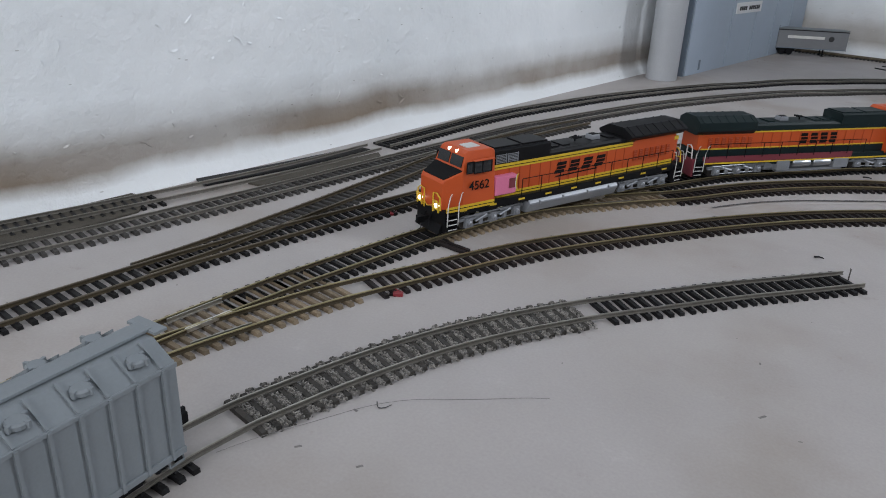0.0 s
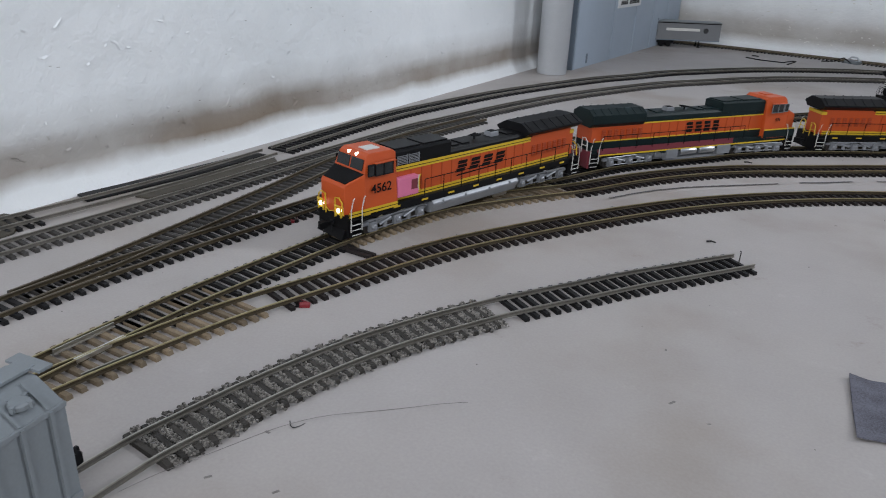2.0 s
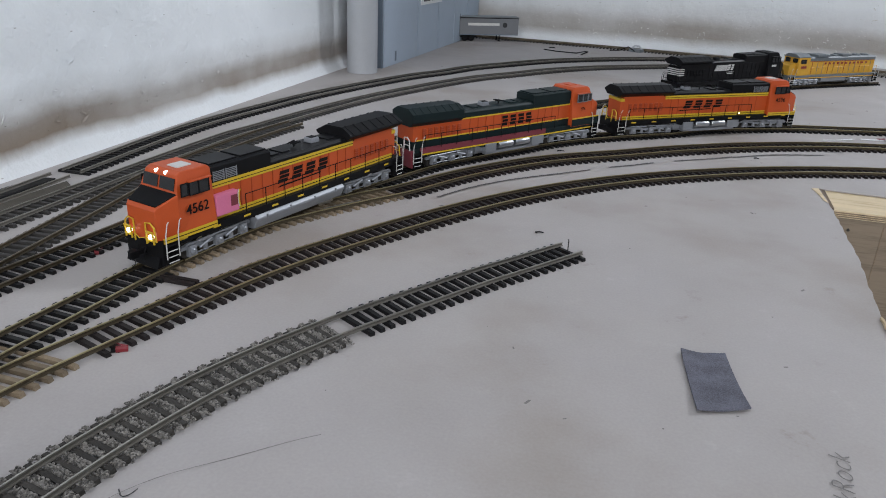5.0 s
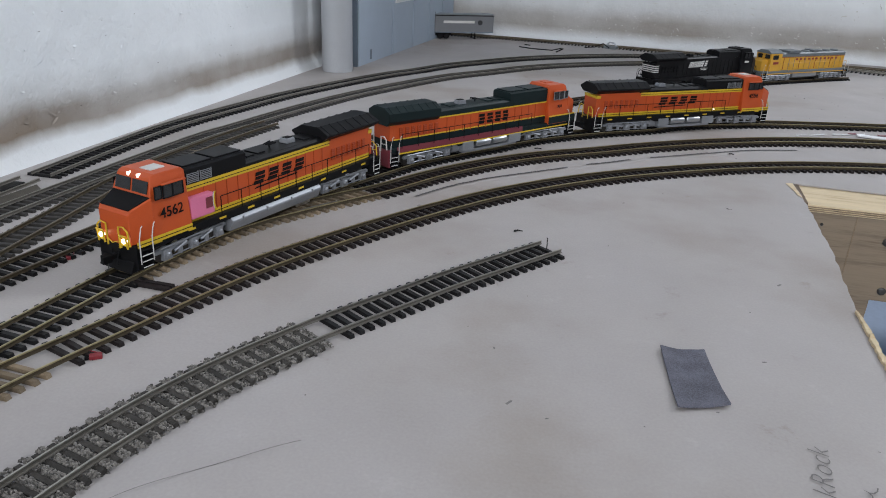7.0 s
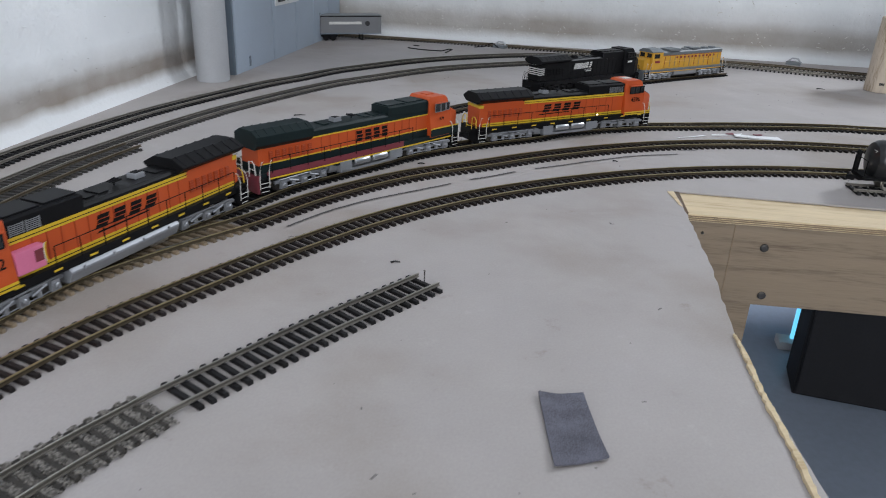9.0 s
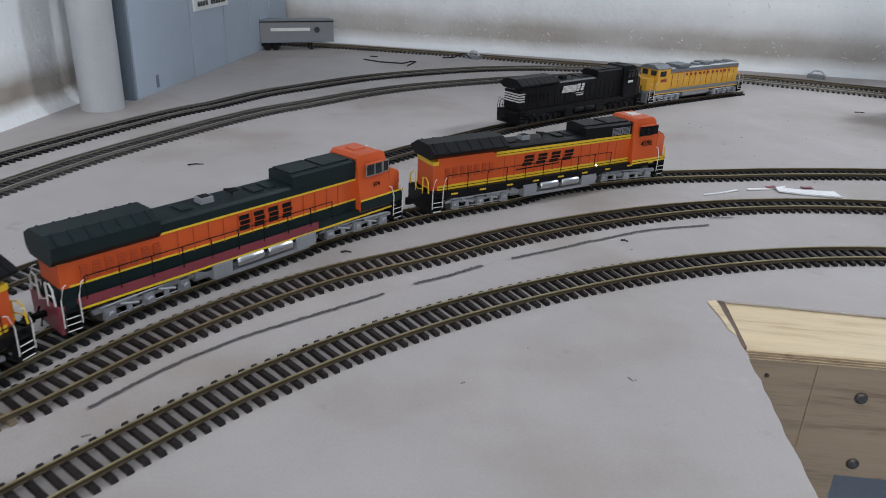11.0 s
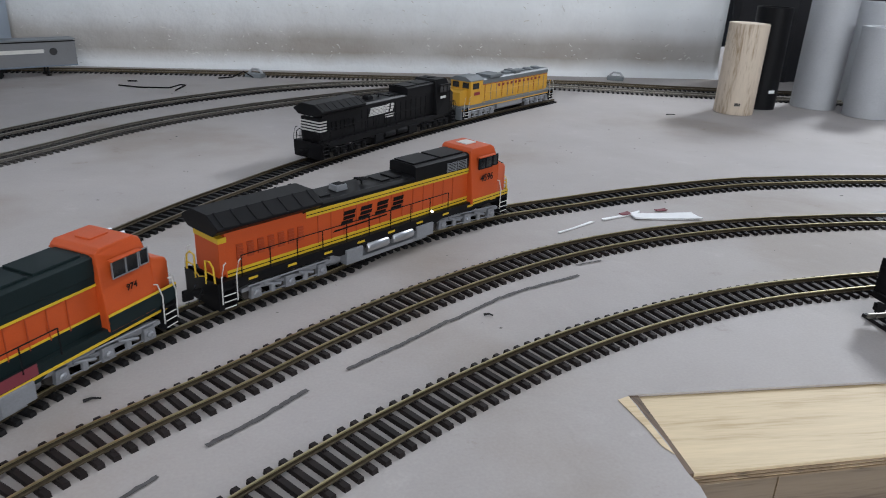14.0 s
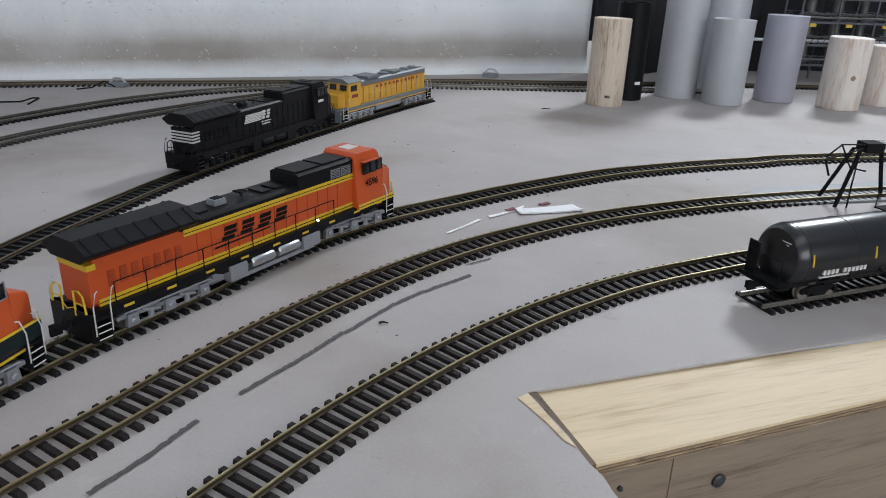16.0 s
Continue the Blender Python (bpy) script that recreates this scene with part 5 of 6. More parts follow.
    for x in (-0.028, 0.0, 0.028):
        bm = bmesh.new()
        box(bm, (x, 0, 0.0060), (0.016, 0.014, 0.0055), taper=(1.5, 1.6))
        part("discharge_chute", bm, M["black_matte"], c)
    return c


car = hopper_car()
stand(car, PA, PA.near(-0.2110, -0.0447) - 0.0855, half=0.058)
car.matrix_basis = car.matrix_basis @ Matrix.Diagonal((1, 1, 1.10, 1))


def tank_car():
    """A black general-service tank car with an end plate, saddles and side pipe."""
    c = tagged(empty("tank_car"), "glossy black tank car with yellow marks and white stencils", "model freight car", "model freight cars")
    k, mt = mat("tank_black_gloss", (0.012, 0.013, 0.015), 0.28, vary=0.2, scale=50, fine=900, bump=0.02), M["black_matte"]
    half, r, zc = 0.097, 0.0182, 0.0252
    bm = bmesh.new()
    lathe(bm, [(0.002, -half), (0.0095, -half + 0.0006), (0.0155, -half + 0.0022), (0.0174, -half + 0.0048), (r, -half + 0.008), (r, half - 0.008), (0.0174, half - 0.0048), (0.0155, half - 0.0022), (0.0095, half - 0.0006), (0.002, half)], 40, (0, 0, zc), "x")
    part("tank", bm, k, c, smooth=True)
    for x in (-0.088, -0.052, -0.016, 0.020, 0.056, 0.088):
        bm = bmesh.new()
        lathe(bm, [(r, x - 0.0004), (r + 0.0002, x - 0.0003), (r + 0.0002, x + 0.0003), (r, x + 0.0004)], 40, (0, 0, zc), "x")
        part("weld_seam", bm, k, c, smooth=True)
    for sx in (-1, 1):
        bm = bmesh.new()
        box(bm, (sx * (half - 0.006), 0, 0.0105), (0.026, 0.022, 0.0035))
        prism(bm, [(-0.0150, 0.0100), (-0.0165, 0.0190), (-0.0110, 0.0130), (0.0110, 0.0130), (0.0165, 0.0190), (0.0150, 0.0100)], sx * 0.066 - 0.005, sx * 0.066 + 0.005, "yz")
        part("bolster", bm, mt, c)
        bm = bmesh.new()
        box(bm, (sx * (half + 0.0030), 0, 0.0108), (0.0080, 0.0300, 0.0012))
        box(bm, (sx * (half + 0.0045), 0.0105, 0.0210), (0.0010, 0.0080, 0.0200))
        part("end_platform", bm, mt, c)
        bm = bmesh.new()
        rod(bm, [(sx * (half + 0.006), 0.013, 0.012), (sx * (half + 0.006), 0.013, 0.0265), (sx * (half + 0.006), -0.013, 0.0265), (sx * (half + 0.006), -0.013, 0.012)], 0.0004, 5)
        part("end_handrail", bm, mt, c)
        coupler(c, sx * (half + 0.003), sx)
        four_wheel_truck(c, sx * 0.070, 0.0, M["black_matte"])
    for sy in (-1, 1):
        bm = bmesh.new()
        rod(bm, [(-0.080, sy * 0.0175, 0.0135), (0.080, sy * 0.0175, 0.0135)], 0.0006, 6)
        for x in (-0.055, -0.03, 0.0, 0.03, 0.055):
            rod(bm, [(x, sy * 0.0175, 0.0135), (x, sy * 0.0135, 0.0170)], 0.0009, 5)
        part("side_rail", bm, mt, c)
        for x in (-0.0865, -0.040):
            bm = bmesh.new()
            for i in range(5):
                a = 0.02 + i * 0.07
                box(bm, (x, sy * (r + 0.0002) * math.cos(a), zc + 0.0005 + (r + 0.0002) * math.sin(a) - 0.001), (0.0010, 0.0006, 0.0016))
            part("yellow_mark", bm, P["yellow"], c)
        bm = bmesh.new()
        for i in range(11):
            if i != 4:
                box(bm, (-0.076 + i * 0.0030, sy * (r - 0.00065), zc - 0.0060), (0.0020, 0.0012, 0.0026))
        box(bm, (-0.067, sy * (r - 0.0018), zc - 0.0092), (0.022, 0.0012, 0.0009))
        part("stencil", bm, P["white"], c, "white stencilled marks")
    bm = bmesh.new()
    for i, (y, z, w) in enumerate(((-0.002, 0.010, 0.006), (-0.0015, 0.0085, 0.005), (-0.0015, 0.0070, 0.004), (-0.004, -0.003, 0.004))):
        box(bm, (-half + 0.0012, y - 0.004, zc + z), (0.0006, w, 0.0005))
    part("end_stencil", bm, P["white"], c)
    bm = bmesh.new()
    box(bm, (0, 0, zc + r + 0.0002), (0.030, 0.020, 0.0008))
    lathe(bm, [(0.0062, zc + r - 0.001), (0.0062, zc + r + 0.004), (0.005, zc + r + 0.005)], 20, (0, 0, 0))
    part("manway_platform", bm, mt, c)
    handrails(c, [-0.014, -0.005, 0.005, 0.014], zc + r, zc + r + 0.008, 0.0098, mt)
    return c


car = tank_car()
stand(car, PJ, 0.107, half=0.068)


def semi_trailer():
    """A small grey van trailer standing on its rear wheels and landing legs, its nose to +x."""
    c = tagged(empty("semi_trailer"), "dark grey van trailer with pale lettering bar and round emblem", "model trailer")
    g, half, w, z0, z1 = M["box_grey"], 0.0625, 0.0140, 0.0125, 0.0480
    bm = bmesh.new()
    prism(bm, [(-half, z0), (-half, z1), (half - 0.003, z1), (half, z1 - 0.002), (half, z0), (half - 0.004, z0)], -w, w)
    part("body", bm, g, c, bevel=0.0006)
    bm = bmesh.new()
    box(bm, (0, 0, z1 + 0.0003), (2 * half + 0.001, 2 * w + 0.0010, 0.0012))
    part("roof", bm, M["car_grey"], c, "paler grey roof", bevel=0.0003)
    for sy in (-1, 1):
        bm = bmesh.new()
        box(bm, (0, sy * (w + 0.0004), z1 - 0.0022), (2 * half, 0.0008, 0.0016))
        part("top_rail", bm, M["black_matte"], c, "black rail under the roof edge")
        bm = bmesh.new()
        box(bm, (0, sy * (w + 0.0004), z0 + 0.0008), (2 * half, 0.0008, 0.0016))
        part("side_rail", bm, M["panel_dark"], c)
        bm = bmesh.new()
        box(bm, (-0.012, sy * (w + 0.0004), 0.0335), (0.066, 0.0005, 0.0050))
        part("lettering_bar", bm, M["flake"], c, "pale unreadable lettering")
        bm = bmesh.new()
        lathe(bm, [(0.0050, -0.0004), (0.0050, 0.0004)], 20, (0.033, sy * (w + 0.0006), 0.0325), "y")
        part("emblem", bm, M["ink"], c, "dark round emblem")
        bm = bmesh.new()
        box(bm, (0.024, sy * 0.009, 0.0060), (0.0022, 0.0022, 0.0125))
        box(bm, (0.024, sy * 0.009, 0.0006), (0.0056, 0.0050, 0.0012))
        part("landing_leg", bm, M["black_matte"], c)
        for x in (-0.051, -0.037):
            bm = bmesh.new()
            lathe(bm, [(0.0030, -0.0022), (0.0058, -0.0020), (0.0058, 0.0020), (0.0030, 0.0022)], 20, (x, sy * 0.0110, 0.0058), "y")
            part("wheel", bm, M["black_matte"], c, smooth=True)
    bm = bmesh.new()
    box(bm, (-0.044, 0, 0.0095), (0.034, 0.020, 0.0050))
    part("bogie", bm, M["black_matte"], c)
    bm = bmesh.new()
    for y in (-w + 0.001, w - 0.001):
        box(bm, (-half - 0.0012, y, 0.0320), (0.0022, 0.0026, 0.0420))
    box(bm, (-half - 0.0012, 0, 0.0115), (0.0022, 2 * w, 0.0026))
    part("rear_frame", bm, M["black_matte"], c, "black rear door frame")
    return c


car = semi_trailer()
car.matrix_basis = Matrix.Translation((-0.2093, 1.4082, 0.0002)) @ Matrix.Rotation(math.atan2(0.050, 0.113), 4, "Z")


# ---- posts and flat building ----
def post(name, label, cat, x, y, r, h, m, n=40, cap=True, lean=(0, 0), ring=None):
    bm = bmesh.new()
    prof = [(r * 0.985, 0), (r, 0.0008), (r, h - 0.0010), (r * 0.965, h)] if cap else [(r, 0), (r, h), (r * 0.90, h), (r * 0.90, h - 0.02), (0.001, h - 0.02)]
    lathe(bm, prof, n)
    ob = part(name, bm, M[m], smooth=True)
    ob.matrix_basis = Matrix.Translation((x, y, 0.0002)) @ Matrix.Rotation(lean[0], 4, "X") @ Matrix.Rotation(lean[1], 4, "Y")
    if name == "silver_tube":
        bm = bmesh.new()
        lathe(bm, [(r * 0.93, h), (r * 1.004, h), (r * 1.004, h - 0.0022), (r * 0.99, h - 0.0026)][::-1], n)
        part("rim", bm, M[m], ob, smooth=True)
    return tagged(ob, label, cat, "upright tubes and posts")


wp = post("wooden_post", "short upright wooden dowel with brown grain stains", "post", 0.6780, 1.0650, 0.0245, 0.1120, "dowel", lean=(0, 0.015))
bm = bmesh.new()
for k in range(4):
    box(bm, (-0.0072 + k * 0.0018, -0.0242, 0.0135), (0.0014, 0.0008, 0.0036))
ob = part("ink_stamp", bm, M["ink"], wp, "small dark stamp")
ob.matrix_basis = Matrix.Rotation(-0.35, 4, "Z")
bk = post("black_tube", "open black tube with a small white mark", "tube", 0.7380, 1.0930, 0.0225, 0.1300, "black", cap=False)
bm = bmesh.new()
box(bm, (0.0, -0.0227, 0.024), (0.009, 0.0006, 0.0040))
part("paper_mark", bm, M["white_card"], bk)
post("silver_tube", "tall silver painted tube standing on the tabletop", "tube", 0.8240, 1.0850, 0.0290, 0.25, "tube_silver", lean=(0, 0.012))
post("silver_tube", "silver painted tube with a flat closed top", "tube", 0.8500, 1.0200, 0.0275, 0.1130, "tube_silver", lean=(0, 0.012))
post("silver_tube", "lilac grey tube with a flat closed top", "tube", 0.9450, 1.0130, 0.0275, 0.1180, "tube_lilac", lean=(0, 0.012))
post("silver_tube", "silver tube set behind a shorter one", "tube", 0.9220, 1.1000, 0.0300, 0.139, "tube_silver", lean=(0, 0.012))
wp = post("wooden_post", "pale thick wooden dowel with a knot", "post", 0.9880, 0.9400, 0.0275, 0.0950, "dowel_pale", lean=(0, 0.01))
bm = bmesh.new()
lathe(bm, [(0.0030, -0.0004), (0.0034, 0.0), (0.0022, 0.0004)], 12, (0, -0.0275, 0.044), "y")
ob = part("knot", bm, M["ply_edge"], wp, "brown knot")
ob.matrix_basis = Matrix.Rotation(-0.5, 4, "Z")
post("wooden_post", "pale wooden dowel partly out of sight", "post", 1.0750, 0.9400, 0.0250, 0.082, "dowel_pale")
post("silver_tube", "tall silver tube in the room corner beside a grey panel", "tube", -0.3380, 0.9250, 0.0225, 0.40, "tube_silver")


def panel_building():
    """A flat blue-grey building front of upright panels, with a sign and a small door mark."""
    b = tagged(empty("panel_building", Matrix.Translation((-0.3185, 0.9725, 0))), "blue grey panelled flat building front with a white sign", "model building")
    ang = math.atan2(0.4054, 0.0573)
    turn = Matrix.Rotation(ang, 4, "Z")
    widths = [0.152, 0.110, 0.100, 0.090, 0.088]
    x = 0.0
    for w in widths:
        bm = bmesh.new()
        box(bm, (x + w / 2, 0.004, 0.16), (w - 0.0036, 0.010, 0.32))
        p = part("panel", bm, M["panel"], b, bevel=0.0002)
        p.matrix_basis = turn
        x += w
    bm = bmesh.new()
    box(bm, (x / 2, 0.010, 0.16), (x - 0.002, 0.010, 0.318))
    p = part("backing", bm, M["black_matte"], b)
    p.matrix_basis = turn
    bm = bmesh.new()
    box(bm, (-0.0026, 0.010, 0.16), (0.004, 0.020, 0.32))
    box(bm, (-0.006, 0.022, 0.16), (0.003, 0.016, 0.32))
    p = part("corner_edge", bm, M["panel_dark"], b, "darker panel edge")
    p.matrix_basis = turn
    bm = bmesh.new()
    box(bm, (0.219, -0.0022, 0.0925), (0.112, 0.0016, 0.0175))
    sign = part("sign", bm, M["white_card"], b, "white sign with dark lettering bars")
    sign.matrix_basis = turn
    bm = bmesh.new()
    for i in range(11):
        if i != 4:
            box(bm, (0.177 + i * 0.0084, -0.0034, 0.0920), (0.0058, 0.0006, 0.0062))
    part("lettering_bar", bm, M["ink"], sign)
    bm = bmesh.new()
    box(bm, (0.050, -0.0014, 0.013), (0.006, 0.0006, 0.015))
    p = part("door_slot", bm, M["panel_dark"], b)
    p.matrix_basis = turn


panel_building()


# ---- cut-out in the table: plywood strip, joists, lip ----
def plank(name, corners, z0, z1, material, label, cat, bevel=0.0006):
    bm = bmesh.new()
    prism(bm, corners, z0, z1, "xy")
    return tagged(part(name, bm, material, bevel=bevel), label, cat)


strip = plank("plywood_strip", [(0.1993, 0.5072), (0.1914, 0.4516), (0.75, 0.3887), (0.75, 0.4088)], -0.0080, -0.0017, M["ply"], "raw plywood strip along the table cut-out", "plywood board", 0.0004)
for z in (-0.0068, -0.0052, -0.0037):
    rnd = random.Random(int(-z * 1e5))
    n = 60
    bm = bmesh.new()
    rows = []
    for i in range(n + 1):
        x, y = 0.1914 + 0.5586 * i / n, 0.4516 - 0.0628 * i / n
        o, hh = 0.0004 + rnd.random() * 0.0006, 0.0003 + rnd.random() * 0.0002
        rows.append([bm.verts.new(p) for p in ((x, y, z - hh), (x, y - o, z - hh), (x, y - o, z + hh), (x, y, z + hh))])
    for a, b in zip(rows, rows[1:]):
        for k in range(4):
            bm.faces.new((a[k], a[(k + 1) % 4], b[(k + 1) % 4], b[k]))
    part("ply_layer", bm, M["ply_edge"], strip, "dark glue line of the plywood edge")
bm = bmesh.new()
prism(bm, [(0.1948, 0.5042), (0.1987, 0.5042), (0.1914, 0.4506), (0.1877, 0.4506)], -0.0080, -0.0006, "xy")
tagged(part("plywood_end", bm, M["end_grain"]), "rough dark end grain of the plywood strip", "plywood board")
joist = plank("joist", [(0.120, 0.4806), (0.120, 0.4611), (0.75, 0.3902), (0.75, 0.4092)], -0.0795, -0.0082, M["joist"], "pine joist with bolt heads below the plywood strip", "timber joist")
jx, jy = 0.63, -0.0709
jl = math.hypot(jx, jy)
for x, z, r in ((0.2570, -0.0270, 0.0034), (0.2633, -0.0701, 0.0034), (0.2060, -0.0179, 0.0012)):
    bm = bmesh.new()
    y = 0.4611 + (x - 0.120) * jy / jx
    lathe(bm, [(r, -0.0012), (r, 0.0), (r * 0.5, 0.0008), (r * 0.3, 0.0016)][::-1] if False else [(r * 0.6, -0.0016), (r, -0.0010), (r, 0.0008)], 18, (0, 0, 0), "y")
    ob = part("bolt_head", bm, P["wheel"], joist, "dark bolt head")
    ob.matrix_basis = Matrix.Translation((x, y, z)) @ Matrix.Rotation(math.atan2(jy, jx), 4, "Z")
bm = bmesh.new()
box(bm, (0.231, 0.4611 + 0.111 * jy / jx - 0.0001, -0.044), (0.0005, 0.0008, 0.071))
part("saw_line", bm, M["ply_edge"], joist)
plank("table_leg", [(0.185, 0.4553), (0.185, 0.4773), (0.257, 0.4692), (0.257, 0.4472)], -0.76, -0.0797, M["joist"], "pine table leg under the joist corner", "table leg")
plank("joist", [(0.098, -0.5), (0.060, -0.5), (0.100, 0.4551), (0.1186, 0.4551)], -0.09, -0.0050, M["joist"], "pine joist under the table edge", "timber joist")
# bare wood at the corner of the cut-out
plank("bare_wood_patch", [(0.1871, 0.5011), (0.1932, 0.5025), (0.1898, 0.4614), (0.1877, 0.4674), (0.1882, 0.4796)], 0.0002, 0.0005, M["ply"], "bare pale wood where the paper is torn", "plywood board", 0.0)
# paper lip with its splintered wooden edge
bm = bmesh.new()
rnd = random.Random(41)
rows = []
for i in range(101):
    f = i / 100
    x, y = 0.1556 - 0.0135 * min(1, f / 0.45) - 0.012 * max(0, f - 0.45), 0.2449 - 0.30 * f
    w = (0.0011 + 0.0012 * rnd.random()) * min(1, 0.3 + f * 8)
    z = 0.0016 + 0.0010 * rnd.random()
    x += 0.0006 * math.sin(f * 23) + rnd.uniform(-0.0002, 0.0002)
    rows.append([bm.verts.new(p) for p in ((x - w, y, 0.0003), (x - w * 0.8, y, z * 0.8), (x + w * 0.5, y, z), (x + w, y, -0.0008))])
for a, b in zip(rows, rows[1:]):
    for k in range(4):
        bm.faces.new((a[k], b[k], b[(k + 1) % 4], a[(k + 1) % 4]))
bm.faces.new(rows[0])
bm.faces.new(rows[-1][::-1])
bmesh.ops.recalc_face_normals(bm, faces=bm.faces[:])
tagged(part("splintered_edge", bm, M["ply"]), "splintered pale wood edge along the cut-out", "wood edging")


# ---- the room below and around ----
def slab(name, c, s, material, label, cat):
    bm = bmesh.new()
    box(bm, c, s)
    return tagged(part(name, bm, material), label, cat, kind="structure")


slab("floor_room", (0.5, 0.5, -0.775), (8.2, 8.2, 0.05), M["floor_blue"], "blue grey room floor under the table", "floor")
slab("wall_room_north", (1.5, 4.55, 0.7), (6.2, 0.1, 3.0), M["dark_room"], "dark far wall of the room", "wall")
slab("wall_room_east", (4.55, 0.5, 0.7), (0.1, 8.0, 3.0), M["room_white"], "plain room wall", "wall")
slab("wall_room_south", (0.5, -3.55, 0.7), (8.0, 0.1, 3.0), M["room_white"], "plain room wall", "wall")
slab("wall_room_west", (-3.55, 0.5, 0.7), (0.1, 8.0, 3.0), M["room_white"], "plain room wall", "wall")
slab("ceiling", (0.5, 0.5, 2.25), (8.2, 8.2, 0.1), M["room_white"], "plain white ceiling", "ceiling")


def storage_box():
    b = tagged(empty("black_cabinet", Matrix.Translation((1.088, 1.32, -0.75)) @ Matrix.Rotation(-0.3, 4, "Z")), "black cabinet standing on the floor under the table", "cabinet")
    bm = bmesh.new()
    box(bm, (0, 0, 0.21), (0.52, 0.12, 0.42))
    part("body", bm, M["chair_black"], b, bevel=0.006)
    for k in (0, 1):
        bm = bmesh.new()
        box(bm, (-0.13 + 0.26 * k, -0.066, 0.21), (0.25, 0.012, 0.40))
        d = part("door", bm, M["chair_black"], b, bevel=0.003)
        bm = bmesh.new()
        rod(bm, [(-0.02 + 0.04 * k, -0.077, 0.18), (-0.02 + 0.04 * k, -0.077, 0.26)], 0.005, 8)
        part("handle", bm, M["tube_silver"], d)


storage_box()


def charger():
    c = tagged(empty("lit_appliance", Matrix.Translation((0.915, 1.56, -0.75)) @ Matrix.Rotation(-0.2, 4, "Z")), "white appliance with a glowing blue screen on the floor", "appliance")
    bm = bmesh.new()
    box(bm, (-0.005, 0, 0.011), (0.065, 0.05, 0.022))
    part("body", bm, M["room_white"], c, bevel=0.003)
    bm = bmesh.new()
    box(bm, (0.012, 0.006, 0.102), (0.034, 0.010, 0.16))
    scr = mat("blue_screen", (0.1, 0.35, 0.6), 0.3, bump=0)
    b = scr.node_tree.nodes["Principled BSDF"]
    b.inputs["Emission Color"].default_value, b.inputs["Emission Strength"].default_value = (0.15, 0.62, 0.95, 1), 1.2
    part("screen", bm, scr, c, "glowing light blue screen")


charger()


# black sheet added behind tubes and rack, standing for the dark room beyond
bm = bmesh.new()
verts = []
for i in range(42):
    x = 0.8434 + i * 0.019
    y = 1.3093 - 0.22 * (x - 0.8434) + 0.010 * math.sin(i * 0.9) + 0.006 * math.sin(i * 2.3)
    verts.append((bm.verts.new((x, y, 0.0002)), bm.verts.new((x, y, 0.26))))
for a, b in zip(verts, verts[1:]):
    bm.faces.new((a[0], b[0], b[1], a[1]))
ext = bmesh.ops.extrude_face_region(bm, geom=bm.faces[:])
bmesh.ops.translate(bm, verts=[g for g in ext["geom"] if isinstance(g, bmesh.types.BMVert)], vec=(0, 0.004, 0))
tagged(part("dark_backdrop", bm, M["chair_black"], smooth=True), "added black backdrop for the dark room behind the tubes", "curtain")


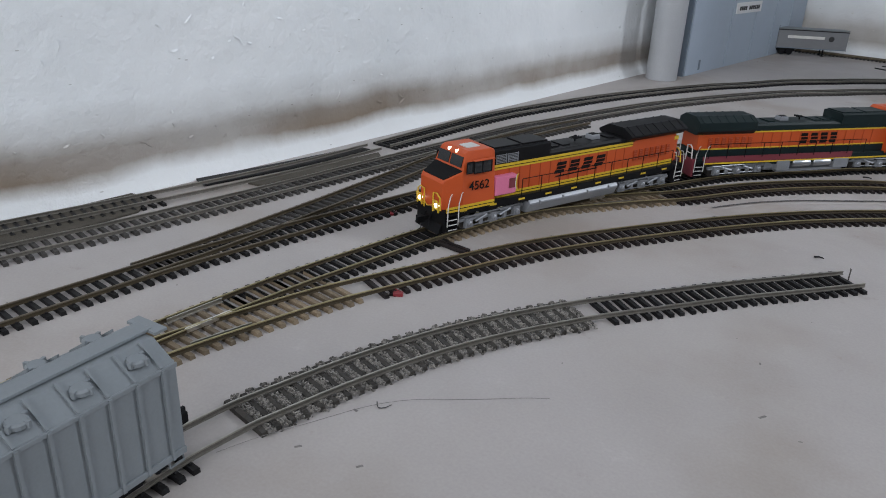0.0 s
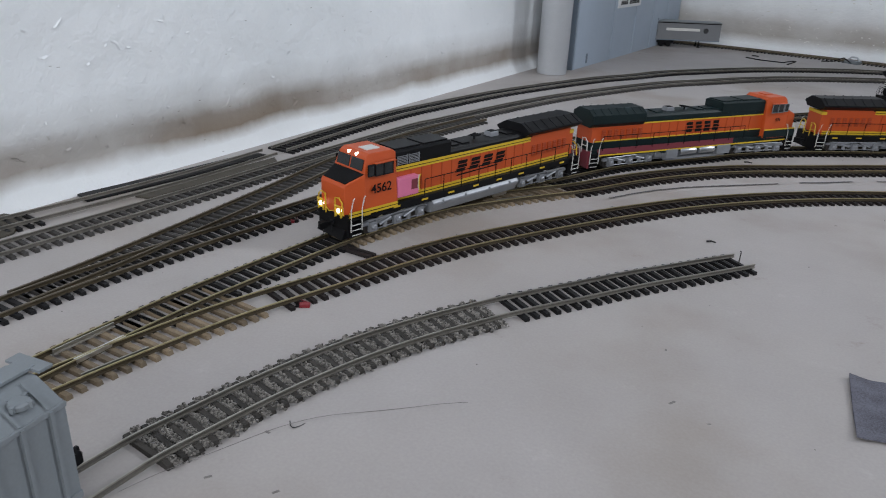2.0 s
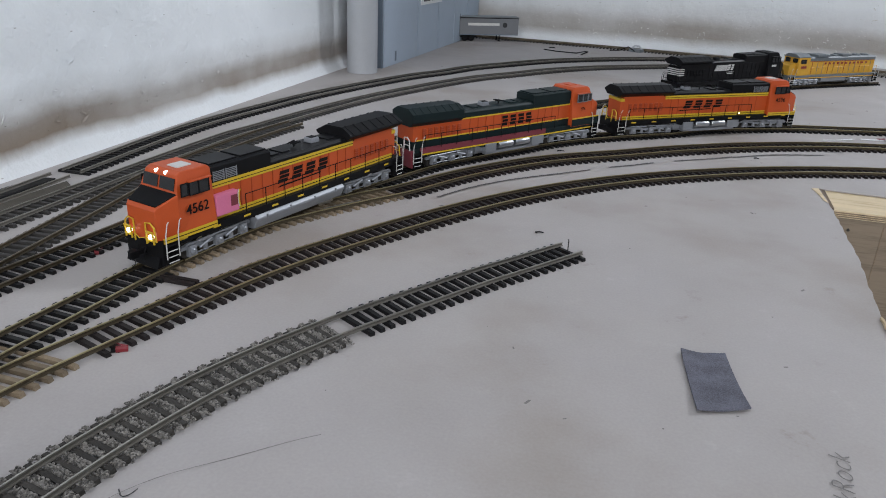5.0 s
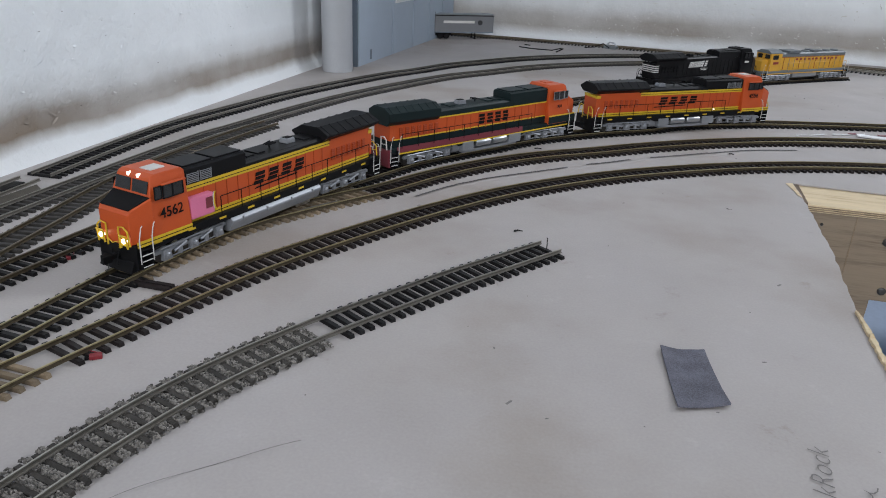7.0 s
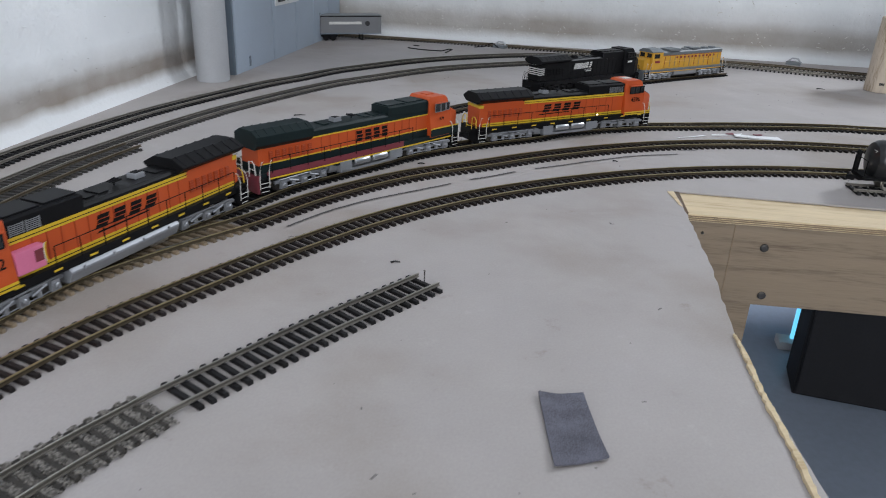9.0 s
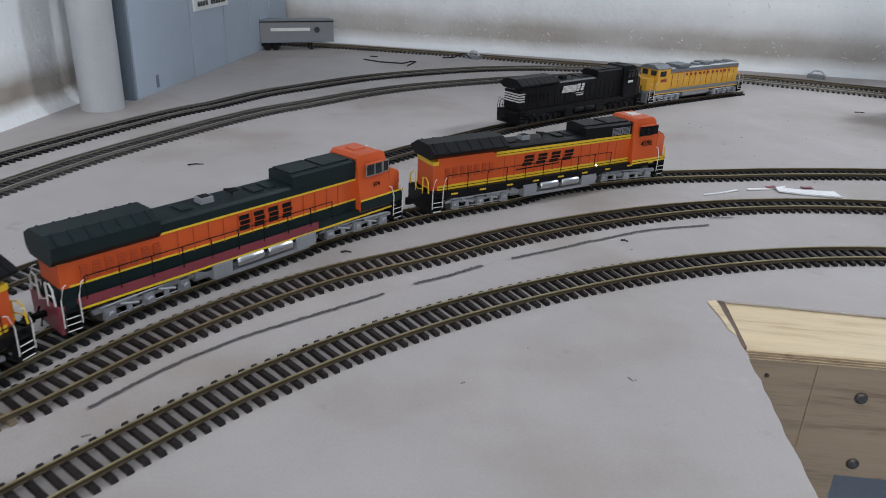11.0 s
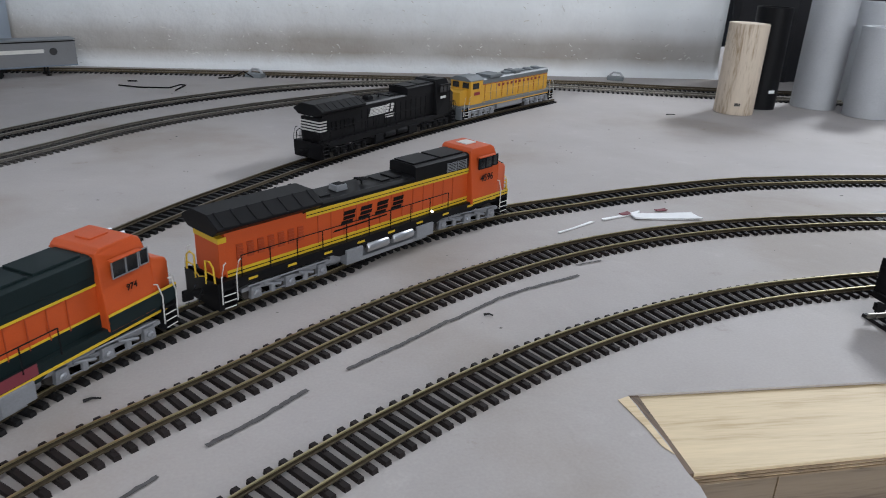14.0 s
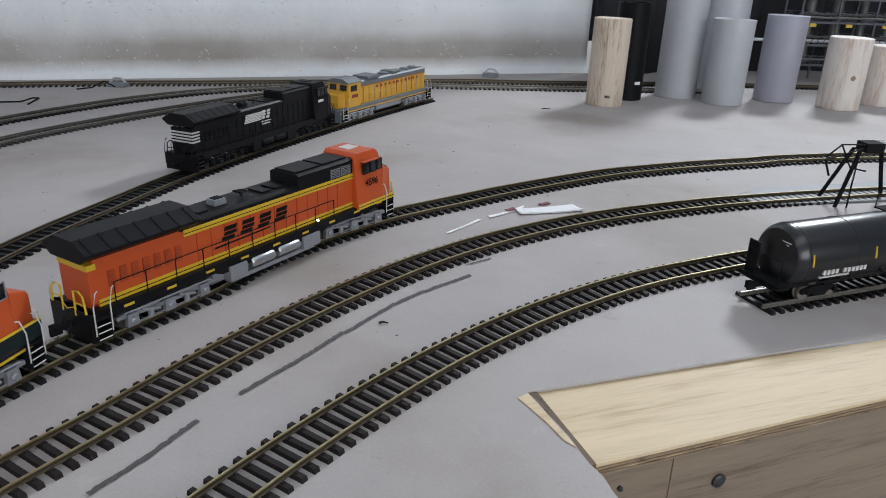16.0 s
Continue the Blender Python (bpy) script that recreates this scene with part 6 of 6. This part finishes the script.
def refinery_rack():
    """An open grey pipe rack with upright vessels, cross pipes and lattice beams."""
    r = tagged(empty("pipe_rack", Matrix.Translation((1.235, 1.10, 0)) @ Matrix.Rotation(-0.45, 4, "Z")), "grey pipe rack kit with silver vessels and lattice beams", "model structure")
    fr, silver = mat("rack_dark_grey", (0.07, 0.075, 0.085), 0.5, 0.3, vary=0.2, bump=0.05), M["tube_silver"]
    dim = mat("vessel_dark_grey", (0.10, 0.10, 0.095), 0.45, 0.4, vary=0.15, bump=0.05)
    xs = [-0.12 + 0.062 * i for i in range(6)]
    for y in (-0.03, 0.03):
        for x in xs:
            bm = bmesh.new()
            box(bm, (x, y, 0.15), (0.0030, 0.0030, 0.30))
            part("column", bm, fr, r)
    for z in (0.03, 0.062, 0.098, 0.135):
        for y in (-0.03, 0.03):
            bm = bmesh.new()
            box(bm, (0.035, y, z), (0.32, 0.0028, 0.0034))
            part("beam", bm, fr, r)
            bm = bmesh.new()
            for i in range(15):
                x = -0.12 + i * 0.0207
                rod(bm, [(x, y, z), (x + 0.0103, y, z + 0.014)], 0.0008, 5)
                rod(bm, [(x + 0.0103, y, z + 0.014), (x + 0.0207, y, z)], 0.0008, 5)
            rod(bm, [(-0.12, y, z + 0.0145), (0.19, y, z + 0.0145)], 0.0009, 5)
            part("lattice", bm, fr, r)
    for i, z in enumerate((0.040, 0.068, 0.073, 0.106, 0.110)):
        bm = bmesh.new()
        y = -0.036 + 0.014 * (i % 3)
        rod(bm, [(-0.30 if i == 1 else -0.12, y, z), (0.20, y, z)], 0.0026 if i == 1 else 0.0018, 10)
        part("pipe", bm, silver if i == 1 else dim, r, "silver pipe" if i == 1 else "")
    for i, (x, h, rad) in enumerate(((-0.09, 0.30, 0.008), (-0.045, 0.26, 0.010), (0.0, 0.32, 0.007), (0.055, 0.30, 0.011), (0.11, 0.27, 0.009))):
        bm = bmesh.new()
        lathe(bm, [(rad, 0.03), (rad, h), (rad * 0.6, h + 0.006), (rad * 0.2, h + 0.008)], 20, (x, 0.004, 0))
        part("vessel", bm, silver if i == 3 else dim, r, smooth=True)
        bm = bmesh.new()
        for z in (0.066, 0.102, 0.138, 0.19):
            lathe(bm, [(rad + 0.004, z), (rad + 0.004, z + 0.0012)], 18, (x, 0.004, 0))
            lathe(bm, [(rad + 0.0046, z + 0.009), (rad + 0.0046, z + 0.0098)], 18, (x, 0.004, 0))
        part("walkway_ring", bm, fr, r)
    for x in (-0.10, -0.04, 0.02, 0.08):
        bm = bmesh.new()
        box(bm, (x, -0.034, 0.094), (0.010, 0.003, 0.005))
        part("valve", bm, P["yellow"], r, "small yellow valve")


refinery_rack()


def loading_gantry():
    """A black loading arm frame of splayed legs with walkway rails and a bright pipe."""
    g = tagged(empty("loading_gantry", Matrix.Translation((0.6025, 0.6372, 0)) @ Matrix.Rotation(-0.35, 4, "Z")), "black splayed loading gantry with rails and a bright pipe", "model structure")
    k = M["black_matte"]
    for sx, sy in ((-1, -1), (1, -1), (-1, 1), (1, 1)):
        bm = bmesh.new()
        prism(bm, [(-0.0012, -0.0012), (0.0012, -0.0012), (0.0012, 0.0012), (-0.0012, 0.0012)], 0, 0.046, "xy")
        for v in bm.verts:
            f = v.co.z / 0.046
            v.co.x += sx * (0.022 - 0.017 * f) + (0.012 if sx > 0 else -0.002)
            v.co.y += sy * (0.012 - 0.008 * f)
        part("leg", bm, k, g)
    bm = bmesh.new()
    box(bm, (0.004, 0, 0.0475), (0.016, 0.014, 0.008))
    part("head", bm, k, g, bevel=0.0006)
    bm = bmesh.new()
    rod(bm, [(0.008, 0, 0.048), (0.11, -0.002, 0.047)], 0.0026, 12)
    rod(bm, [(0.008, 0.007, 0.050), (0.11, 0.005, 0.049)], 0.0016, 10)
    part("pipe", bm, M["bright"], g, "bright metal pipe", smooth=True)
    bm = bmesh.new()
    rod(bm, [(-0.004, -0.004, 0.0500), (-0.030, -0.012, 0.0520), (-0.044, -0.018, 0.0450)], 0.0007, 5)
    rod(bm, [(-0.004, -0.004, 0.0470), (-0.030, -0.012, 0.0430), (-0.044, -0.018, 0.0420)], 0.0007, 5)
    rod(bm, [(-0.044, -0.018, 0.0450), (-0.047, -0.020, 0.0420), (-0.044, -0.024, 0.0300)], 0.0009, 5)
    rod(bm, [(-0.030, -0.012, 0.0520), (-0.026, -0.022, 0.0360), (-0.012, -0.022, 0.0330)], 0.0007, 5)
    rod(bm, [(-0.015, -0.014, 0.0), (-0.015, -0.014, 0.044)], 0.0007, 5)
    part("loading_arm", bm, k, g)
    bm = bmesh.new()
    for z in (0.018, 0.027):
        rod(bm, [(0.02, -0.012, z), (0.11, -0.016, z - 0.002)], 0.0005, 5)
    for i in range(5):
        x = 0.025 + i * 0.02
        rod(bm, [(x, -0.0125, 0.010), (x, -0.0125, 0.027)], 0.0005, 5)
    for i in range(9):
        x = 0.018 + i * 0.0026
        rod(bm, [(x, -0.010, 0.043 - i * 0.0042), (x, -0.004, 0.043 - i * 0.0042)], 0.0005, 5)
    part("railing", bm, k, g)


loading_gantry()
# flat grey turnout base beyond the joint of the middle track
plank("turnout_plate", [(0.5074, 0.6849), (0.5542, 0.6916), (0.8283, 0.6347), (0.7778, 0.5874), (0.5258, 0.6555)], 0.0003, 0.0020, M["car_grey"], "flat dusty grey turnout base plate beside the rails", "turnout base")


# ---- clutter on the tabletop ----
def sheet(name, corners, z, thick, material, label, cat, curl=0.0):
    """A thin sheet with slightly curled corners."""
    bm = bmesh.new()
    n = 8
    a, b, c, d = [Vector((*p, 0)) for p in corners]
    grid = []
    for i in range(n + 1):
        row = []
        for j in range(n + 1):
            u, v = i / n, j / n
            p = (a * (1 - u) + b * u) * (1 - v) + (d * (1 - u) + c * u) * v
            p.z = z + curl * ((2 * u - 1) ** 2 * (2 * v - 1) ** 2) + curl * 0.3 * (noise.noise(Vector((u * 3, v * 3, z * 1000))) + 0.5)
            row.append(bm.verts.new(p))
        grid.append(row)
    for i in range(n):
        for j in range(n):
            bm.faces.new((grid[i][j], grid[i + 1][j], grid[i + 1][j + 1], grid[i][j + 1]))
    ext = bmesh.ops.extrude_face_region(bm, geom=bm.faces[:])
    bmesh.ops.translate(bm, verts=[g for g in ext["geom"] if isinstance(g, bmesh.types.BMVert)], vec=(0, 0, thick))
    return tagged(part(name, bm, material), label, cat)


sheet("sandpaper_piece", [(0.0391, 0.1793), (0.0605, 0.1795), (0.0637, 0.1325), (0.0399, 0.1259)], 0.0004, 0.0008, M["sandpaper"], "worn dark grey piece of sandpaper lying flat", "sandpaper", 0.0012)
sheet("white_card", [(0.3237, 0.7226), (0.3722, 0.7150), (0.3735, 0.7011), (0.3222, 0.7121)], 0.0004, 0.0012, M["white_card"], "small white card strip beside the track", "card", 0.0006)
sheet("card_scrap", [(0.2962, 0.7168), (0.3350, 0.7281), (0.3329, 0.7241), (0.2974, 0.7142)], 0.0003, 0.0008, M["white_card"], "narrow white card scrap beside the sleepers", "card scrap", 0.0005)
sheet("card_scrap", [(0.2516, 0.6980), (0.2863, 0.7143), (0.2886, 0.7127), (0.2527, 0.6967)], 0.0003, 0.0006, M["white_card"], "thin pale paper sliver beside the sleepers", "card scrap", 0.0004)
sheet("red_scrap", [(0.3149, 0.7240), (0.3238, 0.7269), (0.3252, 0.7214), (0.3162, 0.7199)], 0.0013, 0.0005, P["maroon"], "dark red plastic scrap on a white card", "plastic scrap", 0.0003)
sheet("red_scrap", [(0.3486, 0.7290), (0.3588, 0.7300), (0.3590, 0.7260), (0.3499, 0.7250)], 0.0005, 0.0005, P["maroon"], "dark red plastic scrap beside the sleepers", "plastic scrap", 0.0003)


def stroke(name, pts, width, material, label, cat, z=0.0006, jitter=0.0002, seed=1):
    """A pen or pencil line drawn on the table."""
    path = smooth_path(pts, 0.002)
    rnd = random.Random(seed)
    bm = bmesh.new()
    prev = None
    for i, p in enumerate(path):
        d = (path[min(i + 1, len(path) - 1)] - path[max(i - 1, 0)]).normalized()
        s = Vector((-d.y, d.x, 0)) * (width / 2 * (0.85 + 0.3 * rnd.random()))
        o = Vector((rnd.gauss(0, jitter), rnd.gauss(0, jitter), z))
        cur = (bm.verts.new(p + s + o), bm.verts.new(p - s + o))
        if prev:
            bm.faces.new((prev[0], prev[1], cur[1], cur[0]))
        prev = cur
    return tagged(part(name, bm, material), label, cat)


stroke("marker_line", [(0.0763, 0.5537), (0.1094, 0.5723), (0.1362, 0.5889), (0.1399, 0.5898), (0.1818, 0.6126), (0.2326, 0.6279)], 0.0025, M["marker"], "dark grey marker line drawn on the tabletop", "marker line", seed=1)
stroke("marker_line", [(0.0138, 0.5115), (0.0322, 0.5230), (0.0565, 0.5411)], 0.0025, M["marker"], "short dark grey marker line on the tabletop", "marker line", seed=2)
stroke("marker_line", [(-0.0028, 0.4977), (-0.0544, 0.4574), (-0.0725, 0.4427), (-0.0992, 0.4145), (-0.1224, 0.3805)], 0.0022, M["marker"], "long dark grey marker line on the tabletop", "marker line", seed=3)
stroke("marker_line", [(0.2377, 0.6430), (0.2575, 0.6462)], 0.0013, M["marker"], "tiny dark marker line on the tabletop", "marker line", seed=4)
bm = bmesh.new()
rod(bm, [(p.x, p.y, 0.0008 + 0.0006 * math.sin(i * 0.3)) for i, p in enumerate(smooth_path([(-0.2006, -0.0346), (-0.1901, -0.0108), (-0.1776, 0.0157), (-0.1623, 0.0348), (-0.1439, 0.0511), (-0.1280, 0.0629), (-0.1125, 0.0730)], 0.003))], 0.00013, 4)
tagged(part("loose_hair", bm, M["pencil"]), "long thin dark thread lying on the tabletop", "thread")
bm = bmesh.new()
rod(bm, [(p.x, p.y, 0.0005) for p in smooth_path([(-0.1722, 0.0278), (-0.1692, 0.0247), (-0.1669, 0.0264), (-0.1659, 0.0295)], 0.001)], 0.00025, 4)
tagged(part("loose_hair", bm, M["ink"]), "short curled dark thread beside the ballast", "thread")


def writing(body, x, y, turn, size):
    cu = bpy.data.curves.new("handwriting", "FONT")
    cu.body, cu.size, cu.extrude, cu.shear = body, size, 0.00005, 0.25
    cu.offset = -0.00030
    cu.materials.append(M["pencil"])
    ob = new("handwriting", cu)
    ob.matrix_basis = Matrix.Translation((x, y, 0.0006)) @ Matrix.Rotation(turn, 4, "Z")
    return tagged(ob, "pencilled handwriting on the tabletop", "handwriting")


writing("kRock", 0.0908, 0.0779, radians(78), 0.0125)
stroke("pencil_scribble", [(0.1024, 0.0793), (0.1050, 0.0832), (0.1026, 0.0864), (0.1061, 0.0843), (0.1084, 0.0882)], 0.0006, M["pencil"], "unreadable pencil scribble on the tabletop", "handwriting", seed=7)


def spur_end():
    """The bent wire that props the lifted rail at the end of the siding."""
    bm = bmesh.new()
    rod(bm, [(-0.0193, 0.2964, 0.0), (-0.0193, 0.2966, 0.0086), (-0.0198, 0.2959, 0.0089)], 0.0004, 6)
    tagged(part("wire_prop", bm, P["wheel"]), "thin bent wire standing at the siding end", "wire")


spur_end()

# ballast glued on the siding
def ballast():
    rnd = random.Random(11)
    verts, faces = [], []
    s0, s1 = PA.near(-0.2077, -0.0123), s_j - 0.002
    shape = [(-1, -1, 0), (1, -1, 0), (1, 1, 0), (-1, 1, 0), (-0.6, -0.5, 1), (0.6, -0.6, 0.9), (0.5, 0.6, 1.1), (-0.5, 0.5, 0.8)]
    sides = [(4, 5, 6, 7), (0, 1, 5, 4), (1, 2, 6, 5), (2, 3, 7, 6), (3, 0, 4, 7)]
    for _ in range(14000):
        s = s0 + (s1 - s0) * rnd.random()
        k = ((s - s0) / PITCH) % 1
        off = rnd.gauss(0, 0.0052) if rnd.random() < 0.62 else rnd.choice((-1, 1)) * rnd.uniform(0.0105, 0.0160)
        if abs(off) > 0.0162 or abs(abs(off) - GAUGE / 2) < 0.0013:
            continue
        on_tie = abs(k - 0.5) < 0.24
        if not on_tie and abs(off) > 0.011 and rnd.random() < 0.8:
            continue
        if not on_tie and rnd.random() < 0.35:
            continue
        p, w = PA.at(s), PA.way(s)
        n = Vector((-w.y, w.x, 0))
        c = p + n * off
        z = (TIE_TOP - 0.0002 if on_tie else 0.0) + 0.0006 * rnd.random() * (0 if on_tie else 1)
        r, a = rnd.uniform(0.00028, 0.00068), rnd.random() * 6.28
        base = len(verts)
        for x, y, h in shape:
            x, y = x * r * rnd.uniform(0.7, 1.2), y * r * rnd.uniform(0.7, 1.2)
            verts.append((c.x + x * math.cos(a) - y * math.sin(a), c.y + x * math.sin(a) + y * math.cos(a), z + h * r * 1.3))
        faces += [tuple(base + i for i in f) for f in sides]
    me = bpy.data.meshes.new("ballast")
    me.from_pydata(verts, [], faces)
    me.materials.append(M["stone"])
    tagged(new("ballast", me), "grey glued ballast stones on the siding sleepers", "ballast", kind="stuff")


ballast()


def red_clip(x, y, turn, size, label):
    c = tagged(empty("wire_connector", Matrix.Translation((x, y, 0)) @ Matrix.Rotation(turn, 4, "Z") @ Matrix.Scale(size, 4)), label, "connector")
    bm = bmesh.new()
    box(bm, (0, 0, 0.0018), (0.0090, 0.0048, 0.0036))
    part("housing", bm, P["red"], c, bevel=0.0006)
    bm = bmesh.new()
    box(bm, (-0.0055, 0.0004, 0.0010), (0.0050, 0.0040, 0.0020))
    part("clip", bm, M["black_matte"], c, bevel=0.0004)
    bm = bmesh.new()
    rod(bm, [(0.003, 0.002, 0.003), (-0.004, 0.006, 0.0036), (-0.013, 0.0075, 0.0018)], 0.0006, 6)
    part("wire", bm, P["red"], c, "short red wire")


red_clip(-0.2247, 0.1142, 0.5, 0.62, "small dark red plastic rail connector beside the turnout")
red_clip(-0.3037, 0.2137, -0.9, 0.50, "small dull red wire connector between two tracks")


def sliver(x, y, turn, length, label):
    """A thin dark clipping of sleeper plastic, a little bent."""
    bm = bmesh.new()
    rod(bm, [(-length / 2, 0, 0.0008), (0, 0.0006, 0.0011), (length / 2, 0, 0.0007)], 0.0007, 6, 0.0004)
    ob = part("plastic_clipping", bm, M["tie_black"])
    ob.matrix_basis = Matrix.Translation((x, y, 0)) @ Matrix.Rotation(turn, 4, "Z")
    tagged(ob, label, "plastic clipping", "clippings on the tabletop")


sliver(-0.1800, 0.7310, 0.3, 0.013, "thin dark plastic clipping on the open tabletop")
sliver(-0.0312, 0.5547, 0.1, 0.007, "short dark plastic clipping beside the curved track")
sliver(0.1595, 0.5902, -0.4, 0.005, "tiny dark plastic clipping beside the marker line")
sliver(-0.0394, 0.3252, 0.2, 0.006, "short grey plastic clipping near the siding end")
sliver(0.5799, 1.0580, -0.2, 0.012, "dark plastic clipping in front of the tubes")


def loose_sleeper(x, y, turn, n=1):
    bm = bmesh.new()
    for k in range(n):
        box(bm, (0, k * 0.004, 0.001), (0.026, 0.0028, 0.0020))
    ob = part("loose_sleeper", bm, M["tie_tan"] if n == 1 else M["tie_brown"], bevel=0.0002)
    ob.matrix_basis = Matrix.Translation((x, y, 0.0001)) @ Matrix.Rotation(turn, 4, "Z")
    return tagged(ob, "loose brown plastic sleeper strip beside the turnout", "sleeper")


loose_sleeper(-0.2385, 0.1879, -0.12, 2)
loose_sleeper(-0.3424, 0.4510, 0.1, 1)


def wire_loop(pts, label):
    bm = bmesh.new()
    rod(bm, pts, 0.0010, 6)
    tagged(part("wire_scrap", bm, M["black_matte"]), label, "wire")


wire_loop([(-0.0866, 1.3213, 0.001), (-0.0595, 1.3032, 0.001), (-0.0231, 1.2963, 0.001), (-0.0090, 1.2952, 0.005), (-0.0026, 1.2852, 0.006), (-0.0153, 1.2757, 0.001)], "dark wire scrap with a bent loop near the wall")
wire_loop([(0.0408, 1.3692, 0.001), (0.0593, 1.3581, 0.004), (0.0747, 1.3557, 0.012), (0.0876, 1.3525, 0.004)], "short twisted dark wire near the wall")
wire_loop([(-0.0776, 1.3480, 0.002), (-0.0658, 1.3462, 0.002)], "tiny dark wire end near the wall")


def switch_machine(x, y, turn):
    c = tagged(empty("switch_motor", Matrix.Translation((x, y, 0)) @ Matrix.Rotation(turn, 4, "Z")), "small grey switch motor beside the far track", "switch motor")
    bm = bmesh.new()
    box(bm, (0, 0, 0.003), (0.026, 0.014, 0.006))
    part("base", bm, M["car_grey"], c, bevel=0.001)
    bm = bmesh.new()
    rod(bm, [(-0.010, 0, 0.006), (-0.004, 0, 0.012), (0.006, 0, 0.012), (0.012, 0, 0.006)], 0.0016, 6)
    part("coil", bm, M["tube_silver"], c)


switch_machine(0.0922, 1.3799, -0.6)
switch_machine(0.6479, 1.3182, -0.6)


# torn cork roadbed and bare turnout plates along the wall
plank("cork_roadbed", [(-0.5316, -0.3233), (-0.4756, 0.1255), (-0.4600, 0.1278), (-0.4400, 0.1064), (-0.4460, 0.0228), (-0.4837, -0.3244)], 0.0002, 0.0019, M["cork"], "torn brown cork roadbed along the wall", "cork roadbed")
plank("bare_turnout_plate", [(-0.4666, 0.1770), (-0.4470, 0.2560), (-0.4312, 0.3327), (-0.4170, 0.3330), (-0.4310, 0.2480), (-0.4499, 0.1711)], 0.0002, 0.0021, M["tie_black"], "black bare turnout base plate along the wall", "turnout base")
plank("bare_turnout_plate", [(-0.4300, 0.1960), (-0.4185, 0.2600), (-0.4056, 0.3301), (-0.3945, 0.3200), (-0.4040, 0.2600), (-0.4177, 0.1981)], 0.0002, 0.0021, M["cork"], "olive brown bare turnout plate along the wall", "turnout base")


def specks():
    """Grit, clippings and chips scattered over the table."""
    rnd = random.Random(5)
    verts, faces = [], []
    for i in range(420):
        x, y = rnd.uniform(-0.46, 0.9), rnd.uniform(-0.05, 1.5)
        if y < 0.50 and x > 0.13:
            continue
        r = rnd.choice((0.0002, 0.0003, 0.0003, 0.0004, 0.0006))
        l, a = r * rnd.uniform(1, 3.4), rnd.random() * 6.28
        base = len(verts)
        for u, v, h in ((-1, -1, 0), (1, -1, 0), (1, 1, 0), (-1, 1, 0), (0.1, 0.2, 1)):
            px, py = u * l, v * r
            verts.append((x + px * math.cos(a) - py * math.sin(a), y + px * math.sin(a) + py * math.cos(a), 0.00005 + h * r * 0.9))
        faces += [tuple(base + q for q in f) for f in ((0, 1, 4), (1, 2, 4), (2, 3, 4), (3, 0, 4), (3, 2, 1, 0))]
    me = bpy.data.meshes.new("grit")
    me.from_pydata(verts, [], faces)
    me.materials.append(M["pencil"])
    tagged(new("grit", me), "dark grit and clippings scattered on the tabletop", "grit", kind="stuff")


specks()


# ---- peeling flakes on the plaster ----
def flakes(name, a, b, count, zlo, zhi, seed, label, skin, off=0.0006):
    """Small curled chips of paint that stand off the wall."""
    rnd = random.Random(seed)
    ux, uy = b[0] - a[0], b[1] - a[1]
    length = math.hypot(ux, uy)
    ux, uy = ux / length, uy / length
    nx, ny = uy, -ux
    verts, faces = [], []
    for _ in range(count):
        s = rnd.uniform(0.02, length - 0.02)
        z = zlo + (zhi - zlo) * rnd.random() ** 2.0
        w = rnd.uniform(0.0004, 0.0009)
        n = rnd.randint(2, 3) if rnd.random() < 0.75 else rnd.randint(4, 7)
        down = rnd.random() < 0.65
        ang = rnd.choice((-0.75, -0.75, 0.6, 0.0)) + rnd.gauss(0, 0.35)
        step = rnd.uniform(0.0006, 0.0016)
        lift = rnd.uniform(0.0004, 0.0013)
        base = len(verts)
        for i in range(n + 1):
            f = 1 - abs(2 * i / n - 1)
            top_o, low_o = (0.0, lift * (0.3 + 0.7 * f)) if down else (lift * (0.3 + 0.7 * f), 0.0)
            for q, o in ((-0.5, low_o), (0.5, top_o)):
                d = o + off
                verts.append((a[0] + ux * s + nx * d, a[1] + uy * s + ny * d, max(0.004, z + q * w * 2)))
            s += step * math.cos(ang)
            z += step * math.sin(ang)
            ang += rnd.gauss(0, 0.22)
        for i in range(n):
            k = base + 2 * i
            faces.append((k, k + 2, k + 3, k + 1))
    me = bpy.data.meshes.new(name)
    me.from_pydata(verts, [], faces)
    me.materials.append(M[skin])
    tagged(new(name, me), label, "paint flakes", kind="stuff")


flakes("paint_flakes", (-0.5600, -0.5000), (-0.3773, 0.9900), 560, 0.014, 0.26, 21, "curled white paint flakes peeling off the wall", "wall")
flakes("paint_flakes", (-0.2949, 1.5300), (0.8277, 1.3214), 380, 0.010, 0.13, 22, "curled pale paint flakes peeling off the back wall", "flake")
